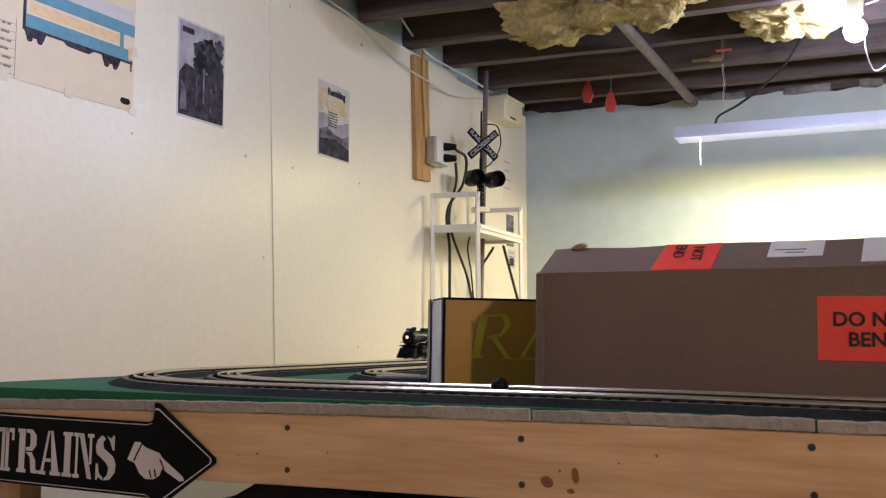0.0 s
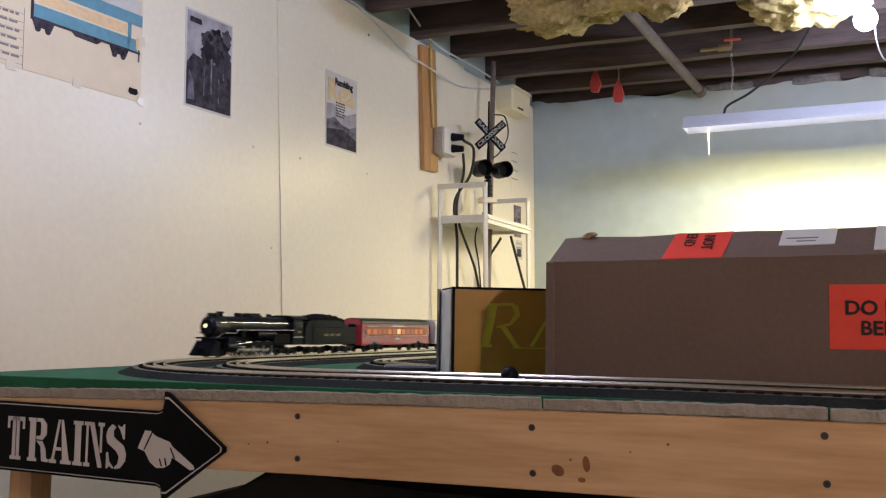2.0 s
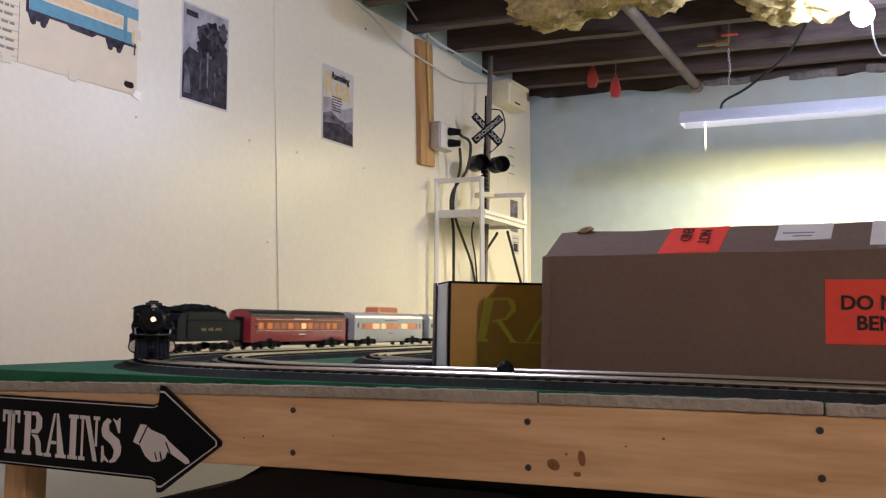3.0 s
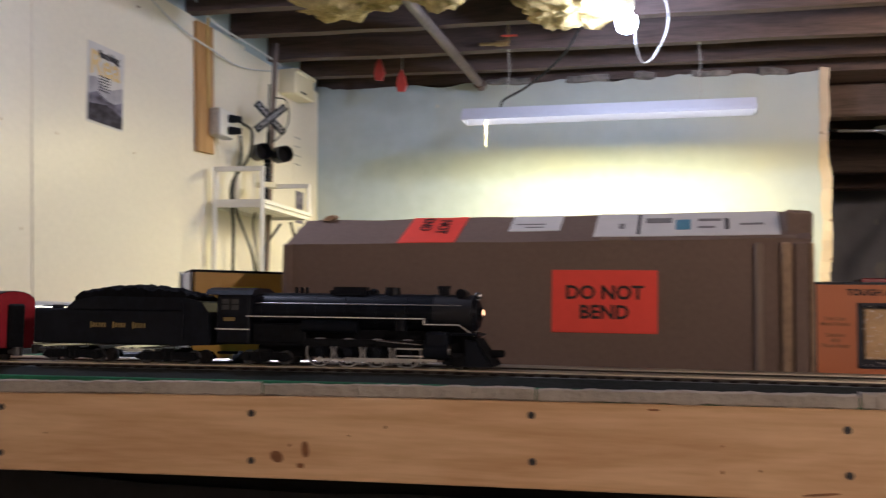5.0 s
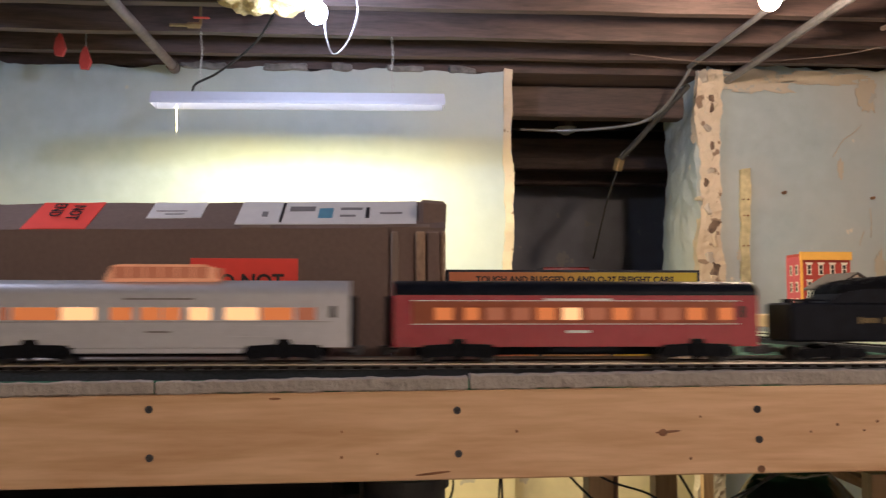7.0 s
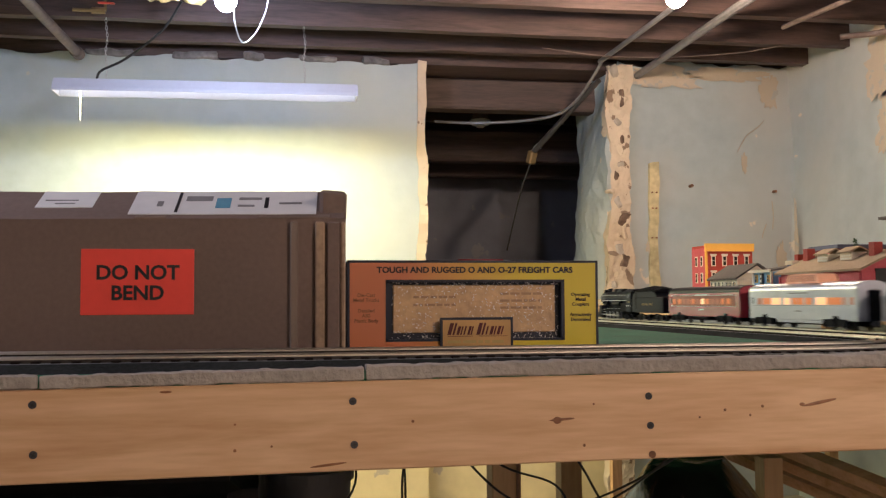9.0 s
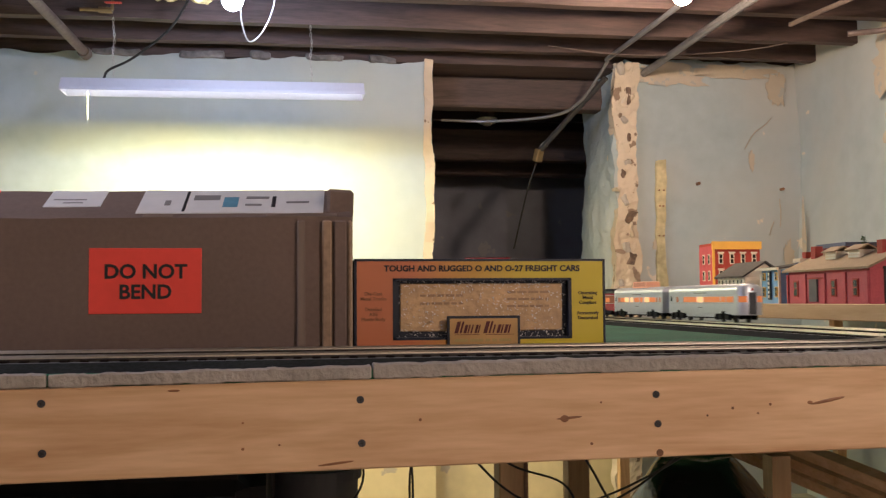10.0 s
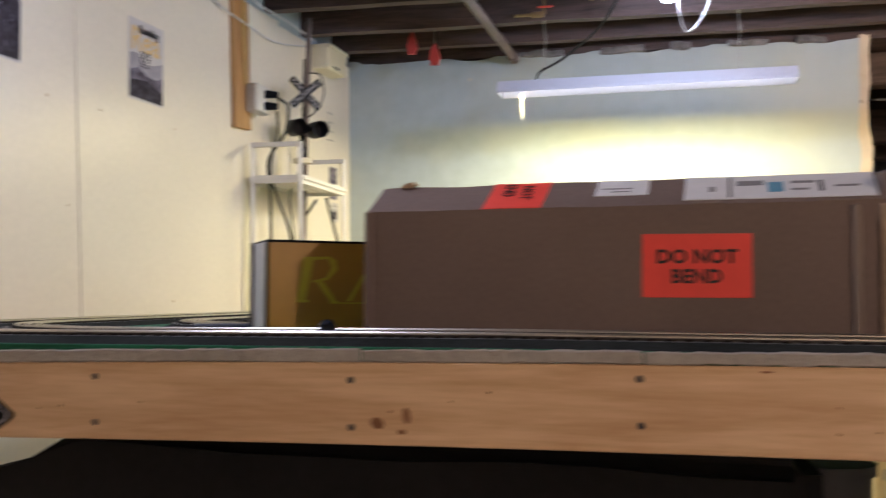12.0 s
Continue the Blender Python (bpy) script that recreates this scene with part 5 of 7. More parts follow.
DRIVE_X, DRIVE_R = (-0.037, -0.0055, 0.0265, 0.0585), 0.0160
DRIVER = wheel_mesh("driving_wheel", DRIVE_R, 0.005, mat("dull_driver_steel", (0.48, 0.48, 0.50), 0.3, 0.8, spread=0.15, bump=0), 12)
M_ROD = mat("bright_rod_steel", (0.50, 0.50, 0.50), 0.35, 0.6, spread=0.08, bump=0)
drivers, rods = [], []
for x in DRIVE_X:
    for s in (-1, 1):
        w = new("driving_wheel", DRIVER)
        w.parent = loco
        w.matrix_basis = pose(x, s * 0.0205, DRIVE_R)
        drivers.append((w, x, s * 0.0205))
for s in (-1, 1):
    b = bmesh.new()
    slab([(-0.041, -0.0014), (0.062, -0.0014), (0.064, 0), (0.062, 0.0014), (-0.041, 0.0014), (-0.043, 0)], 0.0016, b, "XZ", -0.0008)
    for x in DRIVE_X:
        tube_between((x, -0.0014, 0), (x, 0.0014, 0), 0.0033, seg=10, bm=b)
    slab([(-0.008, -0.001), (0.090, 0.001), (0.090, 0.0035), (-0.008, 0.0028)], 0.0014, b, "XZ", s * 0.0026 - 0.0007)
    rod = part("side_rod", b, M_ROD, loco, "polished steel side rod")
    rods.append((rod, s * 0.0262))

# tender
tender = thing("coal_tender", "black toy coal tender with gold lettering bars", "toy train")
bm = box(-0.104, -0.031, 0.0205, 0.070, 0.031, 0.0600, 0.002)
part("tank", bm, M_BLACK, tender)
bm = slab([(-0.066, 0.0595), (-0.056, 0.0690), (-0.030, 0.0740), (0.070, 0.0735), (0.090, 0.0690), (0.098, 0.058), (0.100, 0.0220), (0.066, 0.0208), (0.066, 0.0595)], 0.061, None, "XZ", -0.0305)
part("coal_bunker", bm, M_BLACK, tender)
bm = bmesh.new()
rnd = random.Random(3)
bmesh.ops.create_grid(bm, x_segments=40, y_segments=14, size=0.5, matrix=Matrix.Diagonal((0.140, 0.0595, 1, 1)))
for v in bm.verts:
    u, w = (v.co.x + 0.07) / 0.14, v.co.y / 0.027
    v.co.z = 0.0735 + 0.0125 * math.sin(math.pi * min(1, max(0, u)) ** 0.8) ** 0.7 * (1 - 0.35 * w * w) + 0.0040 * noise.noise(v.co * 150) + 0.0022 * rnd.random()
    v.co.x += 0.014
rim = [e for e in bm.edges if e.is_boundary]
low = bmesh.ops.extrude_edge_only(bm, edges=rim)["geom"]
for v in low:
    if isinstance(v, bmesh.types.BMVert):
        v.co.z = 0.056
part("coal_load", bm, M_COAL, tender, "heaped black coal")
for s in (-1, 1):
    b = bmesh.new()
    xx = -0.036
    for w in (0.021, 0.018, 0.017):
        for k in range(int(w / 0.0032)):
            box(xx + k * 0.0032, s * 0.0311, 0.0395 - (0.001 if k == 0 else 0), xx + k * 0.0032 + 0.0021, s * 0.0315, 0.0445 + (0.0012 if k == 0 else 0), bm=b)
        xx += w + 0.005
    part("name_bars", b, M_DULLGOLD, tender, "gold lettering bars")
    part("grab_rail", hose([(0.071, s * 0.0315, 0.028), (0.071, s * 0.0315, 0.062), (0.066, s * 0.0315, 0.070)], 0.0008, 3, 6), M_BLACK, tender)
part("deck_rail", hose([(-0.100, -0.02, 0.0625), (-0.060, -0.02, 0.0625)], 0.0008, 1, 6, None, False), M_BLACK, tender)
for x in (-0.094, -0.075):
    part("water_hatch", tube_between((x, 0, 0.060), (x, 0, 0.0640), 0.006), M_BLACK, tender)
truck(tender, -0.060, 0.074)
truck(tender, 0.050, 0.074)
coupler(tender, -0.104, -1)
part("draw_bar", box(0.098, -0.004, 0.012, 0.118, 0.004, 0.015), M_BLACK_MATT, tender)


def shell_profile(w, z0, z1, shoulder, n=8):
    pts = [(-w, z0), (-w, shoulder)]
    for k in range(1, n):
        a = math.pi - math.pi * k / n
        pts.append((w * math.cos(a), shoulder + (z1 - shoulder) * math.sin(a) ** 0.8))
    return pts + [(w, shoulder), (w, z0)]


M_DOME = mat("peach_dome_plastic", (0.78, 0.42, 0.25), 0.3, spread=0.06, bump=0, emit=(1.0, 0.36, 0.14, 0.16))
# orange-brown colour stands in for the lit interior between the side lines
M_GLOW_BAND = mat("interior_glow_band", (0.34, 0.085, 0.03), 0.35, spread=0.1, bump=0)
CAR_L = 0.394


def passenger_car(name, label, m_body, m_roof, windows, lines, dome=False, tail=False, fluted=False):
    th = thing(name, label, "toy train")
    h = CAR_L / 2 - 0.006
    part("car_body", slab(shell_profile(0.0285, 0.0165, 0.0700, 0.0690), 2 * h, None, "YZ", -h), m_body, th)
    part("car_roof", slab(shell_profile(0.0292, 0.0685, 0.0835, 0.0695), 2 * h + 0.002, None, "YZ", -h - 0.001), m_roof, th, smooth=True)
    part("skirt", box(-0.085 if fluted else -0.030, -0.0275, 0.0105, 0.085 if fluted else 0.045, 0.0275, 0.0166, 0.001), m_body if fluted else M_BLACK_MATT, th)
    part("underframe", box(-h + 0.02, -0.012, 0.008, h - 0.02, 0.012, 0.0166), M_BLACK_MATT, th)
    for s in (-1, 1):
        if not fluted:
            part("window_band", box(-h + 0.018, s * 0.0284, 0.0400, h - 0.024, s * 0.02865, 0.0622), M_GLOW_BAND, th)
        for x0, x1, m in windows:
            part("window", box(x0, s * 0.0284, 0.0435, x1, s * 0.0290, 0.0560, 0.0002), m, th)
        for z, hh, m in lines:
            part("side_line", box(-h + 0.018, s * 0.0284, z, h - 0.018, s * 0.0291, z + hh), m, th)
        part("door", box(h - 0.022, s * 0.0284, 0.018, h - 0.009, s * 0.0289, 0.062), m_body, th)
        part("door_window", box(h - 0.0185, s * 0.0288, 0.046, h - 0.0125, s * 0.0293, 0.0575), M_MODEL_DARKWIN, th)
        b = bmesh.new()
        box(-0.035, s * 0.0285, 0.0628, 0.035, s * 0.0292, 0.0652, bm=b)
        box(-0.012, s * 0.0285, 0.0305, 0.012, s * 0.0292, 0.0330, bm=b)
        part("name_board", b, M_GREY_PRINT if fluted else M_WHITE_LINE, th)
        if fluted:
            for k in range(6):
                part("fluting", box(-h + 0.002, s * 0.0283, 0.0185 + k * 0.0036, h - 0.024, s * 0.0298, 0.0202 + k * 0.0036), m_body, th)
            for k in range(3):
                part("fluting", box(-h + 0.002, s * 0.0283, 0.0585 + k * 0.0034, h - 0.024, s * 0.0298, 0.0601 + k * 0.0034), m_body, th)
    for e in (-1, 1):
        if tail and e < 0:
            continue
        b = box(e * h, -0.010, 0.016, e * (h + 0.009), 0.010, 0.068, 0.002)
        part("vestibule", b, M_BLACK_MATT, th)
        part("end_rim", slab(shell_profile(0.0285, 0.0165, 0.0825, 0.0690), e * 0.0015, None, "YZ", e * (h + 0.0002)), m_body, th)
        coupler(th, e * (h - 0.004), e)
    if dome:
        pts = [(-0.058, 0.0815), (-0.050, 0.0970), (-0.042, 0.0990), (0.042, 0.0990), (0.050, 0.0970), (0.058, 0.0815)]
        d = part("dome", slab(pts, 0.040, None, "XZ", -0.020), M_DOME, th, "glowing peach dome glazing")
        for s in (-1, 1):
            for k in range(6):
                x = -0.048 + k * 0.0162
                part("dome_pane", box(x, s * 0.0198, 0.0850, x + 0.0142, s * 0.0206, 0.0965), M_WIN_DIM, d)
        part("dome_pane", slab([(-0.018, 0.0850), (0.018, 0.0850), (0.016, 0.096), (-0.016, 0.096)], 0.0014, None, "YZ", 0.0555), M_WIN_DIM, d)
    if tail:
        n = 12
        b = bmesh.new()
        rows = []
        for zz, sc in ((0.0165, 1), (0.0690, 1), (0.0790, 0.8), (0.0825, 0.45)):
            rows.append([b.verts.new((-h - 0.016 * sc * math.cos(a), 0.0285 * sc * math.sin(a), zz)) for a in (math.pi * k / n - math.pi / 2 for k in range(n + 1))])
        for p, q in zip(rows, rows[1:]):
            for k in range(n):
                b.faces.new((p[k], p[k + 1], q[k + 1], q[k]))
        b.faces.new(rows[-1])
        b.faces.new(rows[0][::-1])
        t = part("rounded_tail", b, m_body, th, smooth=True)
        part("tail_door", box(-h - 0.0175, -0.008, 0.018, -h - 0.015, 0.008, 0.064), M_GREY_METAL, t)
        for s in (-1, 1):
            b = bmesh.new()
            arc = [math.pi * (0.13 + 0.27 * k / 6) for k in range(7)]
            rows = [[b.verts.new((-h - (0.016 + d) * math.cos(a), s * (0.0285 + d) * math.sin(a), zz)) for d, zz in ((0.0004, 0.0435), (0.0004, 0.0565), (-0.001, 0.0565), (-0.001, 0.0435))] for a in arc]
            for p, q in zip(rows, rows[1:]):
                for k in range(4):
                    b.faces.new((p[k], p[(k + 1) % 4], q[(k + 1) % 4], q[k]))
            b.faces.new(rows[0])
            b.faces.new(rows[-1][::-1])
            part("tail_window", b, M_WIN, t)
        part("tail_lamp", ball((-h - 0.0165, 0, 0.070), 0.0025), M_REDVALVE, t)
    truck(th, -0.126, 0.084, side=0.0292, tall=1.4)
    truck(th, 0.126, 0.084, side=0.0292, tall=1.4)
    return th


RED_W = [(-0.150, -0.131, M_WIN), (-0.119, -0.104, M_WIN)] + [(-0.096 + 0.0265 * k, -0.096 + 0.0265 * k + 0.019, (M_WIN_DIM, M_WIN_DIM, M_WIN, M_WIN_BRIGHT, M_WIN_DIM, M_WIN)[k % 6]) for k in range(9)] + [(0.150, 0.166, M_WIN)]
DOME_W = [(-0.180, -0.169, M_WIN_DIM), (-0.157, -0.148, M_WIN_DIM), (-0.144, -0.098, M_WIN), (-0.096, -0.062, M_WIN_BRIGHT), (-0.048, -0.026, M_WIN), (-0.018, 0.002, M_WIN), (0.004, 0.022, M_WIN), (0.030, 0.052, M_WIN_BRIGHT), (0.066, 0.100, M_WIN_BRIGHT), (0.103, 0.135, M_WIN), (0.139, 0.158, M_WIN_DIM)]
OBS_W = [(-0.176, -0.140, M_WIN), (-0.136, -0.112, M_WIN), (-0.108, -0.02, M_WIN), (-0.016, 0.018, M_WIN_BRIGHT), (0.022, 0.098, M_WIN), (0.130, 0.144, M_WIN_DIM)]
red_car = passenger_car("red_passenger_car", "glossy red toy passenger car with lit windows", M_MAROON, M_BLACK, RED_W, ((0.0625, 0.0008, M_WHITE_LINE), (0.0390, 0.0008, M_WHITE_LINE)))
dome_car = passenger_car("dome_passenger_car", "silver fluted toy passenger car with a glazed dome", M_SILVER, M_SILVER, DOME_W, ((0.0415, 0.0006, M_GREY_PRINT),), dome=True, fluted=True)
tail_car = passenger_car("observation_car", "silver fluted toy observation car with a rounded tail", M_SILVER, M_SILVER, OBS_W, ((0.0415, 0.0006, M_GREY_PRINT),), tail=True, fluted=True)

# seconds and the distance of the locomotive's nose along the outer oval
HEAD = [(0.0, 0.320), (0.4, 0.494), (0.8, 0.672), (1.2, 0.856), (1.5, 1.000), (2.0, 1.246), (2.5, 1.490), (4.3, 2.208), (4.5, 2.310), (5.0, 2.570), (5.5, 2.850), (6.1, 3.218), (6.5, 3.488), (7.0, 3.827), (7.5, 4.183), (9.5, 5.952), (10.0, 6.412), (10.5, 6.873), (11.0, 7.335), (11.5, 7.80), (12.0, 8.26)]


def head_at(t):
    """Smooth distance between the known times."""
    ts, ss = [h[0] for h in HEAD], [h[1] for h in HEAD]
    i = max(0, min(len(ts) - 2, sum(1 for q in ts if q <= t) - 1))
    m = [(ss[min(k + 1, len(ss) - 1)] - ss[max(k - 1, 0)]) / (ts[min(k + 1, len(ts) - 1)] - ts[max(k - 1, 0)]) for k in (i, i + 1)]
    d = ts[i + 1] - ts[i]
    u = (t - ts[i]) / d
    return (2 * u ** 3 - 3 * u * u + 1) * ss[i] + (u ** 3 - 2 * u * u + u) * d * m[0] + (3 * u * u - 2 * u ** 3) * ss[i + 1] + (u ** 3 - u * u) * d * m[1]


def stretch(th, k, kx=1.0):
    """Raise the bodywork over the running gear."""
    for c in th.children_recursive:
        if "wheel" in c.name:
            c.location.x *= kx
        else:
            low = "rod" in c.name or "truck" in c.name or "coupler" in c.name
            c.data.transform(Matrix.Diagonal((kx, 1, 1 if low else k, 1)))


stretch(loco, 1.025, 1.06)
stretch(tender, 1.05, 1.115)
drivers = [(w, x * 1.06, y) for w, x, y in drivers]
for c in (red_car, dome_car, tail_car):
    stretch(c, 1.03)


def car_pose(s_mid, half):
    """Both trucks ride on the track."""
    a, b = train_path(s_mid + half), train_path(s_mid - half)
    return pose((a[0] + b[0]) / 2, (a[1] + b[1]) / 2, RAIL + dip((a[0] + b[0]) / 2), 0, 0, math.degrees(math.atan2(a[1] - b[1], a[0] - b[0])))


def motions():
    times = [k / 10 for k in range(121)]
    for ob, back, half in ((loco, 0.1620, 0.047), (tender, 0.4425, 0.061), (red_car, 0.785, 0.128), (dome_car, 1.215, 0.128), (tail_car, 1.645, 0.128)):
        walk(ob, [(t, car_pose(head_at(t) - back, half)) for t in times])
    fine = [k / 30 for k in range(361)]
    for w, x, y in drivers:
        walk(w, [(t, pose(x, y, DRIVE_R, 0, math.degrees(head_at(t) / DRIVE_R) % 360, 0)) for t in fine])
    for rod, y in rods:
        walk(rod, [(t, pose(0.0085 * math.cos(2.2 - head_at(t) / DRIVE_R), y, DRIVE_R + 0.0085 * math.sin(2.2 - head_at(t) / DRIVE_R))) for t in fine])

# ---- on the cream wall: x runs along the wall, y into it ----
def on_wall(name, label, category, u=0.0, z=0.0, group=""):
    return thing(name, label, category, WALL @ pose(u, 0, z), group)


def flat(parent, name, outline, m, lift, label=""):
    """A printed area lying lift above the paper."""
    return part(name, slab(outline, 0.0006, None, "XZ", -lift - 0.0006), m, parent, label)


def quad(x0, z0, x1, z1):
    return [(x0, z0), (x1, z0), (x1, z1), (x0, z1)]


poster = on_wall("train_car_poster", "tan paper poster with a blue drawn railway car", "poster", -1.30, 1.50)
part("paper", box(-0.40, -0.0015, 0.003, 0.402, 0, 0.45, 0.0004), M_PAPER, poster)
flat(poster, "car_side", quad(0.075, 0.130, 0.385, 0.160), M_BLUEGREY, 0.0016)
flat(poster, "car_side", quad(0.075, 0.196, 0.400, 0.226), M_BLUEGREY, 0.0016)
flat(poster, "car_end", quad(0.352, 0.130, 0.364, 0.196), M_BLUEGREY, 0.0016)
flat(poster, "car_end", quad(0.066, 0.122, 0.074, 0.24), M_INK_MID, 0.0016)
flat(poster, "car_floor", quad(0.070, 0.124, 0.395, 0.130), M_INK_MID, 0.0018)
flat(poster, "car_window", quad(0.085, 0.166, 0.350, 0.190), M_PEACH, 0.0014)
flat(poster, "car_roof", quad(0.08, 0.226, 0.395, 0.262), M_PAPER_WHITE, 0.0014)
for x in (0.10, 0.325):
    flat(poster, "drawn_truck", [(x - 0.03, 0.124), (x + 0.03, 0.124), (x + 0.024, 0.108), (x - 0.024, 0.108)], M_INK_MID, 0.0018)
    for d in (-0.014, 0.014):
        flat(poster, "drawn_wheel", [(x + d + 0.0085 * math.cos(a), 0.106 + 0.0085 * math.sin(a)) for a in (2 * math.pi * k / 14 for k in range(14))], M_INK_MID, 0.0014)
flat(poster, "drawn_gear", [(0.18, 0.124), (0.27, 0.124), (0.255, 0.114), (0.19, 0.116)], M_INK_MID, 0.0018)
flat(poster, "drawn_step", quad(0.388, 0.105, 0.393, 0.135), M_INK_MID, 0.0018)
flat(poster, "drawn_marker", quad(0.380, 0.135, 0.388, 0.165), M_PALE_ORANGE, 0.0022)
flat(poster, "dark_sticker", [(0.358, 0.024), (0.366, 0.018), (0.384, 0.018), (0.392, 0.024), (0.388, 0.034), (0.362, 0.034)], M_INK, 0.0018)
tagged(part("legend_rows", bars(6, 0.075, 0.005, 0.014, None, 4, -0.035, 0.125, -0.0022, -0.0015), M_GREY_PRINT, poster), kind="stuff")
bm = bmesh.new()
for k in range(7):
    box(-0.045, -0.0021, 0.012 + 0.019 * k, 0.050, -0.0015, 0.0127 + 0.019 * k, bm=bm)
box(0.0495, -0.0021, 0.003, 0.0505, -0.0015, 0.14, bm=bm)
part("legend_lines", bm, M_GREY_PRINT, poster)
for x, z, r in ((0.402, 0.006, 20), (0.20, 0.006, 5), (0.40, 0.160, 80), (0.02, 0.004, 0)):
    b = box(-0.012, -0.0028, -0.010, 0.012, -0.0016, 0.010)
    b.transform(Matrix.Translation((x, 0, z)) @ Matrix.Rotation(radians(r), 4, "Y"))
    part("tape_bit", b, M_TAPEBIT, poster, "strip of clear sticky tape")

photo = on_wall("steam_photo", "dark grey print of billowing smoke in trees", "poster", -0.743, 1.531)
part("paper", box(0, -0.0012, 0, 0.192, 0, 0.272, 0.0003), M_PAPER_WHITE, photo)
flat(photo, "sky", quad(0.006, 0.006, 0.186, 0.266), M_SKYPRINT, 0.0013)
flat(photo, "dark_base", [(0.006, 0.006), (0.186, 0.006), (0.186, 0.16), (0.155, 0.19), (0.12, 0.165), (0.075, 0.14), (0.03, 0.15), (0.006, 0.12)], M_INK_MID, 0.0020)
rnd = random.Random(6)
for k in range(34):
    u = rnd.random()
    cx, cz, rr = 0.078 + 0.10 * rnd.random(), 0.135 + 0.095 * u, rnd.uniform(0.010, 0.024)
    cx = min(cx, 0.182 - rr)
    lump = [(cx + rr * math.cos(a) * (1 + 0.2 * math.sin(5 * a + k)), cz + rr * math.sin(a) * (1 + 0.2 * math.cos(4 * a + k))) for a in (2 * math.pi * j / 22 for j in range(22))]
    flat(photo, "smoke_lump", lump, (M_INK_MID, M_INK_MID, M_SMOKE, M_INK)[k % 4], 0.0024 + 0.00005 * k)
flat(photo, "pale_patch", [(0.008, 0.02), (0.035, 0.02), (0.030, 0.075), (0.012, 0.10)], M_LILAC, 0.0046)
for x, z, w, h in ((0.098, 0.05, 0.006, 0.10), (0.07, 0.04, 0.004, 0.08), (0.13, 0.03, 0.004, 0.07), (0.108, 0.135, 0.008, 0.007), (0.15, 0.10, 0.003, 0.02)):
    flat(photo, "pale_trunk", quad(x, z, x + w, z + h), M_LILAC, 0.0046)
flat(photo, "caption_bar", quad(0.015, 0.235, 0.06, 0.250), M_INK_MID, 0.0034)

mag = on_wall("magazine_page", "taped magazine page with a lilac landscape photo", "poster", -0.083, 1.537)
part("paper", box(0, -0.0012, 0, 0.190, 0, 0.257, 0.0003), M_PAPER_WHITE, mag)
flat(mag, "photo", [(0.006, 0.008), (0.184, 0.006), (0.184, 0.142), (0.13, 0.125), (0.09, 0.115), (0.05, 0.150), (0.006, 0.145)], M_SKYPRINT, 0.0013)
flat(mag, "hill", [(0.006, 0.008), (0.184, 0.006), (0.184, 0.095), (0.14, 0.08), (0.10, 0.085), (0.05, 0.105), (0.006, 0.09)], M_LILAC, 0.0020)
flat(mag, "track_bed", [(0.006, 0.007), (0.184, 0.005), (0.184, 0.045), (0.10, 0.07), (0.006, 0.06)], M_INK_MID, 0.0027)
b = letters("Rea", 0.106, 0.0002, 1.0, "LEFT", 0, 0.002)
b.transform(Matrix.Translation((0.008, -0.0022, 0.190)))
part("lettering", b, M_PALE_ORANGE, mag, "large pale orange letters")
b = letters("Rambling", 0.034, 0.0002, 0.86, "LEFT", 0, 0.0008)
b.transform(Matrix.Translation((0.052, -0.0032, 0.226)))
part("lettering", b, M_INK, mag)
part("print_bars", bars(6, 0.055, 0.004, 0.005, None, 9, 0.058, 0.158, -0.0032, -0.0026), M_INK_MID, mag)

for k, (u, z, w, h, m) in enumerate(((1.44, 1.575, 0.085, 0.235, M_CREAM), (1.47, 1.375, 0.085, 0.15, M_LILAC), (1.49, 1.27, 0.08, 0.09, M_PAPER_WHITE))):
    p = on_wall("pinned_sheet", "small faded sheet of paper pinned to the wall", "paper", u, z, group="pinned sheets")
    part("paper", box(0, -0.0012, 0, w, 0, h, 0.0003), m, p)
    part("print_bars", bars(4, w * 0.8, 0.004, h * 0.16, None, k, w * 0.1, h * 0.85, -0.0018, -0.0011), M_GREY_PRINT, p)
flat(p, "picture", quad(0.012, 0.012, 0.06, 0.05), M_INK_MID, 0.0022)

bm = bmesh.new()
rnd = random.Random(21)
for u, z in ((-0.896, 1.450), (-0.449, 1.469), (-0.217, 1.472), (0.176, 1.480), (-0.356, 1.177), (0.181, 1.982), (0.175, 0.907), (-0.246, 1.988), (1.30, 1.42), (1.36, 1.7)):
    b = tube_between((u, -0.002, z), (u, 0.001, z), rnd.uniform(0.003, 0.0052), seg=10)
    b.transform(WALL)
    part("filled_screw_hole", b, M_STONE, bpy.data.objects["wall_west"])

strip = on_wall("wood_strip", "upright stained wood strip screwed to the wall", "wood strip", 0.562, 1.553)
strip.matrix_basis = strip.matrix_basis @ pose(0, 0, 0, 0, -3, 0)
part("strip_board", box(0, -0.020, 0, 0.116, 0, 0.490, 0.002), M_STRIP, strip)
part("yellow_cable", hose([(0.066, -0.026, 0.17), (0.060, -0.027, 0.33), (0.062, -0.026, 0.46), (0.085, -0.02, 0.56), (0.06, -0.06, 0.60)], 0.006), M_CABLE_Y, strip, "yellow cable clipped to the strip")
outlet = on_wall("outlet_box", "grey steel outlet box with two black plugs", "outlet", 0.629, 1.624)
part("steel_box", box(0, -0.066, 0, 0.112, -0.021, 0.108, 0.005), M_GALV, outlet)
part("cover_plate", box(0.004, -0.070, 0.004, 0.108, -0.0655, 0.104, 0.002), M_WHITE_METAL, outlet)
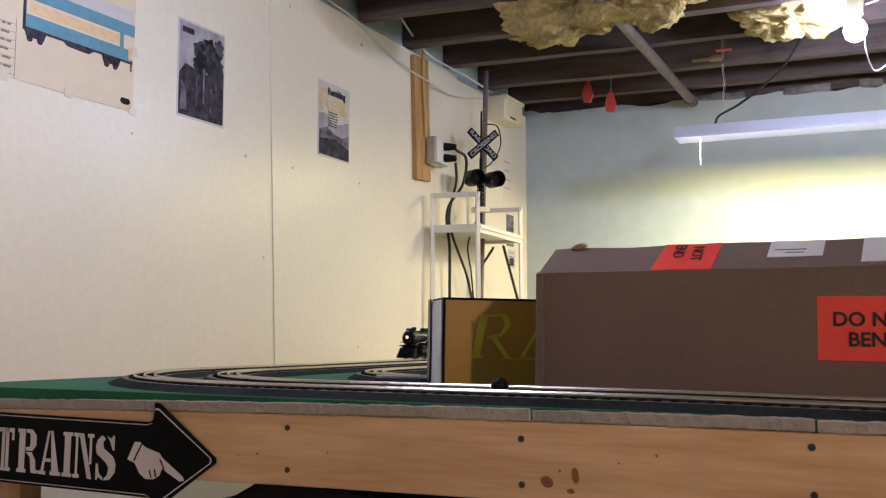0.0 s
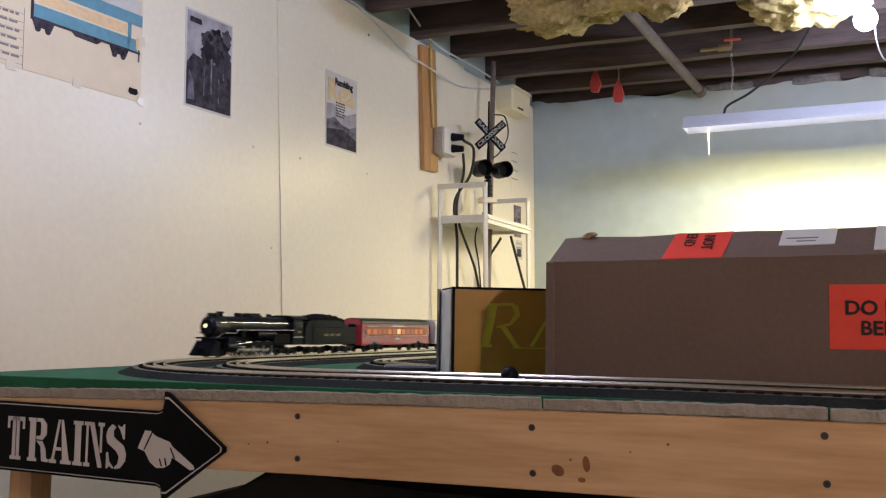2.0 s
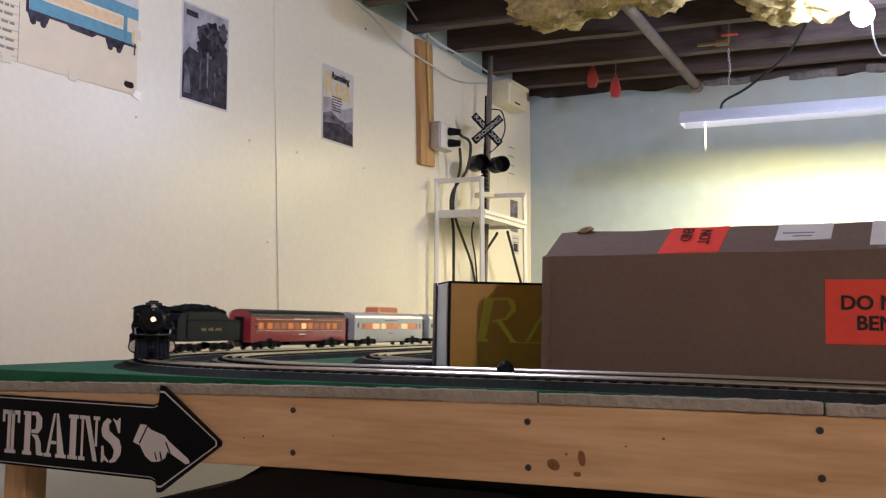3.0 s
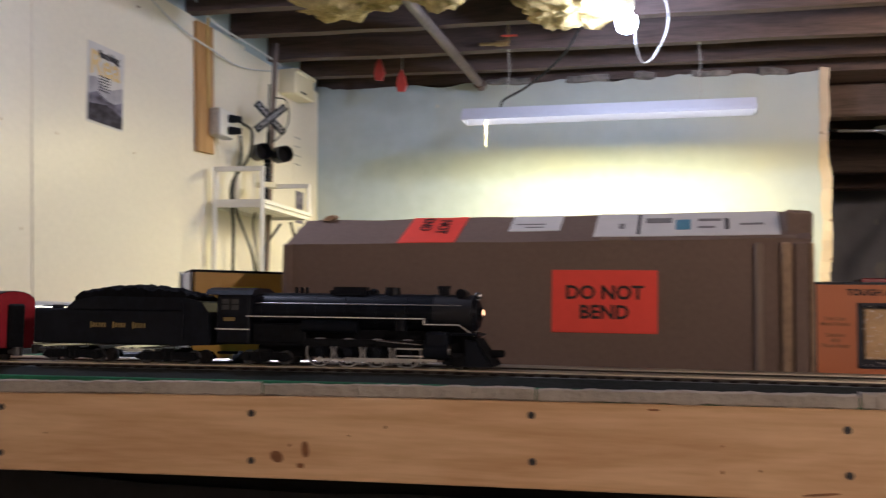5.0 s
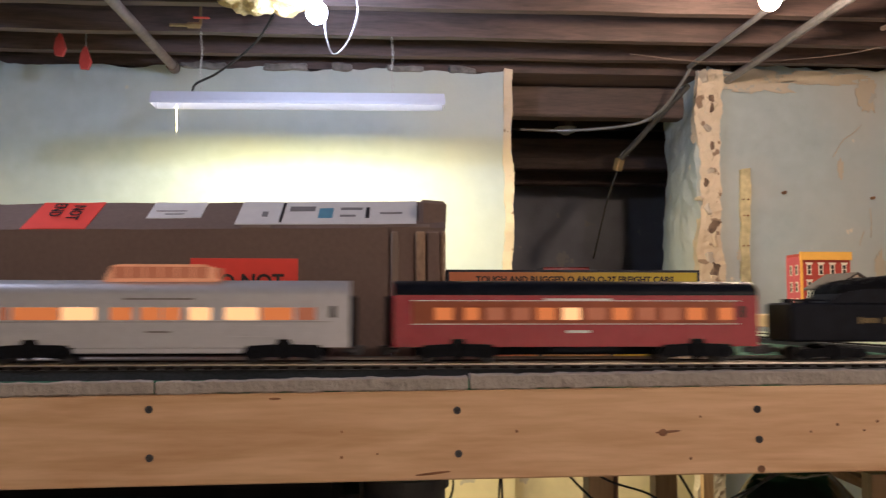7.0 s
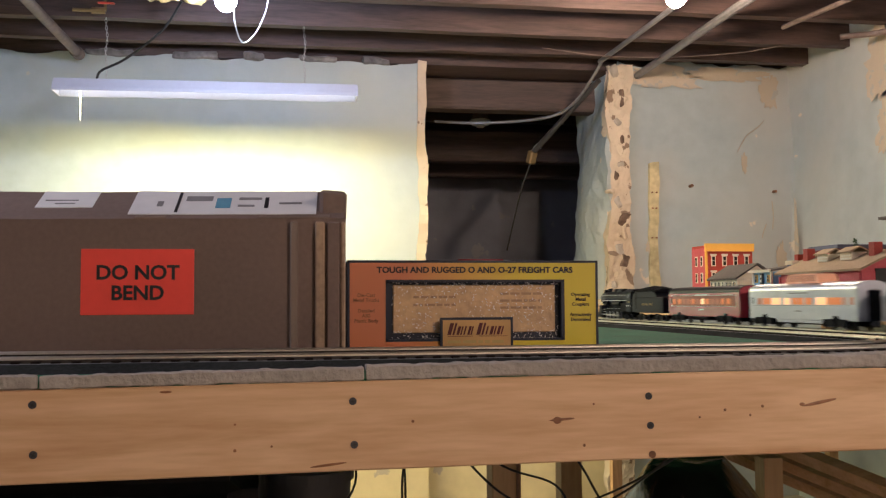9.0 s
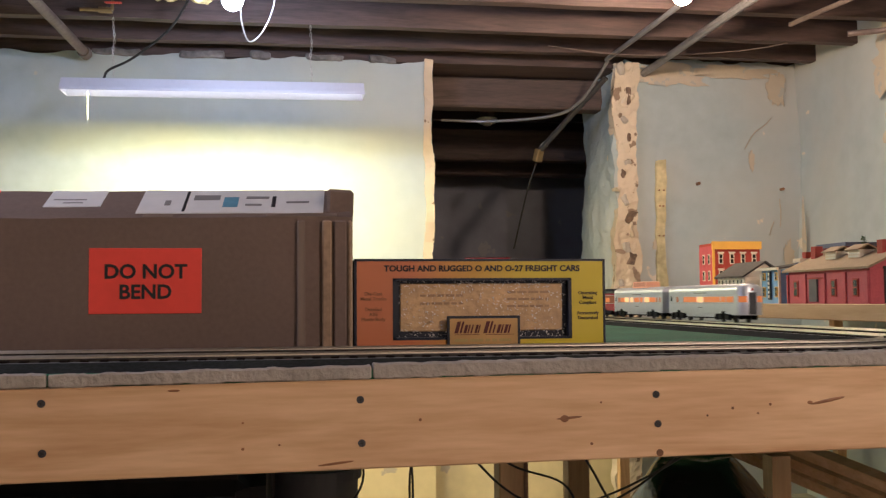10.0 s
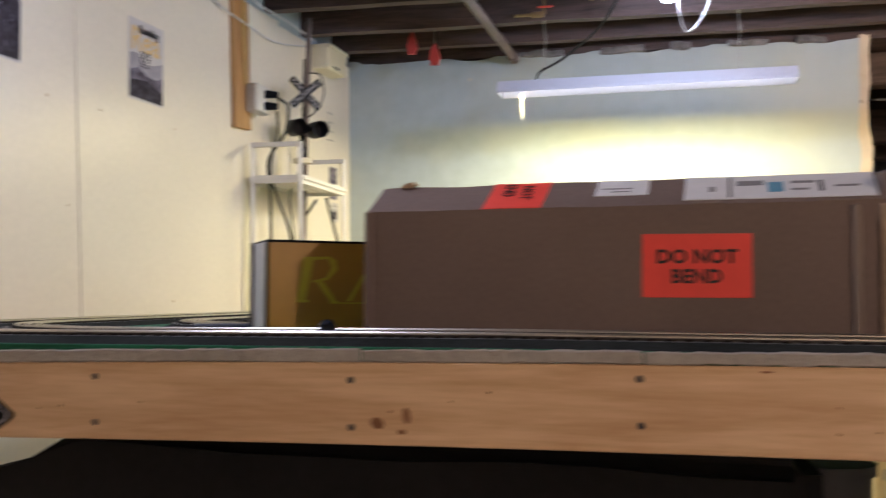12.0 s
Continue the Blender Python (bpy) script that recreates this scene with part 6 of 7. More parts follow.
for z in (0.076, 0.03):
    part("plug", tube_between((0.07, -0.069, z), (0.08, -0.115, z - 0.004), 0.017, 0.012, 10), M_BLACK_MATT, outlet, "black rubber plug")


def wall_cable(points, r, m, label):
    b = hose(points, r)
    b.transform(WALL)
    tagged(part("power_cable", b, m), label, "cable", group="wall cables")


BLK = "black power cable hanging down the wall"
wall_cable([(0.71, -0.115, 1.684), (0.78, -0.125, 1.66), (0.80, -0.10, 1.56), (0.76, -0.05, 1.45), (0.80, -0.04, 1.30), (0.82, -0.03, 1.1), (0.83, -0.03, 0.9)], 0.006, M_CABLE, BLK)
wall_cable([(0.715, -0.11, 1.634), (0.74, -0.10, 1.56), (0.78, -0.05, 1.45), (0.80, -0.05, 1.36), (0.95, -0.05, 1.18), (1.03, -0.04, 1.0), (1.04, -0.03, 0.88)], 0.0055, M_CABLE, BLK)
wall_cable([(1.02, -0.06, 1.45), (0.95, -0.05, 1.33), (0.98, -0.05, 1.22), (1.02, -0.04, 1.12), (1.06, -0.04, 0.9)], 0.0035, M_CABLE, BLK)
wall_cable([(1.10, -0.10, 1.33), (1.05, -0.05, 1.2), (1.08, -0.05, 1.0), (1.08, -0.04, 0.88)], 0.006, M_CABLE, BLK)
wall_cable([(1.16, -0.12, 1.34), (1.28, -0.11, 1.2), (1.42, -0.10, 1.03), (1.5, -0.1, 0.9)], 0.006, M_CABLE, BLK)
wall_cable([(-0.35, -0.010, 2.09), (0.10, -0.008, 2.06), (0.40, -0.008, 1.99), (0.62, -0.030, 1.955), (0.9, -0.01, 1.96), (1.22, -0.02, 2.02)], 0.0035, M_CABLE_W, "thin grey wire stapled along the wall top")
wall_cable([(0.35, -0.04, 2.16), (0.62, -0.03, 2.07), (0.95, -0.05, 2.05), (1.2, -0.05, 2.04)], 0.004, M_CABLE_W, "thin grey wire stapled along the wall top")

chime = on_wall("wall_box", "ivory plastic box high on the wall", "electric box", 1.27, 1.935)
part("housing", box(0, -0.085, 0, 0.21, 0, 0.105, 0.006), M_IVORY, chime)
part("slot", box(0.06, -0.087, 0.012, 0.12, -0.084, 0.020), M_PRINT, chime)
part("cover_lip", box(0.0, -0.092, 0.095, 0.215, 0.0, 0.112, 0.003), M_IVORY, chime)

# white metal plant stand
stand = thing("metal_stand", "white metal stand with a slatted shelf", "shelf", pose(-1.435, 3.905, 0))
SX, SY2 = 0.095, 0.245
for sy in (-1, 1):
    y = sy * SY2
    for sx in (-1, 1):
        b = tube_between((sx * SX + (0.035 if sx > 0 else 0.012), y, 0.0), (sx * SX, y, 1.505), 0.0105, seg=4)
        part("leg", b, M_WHITE_METAL, stand)
    part("top_bar", box(-SX - 0.008, y - 0.008, 1.490, SX + 0.008, y + 0.008, 1.508), M_WHITE_METAL, stand)
for k in range(5):
    x = -SX + 0.004 + k * 0.046
    part("shelf_slat", box(x - 0.019, -SY2, 1.366, x + 0.019, SY2, 1.376, 0.001), M_WHITE_METAL, stand)
for s in (-1, 1):
    part("shelf_rim", box(s * (SX + 0.006) - 0.004, -SY2, 1.350, s * (SX + 0.006) + 0.004, SY2, 1.384), M_WHITE_METAL, stand)
    part("shelf_rim", box(-SX, s * SY2 - 0.005, 1.352, SX, s * SY2 + 0.005, 1.382), M_WHITE_METAL, stand)

# railway crossing signal ornament
sig = thing("crossing_signal", "small black crossing signal with a crossbuck and two lamps", "signal", pose(-1.437, 3.93, -0.008, 0, 0, 46))
part("post", tube_between((0, 0, 1.385), (0, 0, 1.70), 0.009, 0.006, bm=tube_between((0, 0, 1.70), (0, 0, 1.90), 0.004)), M_BLACK_MATT, sig)
part("post_foot", tube_between((0, 0, 1.376), (0, 0, 1.39), 0.045, 0.04), M_BLACK_MATT, sig)
for ang, words in ((42, "CROSSING"), (-42, "RAILROAD")):
    m = Matrix.Translation((0, -0.022, 1.755)) @ Matrix.Rotation(radians(-ang), 4, "Y")
    b = box(-0.084, -0.003, -0.0155, 0.084, 0.003, 0.0155, 0.001)
    b.transform(m @ Matrix.Translation((0, 0.004 if ang < 0 else 0, 0)))
    arm = part("crossbuck_arm", b, M_BLACK_MATT, sig)
    b = letters(words, 0.030, 0.0004, 1.0, bold=0.0006)
    w = max(v.co.x for v in b.verts) - min(v.co.x for v in b.verts)
    b.transform(m @ Matrix.Translation((0, -0.0036 + (0.004 if ang < 0 else 0), 0)) @ Matrix.Diagonal((0.152 / w, 1, 0.8, 1)))
    part("lettering", b, mat("faded_sign_print", (0.36, 0.35, 0.36), 0.5, bump=0), arm)
part("lamp_bar", box(-0.055, -0.014, 1.603, 0.055, 0.002, 1.620), M_BLACK_MATT, sig)
for s in (-1, 1):
    b = tube_between((s * 0.046, 0.0, 1.610), (s * 0.046, -0.075, 1.606), 0.034, 0.034, 20, caps=False)
    tube_between((s * 0.046, 0.0, 1.610), (s * 0.046, 0.02, 1.611), 0.034, 0.02, 20, bm=b)
    lamp = part("lamp_hood", b, M_BLACK, sig, "black hooded lamp")
    part("lamp_lens", tube_between((s * 0.046, -0.012, 1.610), (s * 0.046, -0.018, 1.610), 0.031, seg=20), M_PRINT, lamp)
for k in range(5):
    part("collar", tube_between((0, 0, 1.50 + 0.018 * k), (0, 0, 1.512 + 0.018 * k), 0.019 - 0.001 * k), M_BLACK, sig)
part("foot_bolt_plate", box(-0.035, -0.03, 1.470, 0.03, 0.025, 1.492, 0.003), M_IVORY, sig)
part("loop_wire", hose([(0.03, 0.01, 1.85), (0.075, 0.0, 1.84), (0.085, -0.01, 1.76), (0.05, -0.01, 1.69), (0.02, 0.0, 1.66)], 0.003), M_CABLE, sig)
tagged(part("wall_conduit", tube_between((-1.485, 4.06, 0.9), (-1.47, 4.06, 2.10), 0.011), M_PIPE), "thin upright conduit by the wall", "pipe")

# ---- under the joists ----
def wool(c, size, seed):
    bm = bmesh.new()
    bmesh.ops.create_icosphere(bm, subdivisions=5, radius=1.0)
    for v in bm.verts:
        p = v.co.copy()
        n = noise.fractal(p * 1.6 + Vector((seed, 0, 0)), 0.8, 2.1, 5)
        r = noise.ridged_multi_fractal(p * 2.6 + Vector((0, seed, 0)), 0.9, 2.2, 4, 1.0, 2.0)
        v.co = p * (1 + 0.34 * n + 0.10 * (r - 1))
    bm.transform(Matrix.Translation(c) @ Matrix.Diagonal((*size, 1)))
    tagged(part("insulation_wad", bm, M_WOOL, smooth=True), "torn yellow glass wool hanging between joists", "insulation", group="insulation wads")


wool((-0.88, 3.30, 2.075), (0.22, 0.16, 0.115), 1.0)
wool((-0.60, 3.34, 2.09), (0.14, 0.14, 0.10), 4.0)
wool((-1.08, 3.64, 2.12), (0.12, 0.06, 0.06), 7.0)
wool((-0.165, 3.66, 2.10), (0.19, 0.12, 0.115), 11.0)
wool((-0.42, 3.35, 2.14), (0.14, 0.12, 0.07), 15.0)
tagged(part("waste_pipe", tube_between((-0.735, 2.95, 2.040), (-0.695, 4.66, 2.042), 0.020, bm=tube_between((-0.696, 4.63, 2.042), (-0.695, 4.69, 2.042), 0.027)), M_PIPE), "dull brown pipe slung under the joists", "pipe")
for x, y, z0, z1 in ((-1.112, 4.40, 2.015, 2.10), (-1.012, 4.42, 1.965, 2.05)):
    th = thing("red_hanger", "faded red plastic hanger on a joist", "hanger", pose(x, y, z0), group="red hangers")
    b = slab([(-0.020, 0.0), (0.012, -0.004), (0.022, 0.03), (0.014, 0.07), (0.0, 0.10), (-0.018, 0.07), (-0.024, 0.03)], 0.022)
    rough_up(b, 0.004, 30)
    part("body", b, M_REDTAG, th)
    part("hook", tube_between((0, 0.01, 0.09), (0, 0.01, 0.27), 0.003, seg=8), M_GALV, th)
valve = thing("gas_valve", "brass pipe valve with a red lever", "valve", pose(-0.50, 4.13, 2.075))
part("pipe_run", tube_between((-0.10, 0, 0), (0.02, 0, 0), 0.007), M_BRASS, valve)
part("valve_body", tube_between((-0.03, 0, 0), (0.02, 0, 0), 0.013, seg=8), M_BRASS, valve)
part("riser", tube_between((0.02, 0, 0), (0.02, 0, 0.15), 0.006), M_BRASS, valve)
part("lever", box(-0.005, -0.03, 0.020, 0.060, -0.016, 0.027, 0.003), M_REDVALVE, valve, "red lever")
for pts, r, m, lab in (
    ([(1.625, 4.50, 2.04), (1.64, 3.73, 2.04), (1.66, 2.4, 2.045)], 0.011, M_CONDUIT, "grey steel conduit under the joists"),
    ([(1.876, 4.70, 2.03), (1.885, 3.6, 2.045), (1.90, 1.8, 2.05)], 0.017, M_CONDUIT, "grey steel conduit under the joists"),
    ([(2.20, 3.9, 2.05), (2.30, 3.2, 2.05), (2.34, 2.4, 2.05)], 0.010, M_PIPE, "thin pipe under the joists"),
    ([(2.45, 3.9, 2.02), (2.60, 3.75, 2.02), (2.64, 3.2, 2.03)], 0.012, M_PIPE, "thin pipe under the joists"),
    ([(1.66, 4.62, 1.985), (1.56, 4.78, 1.86), (1.42, 5.0, 1.68)], 0.014, M_GREY_METAL, "brown conduit running into the dark opening"),
    ([(1.625, 4.48, 2.03), (1.60, 4.55, 1.97), (1.55, 4.68, 1.88), (1.45, 4.80, 1.835), (1.2, 5.0, 1.84), (0.95, 5.1, 1.86)], 0.0075, M_CONDUIT, "slack grey cable at the opening"),
    ([(1.30, 4.3, 2.04), (1.6, 4.36, 2.03), (1.9, 4.36, 2.035), (2.2, 4.3, 2.05), (2.35, 4.2, 2.06)], 0.0028, M_PIPE, "thin slack wire under the joists"),
):
    tagged(part("conduit" if "cable" not in lab and "wire" not in lab else "ceiling_cable", hose(pts, r), m), lab, "pipe" if "cable" not in lab and "wire" not in lab else "cable")
pl = thing("hanging_plug", "yellow plug hanging from a conduit end", "plug", pose(1.425, 4.992, 1.672, 20, 0, 30))
part("plug_body", box(-0.022, -0.018, -0.035, 0.022, 0.018, 0.03, 0.006), M_BRASS, pl)
part("hook", hose([(0, 0, 0.02), (0.0, 0.0, 0.05), (0.01, -0.02, 0.075), (0.02, -0.03, 0.05)], 0.003), M_GALV, pl)
part("plug_cord", hose([(0, 0, -0.04), (-0.01, 0.01, -0.2), (0.0, 0.02, -0.5)], 0.004), M_CABLE, pl)
det = thing("smoke_detector", "white round ceiling detector", "detector", pose(1.327, 5.825, 1.985))
part("disc", tube_between((0, 0, 0.0), (0, 0, 0.028), 0.05, 0.062, 20), M_MODEL_WHITE, det)
part("mount", tube_between((0, 0, 0.028), (0, 0, 0.10), 0.045, 0.045, 16), M_FAR_TIMBER, det)
part("cap", tube_between((0, 0, -0.014), (0, 0, 0.0), 0.022, 0.03, 16), M_MODEL_WHITE, det)
tagged(part("far_shelf", box(0.75, 5.9, 0.0, 0.8, 6.3, 1.0, bm=box(1.85, 5.9, 0.0, 1.9, 6.3, 1.0, bm=box(0.75, 5.9, 1.00, 1.9, 6.3, 1.04))), M_JOIST), "dark cluttered shelf in the room beyond", "shelf")
for i, (x, z, w, h, m) in enumerate(((1.35, 1.04, 0.28, 0.16, M_MAROON), (1.05, 1.04, 0.16, 0.09, M_WHITE_LABEL), (1.65, 1.04, 0.24, 0.12, M_BLACK_MATT), (0.86, 1.04, 0.14, 0.07, M_MAROON))):
    tagged(part("stored_box", box(x - w / 2, 5.95, z, x + w / 2, 6.2, z + h, 0.005), m), "dim storage box on the far shelf", "box", group="far stored boxes")
tagged(part("far_pipe", tube_between((0.8, 6.6, 1.80), (2.6, 6.6, 1.82), 0.03, bm=tube_between((1.05, 6.6, 1.2), (1.05, 6.6, 1.8), 0.035)), M_PIPE), "dark drain pipe in the room beyond", "pipe")

# ---- model town on the next table ----
TZ = 0.930
town = thing("town_table", "plain wooden side table with a model town", "table")
part("table_top", box(1.50, 2.05, TZ - 0.004, 2.62, 4.30, TZ, 0.001), M_PINE, town)
part("edge_board", box(1.485, 2.05, TZ - 0.038, 1.4995, 4.30, TZ + 0.001, 0.002), grain_mat("tan_edge_board", (0.62, 0.42, 0.22), (0.50, 0.31, 0.15), "Y", 0.6), town)
part("edge_board", box(1.485, 2.036, TZ - 0.038, 2.62, 2.0495, TZ + 0.001, 0.002), M_PINE, town)
for x, y in ((1.57, 2.12), (2.54, 2.12), (1.57, 4.2), (2.54, 4.2)):
    part("leg", box(x - 0.02, y - 0.02, 0, x + 0.02, y + 0.02, TZ - 0.004), M_PINE_Z, town)


def house_block(name, label, x0, y0, x1, y1, h, m):
    th = thing(name, label, "model building", pose(x0, y0, TZ))
    part("wall", box(0, 0, 0, x1 - x0, y1 - y0, h, 0.001), m, th)
    return th, x1 - x0, y1 - y0


def west_win(th, y, z, w, h, m=M_MODEL_WHITE, glass=M_MODEL_DARKWIN, cap=0.0):
    """A framed window on the face towards -x."""
    f = part("window", box(-0.003, y, z, 0.001, y + w, z + h), m, th)
    part("pane", box(-0.0036, y + w * 0.18, z + h * 0.08, -0.0008, y + w * 0.82, z + h * 0.9), glass, f)
    part("glazing_bar", box(-0.0042, y + w * 0.16, z + h * 0.48, -0.001, y + w * 0.84, z + h * 0.53), m, f)
    if cap:
        part("window_cap", box(-0.006, y - w * 0.2, z + h, 0.001, y + w * 1.2, z + h + cap), m, f)


def south_win(th, x, z, w, h, m=M_MODEL_WHITE, glass=M_MODEL_DARKWIN, cap=0.0):
    """A framed window on the face towards -y."""
    f = part("window", box(x, -0.003, z, x + w, 0.001, z + h), m, th)
    part("pane", box(x + w * 0.18, -0.0036, z + h * 0.08, x + w * 0.82, -0.0008, z + h * 0.9), glass, f)
    part("glazing_bar", box(x + w * 0.16, -0.0042, z + h * 0.48, x + w * 0.84, -0.001, z + h * 0.53), m, f)
    if cap:
        part("window_cap", box(x - w * 0.2, -0.006, z + h, x + w * 1.2, 0.001, z + h + cap), m, f)


def gable_roof(th, w, d, h, rise, m, over=0.008, along="y"):
    if along == "y":
        b = slab([(-over, h), (w / 2, h + rise), (w + over, h), (w + over, h + 0.006), (w / 2, h + rise + 0.006), (-over, h + 0.006)], d + 2 * over, None, "XZ", -over)
    else:
        b = slab([(-over, h), (d / 2, h + rise), (d + over, h), (d + over, h + 0.006), (d / 2, h + rise + 0.006), (-over, h + 0.006)], w + 2 * over, None, "YZ", -over)
    return part("roof", b, m, th)


th, w, d = house_block("brick_hotel", "red brick model building with a yellow cornice", 1.84, 3.88, 2.035, 4.01, 0.232, M_BRICK_RED)
# this face is painted pinker for the light falling on it
part("side_wall", box(-0.001, 0.0, 0, 0.0008, d, 0.222), M_BRICK_PINK, th)
part("cornice", box(-0.004, -0.008, 0.208, w + 0.004, 0.004, 0.239), M_MODEL_YELLOW, th)
part("corner_trim", box(-0.003, -0.003, 0, 0.006, 0.003, 0.222), M_MODEL_YELLOW, th)
for z in (0.150, 0.085, 0.022):
    for k in range(4):
        south_win(th, 0.022 + k * 0.046, z, 0.018, 0.042, cap=0.006)
    for y in (0.025, 0.075):
        west_win(th, y, z, 0.020, 0.040)
th, w, d = house_block("white_farmhouse", "white clapboard model house with dark roofs and a porch", 1.57, 3.06, 1.70, 3.25, 0.078, M_MODEL_WHITE)
gable_roof(th, w, d, 0.078, 0.045, M_MODEL_ROOF)
part("gable_wall", slab([(0.0, 0.078), (w, 0.078), (w / 2, 0.122)], d - 0.004, None, "XZ", 0.002), M_MODEL_WHITE, th)
part("porch_roof", slab([(-0.042, 0.040), (0.0, 0.050), (0.0, 0.054), (-0.042, 0.044)], d, None, "XZ", 0.0), M_MODEL_ROOF, th)
part("porch_floor", box(-0.042, 0, 0.0, 0, d, 0.014), M_MODEL_WHITE, th)
for k in range(7):
    part("porch_post", box(-0.041, 0.004 + k * (d - 0.01) / 6, 0.014, -0.038, 0.008 + k * (d - 0.01) / 6, 0.041), M_MODEL_WHITE, th)
    west_win(th, 0.008 + k * 0.0262, 0.055, 0.014, 0.019)
part("porch_rail", box(-0.041, 0, 0.022, -0.0385, d, 0.026), M_MODEL_WHITE, th)
th, w, d = house_block("blue_shop", "sky blue model shop with a tall hanging sign", 1.545, 2.80, 1.685, 2.905, 0.105, M_MODEL_BLUE)
part("roof", slab([(-0.008, 0.105), (w, 0.128), (w, 0.134), (-0.008, 0.110)], d + 0.012, None, "XZ", -0.006), M_MODEL_ROOF, th)
part("eave_board", box(-0.012, -0.008, 0.103, -0.006, d + 0.008, 0.111), M_MODEL_WHITE, th)
s = part("hanging_sign", box(-0.006, 0.043, 0.012, -0.001, 0.057, 0.100), M_NAVY, th, "narrow dark blue sign")
for k in range(6):
    part("sign_mark", box(-0.0068, 0.047, 0.018 + k * 0.0138, -0.0058, 0.053, 0.026 + k * 0.0138), M_MODEL_WHITE, s)
for y in (0.008, 0.078):
    for z in (0.020, 0.072):
        west_win(th, y, z, 0.014, 0.024 if z > 0.05 else 0.032, M_MODEL_YELLOW)
for y in (-0.002, d - 0.004):
    part("corner_board", box(-0.003, y, 0, 0.003, y + 0.006, 0.104), M_MODEL_WHITE, th)
th.scale.z = 0.9
th, w, d = house_block("dark_blue_store", "dark blue model store with pale trim", 1.59, 2.765, 1.795, 2.797, 0.135, M_MODEL_NAVY)
part("cornice", box(-0.006, -0.006, 0.128, w + 0.004, d, 0.140), M_MODEL_CREAM, th)
part("corner_board", box(-0.004, -0.004, 0, 0.004, 0.003, 0.128), M_MODEL_WHITE, th)
part("bay_window", box(0.03, -0.018, 0.062, 0.15, 0.0, 0.100), M_MODEL_CREAM, th)
for x in (0.04, 0.08, 0.115):
    south_win(th, x, 0.015, 0.026, 0.042, M_MODEL_CREAM)
west_win(th, 0.004, 0.02, 0.024, 0.05, M_MODEL_CREAM)
west_win(th, 0.004, 0.08, 0.024, 0.035, M_MODEL_CREAM)
part("roof_box", box(0.05, 0.02, 0.140, 0.15, d, 0.152), M_MODEL_CREAM, th)
part("chimney", box(0.02, 0.010, 0.135, 0.045, 0.028, 0.160), M_BRICK_RED, th)
th.scale.z = 0.88
th, w, d = house_block("freight_house", "red brick model freight house with a tan roof", 1.545, 2.376, 1.745, 2.75, 0.092, M_BRICK_PINK)
gable_roof(th, w, d, 0.092, 0.055, M_MODEL_TAN, 0.012)
part("gable_wall", slab([(0.0, 0.092), (w, 0.092), (w / 2, 0.146)], d - 0.004, None, "XZ", 0.002), M_BRICK_PINK, th)
# flat dark panel stands in for the shade inside the doorway
part("end_opening", box(0.035, -0.002, 0.002, 0.165, 0.004, 0.098), M_MODEL_DARKWIN, th, "dark panel painting the shade in the open doorway")
for k in range(5):
    part("pilaster", box(-0.004, 0.004 + k * 0.092, 0, 0.001, 0.010 + k * 0.092, 0.086), M_BRICK_PINK, th)
for y in (0.045, 0.140, 0.322):
    west_win(th, y, 0.020, 0.022, 0.048, M_BRICK_RED, M_MODEL_DARKWIN)
part("sliding_door", box(-0.005, 0.225, 0.006, -0.0005, 0.262, 0.070), M_GREY_CAN, th, "grey sliding door")
part("door_rail", box(-0.006, 0.195, 0.070, -0.001, 0.268, 0.075), M_BRICK_RED, th)
for y in (0.11, 0.215):
    v = part("roof_vent", box(0.045, y, 0.115, 0.085, y + 0.05, 0.148), M_MODEL_CREAM, th, "louvred roof vent")
    part("vent_roof", slab([(0.036, 0.146), (0.065, 0.160), (0.094, 0.146), (0.094, 0.149), (0.065, 0.164), (0.036, 0.149)], 0.06, None, "XZ", y - 0.005), M_MODEL_TAN, v)
    for k in range(3):
        part("louvre", box(0.0425, y + 0.004, 0.120 + k * 0.008, 0.0455, y + 0.046, 0.124 + k * 0.008), M_MODEL_WHITE, v)
for y in (0.34, 0.04):
    part("chimney", box(0.06, y, 0.11, 0.082, y + 0.022, 0.170), M_BRICK_RED, th)
th.scale.z = 0.90
th, w, d = house_block("maroon_store", "maroon model storefront with pink window trim", 1.88, 3.02, 2.13, 3.18, 0.180, mat("model_maroon", (0.14, 0.035, 0.045), 0.6, spread=0.1))
for k in range(4):
    west_win(th, 0.012 + k * 0.038, 0.125, 0.024, 0.036, M_BRICK_PINK)
    south_win(th, 0.02 + k * 0.055, 0.130, 0.030, 0.036, M_BRICK_PINK)
part("cornice", box(-0.006, -0.006, 0.172, w, d, 0.184), M_MODEL_NAVY, th)
th, w, d = house_block("tan_tower", "tall tan model building with an overhanging roof", 1.93, 2.72, 2.05, 2.84, 0.245, M_MODEL_YELLOW)
part("roof", box(-0.02, -0.02, 0.245, w + 0.02, d + 0.02, 0.253), M_MODEL_ROOF, th)
west_win(th, 0.04, 0.16, 0.03, 0.05)
tree = thing("model_tree", "small dark green model conifer", "model tree", pose(1.80, 2.80, TZ))
part("trunk", tube_between((0, 0, 0), (0, 0, 0.16), 0.004, 0.001, 8), M_KNOT, tree)
bm = bmesh.new()
rnd = random.Random(17)
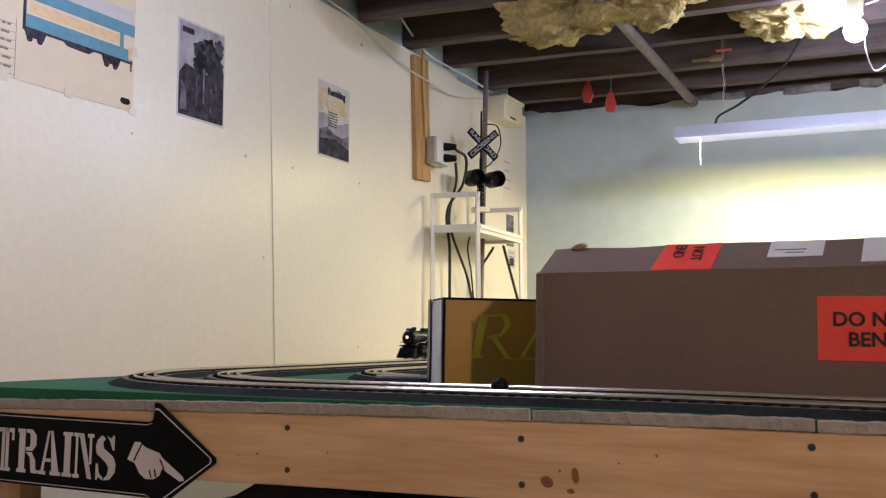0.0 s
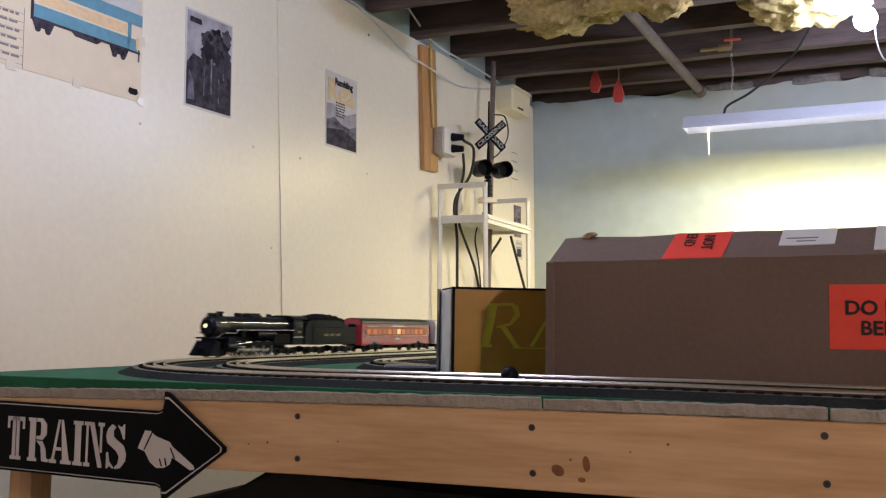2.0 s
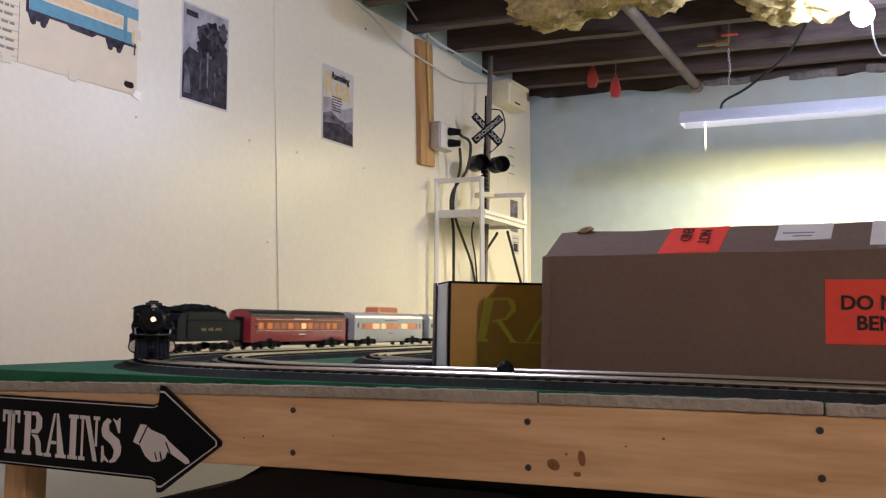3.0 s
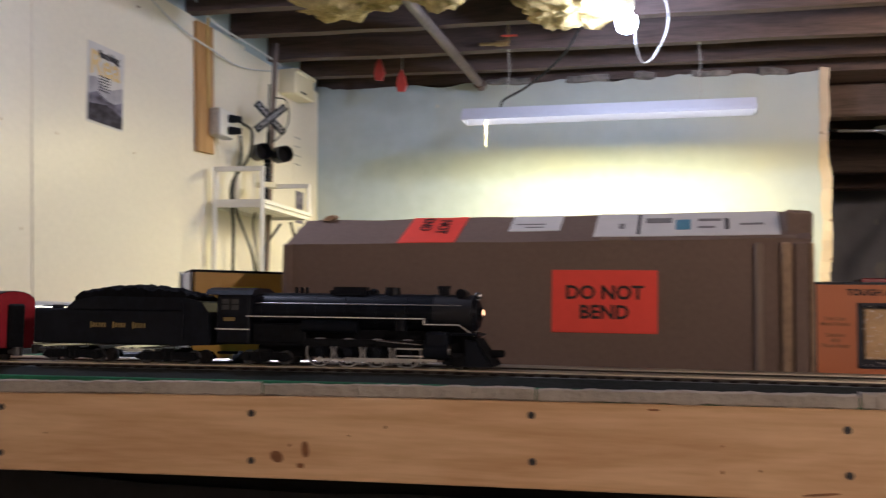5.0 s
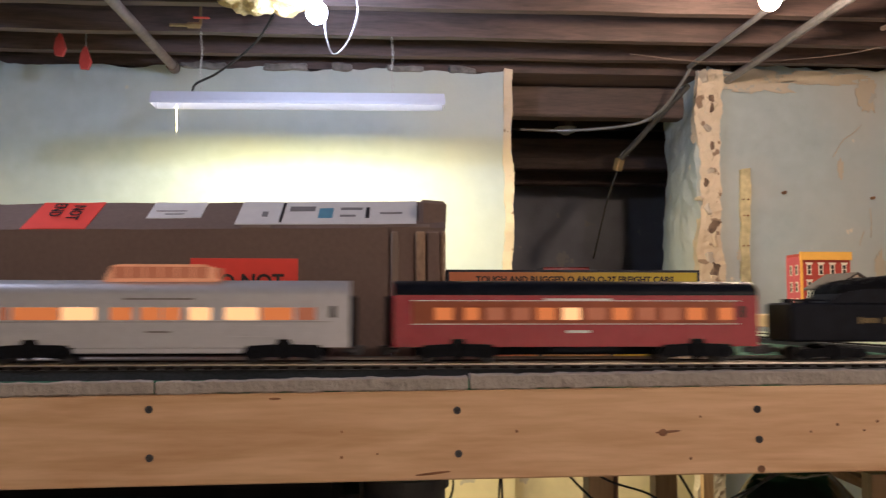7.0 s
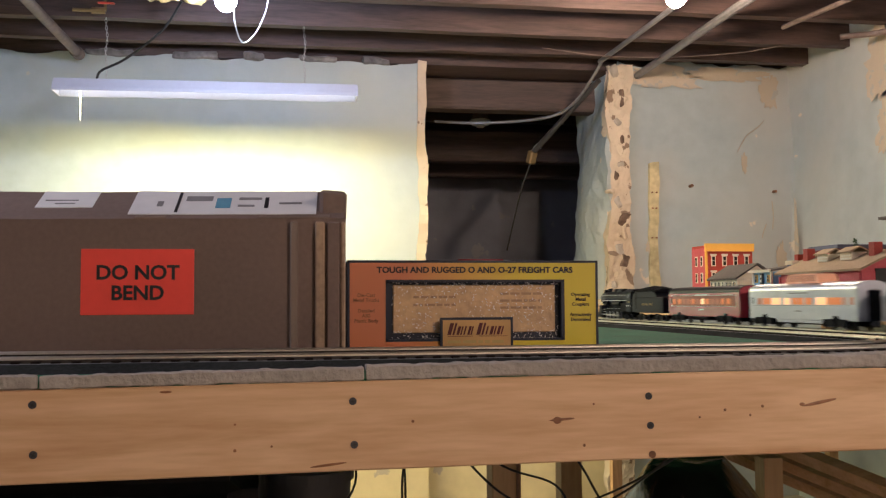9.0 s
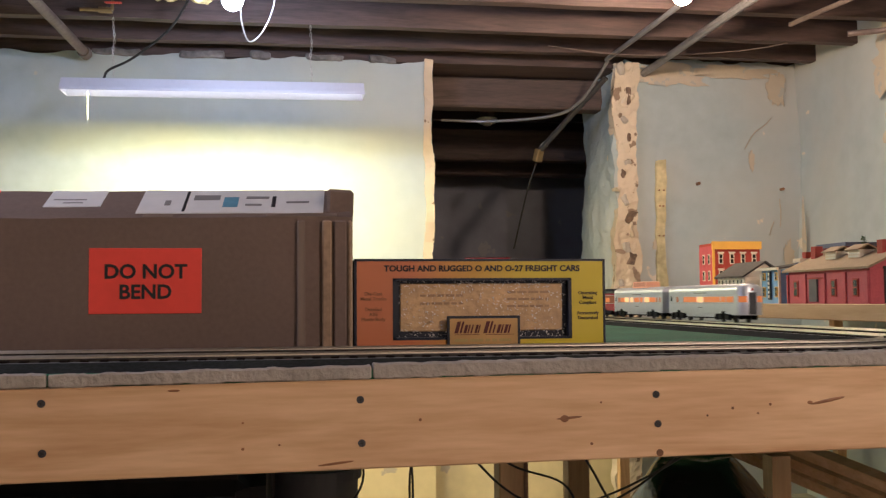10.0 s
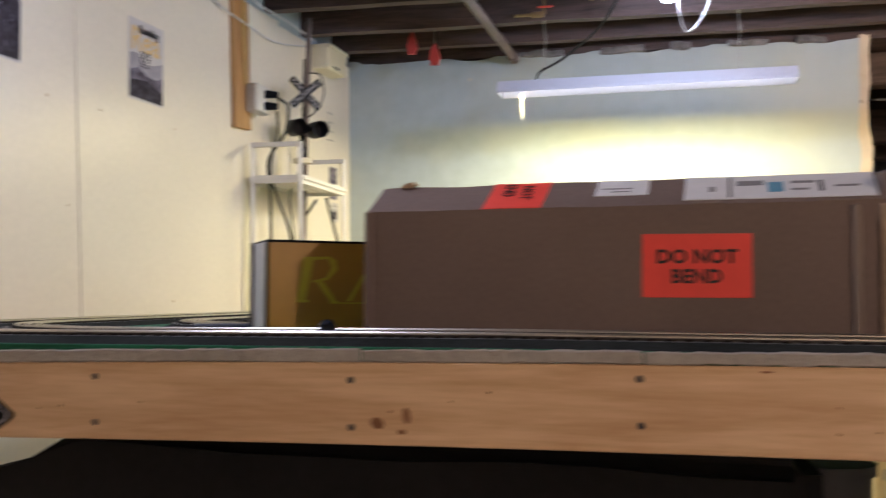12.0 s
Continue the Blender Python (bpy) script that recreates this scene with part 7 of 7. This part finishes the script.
for k in range(420):
    z = rnd.uniform(0.03, 0.185)
    r = 0.042 * (1 - (z - 0.03) / 0.165) * rnd.uniform(0.4, 1.0)
    a = rnd.uniform(0, 6.283)
    c = Vector((r * math.cos(a), r * math.sin(a), z))
    t1, t2 = Vector((rnd.uniform(-1, 1), rnd.uniform(-1, 1), rnd.uniform(-0.6, 0.2))) * 0.008, Vector((rnd.uniform(-1, 1), rnd.uniform(-1, 1), 0)) * 0.006
    bm.faces.new([bm.verts.new(p) for p in (c - t1, c + t2, c + t1)])
part("crown", bm, M_MODEL_GREEN, tree)

# ---- under the table ----
tub = thing("covered_tub", "long storage tub under a black cloth", "storage tub", pose(-0.40, 1.72, 0))
b = box(-0.62, -0.25, 0, 0.60, 0.25, 0.755, 0.03, seg=3)
bmesh.ops.subdivide_edges(b, edges=b.edges[:], cuts=9, use_grid_fill=True)
rough_up(b, 0.012, 4)
rough_up(b, 0.006, 14)
for v in b.verts:
    v.co.z = min(v.co.z, 0.756 - max(0.0, 0.04 + 0.24 * (-0.37 - v.co.x)) * (v.co.x < -0.37))
part("cloth", b, M_BLACK_CLOTH, tub)
can = thing("grey_bin", "grey round plastic bin under the table", "bin", pose(0.265, 1.95, 0))
part("bin_wall", tube_between((0, 0, 0), (0, 0, 0.66), 0.060, 0.072, 28), M_GREY_CAN, can, smooth=True)
part("bin_rim", tube_between((0, 0, 0.655), (0, 0, 0.672), 0.078, seg=28), M_GREY_CAN, can)
bagb = thing("black_bag", "shiny black plastic bag on a stool", "bag", pose(0.835, 1.70, 0))
b = ball((0, 0, 0.42), 0.5, s=(0.30, 0.36, 0.62), u=40, v=28)
rough_up(b, 0.03, 8)
for v in b.verts:
    v.co.z = min(v.co.z, 0.708 + 0.006 * noise.noise(v.co * 25))
    v.co.z = max(v.co.z, 0.0)
part("bag", b, M_BIN, bagb, smooth=True)
rack = thing("wooden_rack", "pale wooden rack rails under the table", "rack", pose(1.12, 1.62, 0))
for k in range(3):
    part("rail", hose([(-0.12, 0.20 + 0.07 * k, 0.720 - 0.02 * k), (0.22, -0.22 + 0.07 * k, 0.560 - 0.02 * k)], 0.014, 1, 4, None, False), M_PINE, rack)
for x, y in ((-0.11, 0.19), (0.15, -0.1), (0.15, 0.2)):
    part("post", box(x - 0.016, y - 0.016, 0, x + 0.016, y + 0.016, 0.72 - (0.17 if y < 0 else 0.03 if x < 0 else 0.2)), M_PINE_Z, rack)
WIRE = "thin dark wire hanging under the table"
for pts in (
    [(0.30, 1.7, 0.80), (0.33, 1.7, 0.70), (0.29, 1.7, 0.64), (0.24, 1.75, 0.62)],
    [(0.39, 1.7, 0.80), (0.40, 1.7, 0.66), (0.385, 1.7, 0.5)],
    [(0.42, 1.7, 0.80), (0.395, 1.7, 0.68), (0.42, 1.7, 0.5)],
    [(0.44, 1.6, 0.80), (0.47, 1.6, 0.735), (0.55, 1.62, 0.67), (0.66, 1.65, 0.665), (0.78, 1.6, 0.74), (0.80, 1.6, 0.80)],
    [(0.43, 1.6, 0.79), (0.52, 1.6, 0.725), (0.60, 1.6, 0.69), (0.62, 1.6, 0.6)],
    [(0.58, 1.6, 0.80), (0.63, 1.6, 0.72), (0.67, 1.6, 0.66), (0.75, 1.6, 0.62)],
    [(0.50, 1.55, 0.64), (0.63, 1.55, 0.675), (0.73, 1.55, 0.735), (0.76, 1.55, 0.80)],
):
    tagged(part("layout_wire", hose(pts, 0.0017, 8, 6), M_CABLE), WIRE, "cable", group="layout wires")


motions()
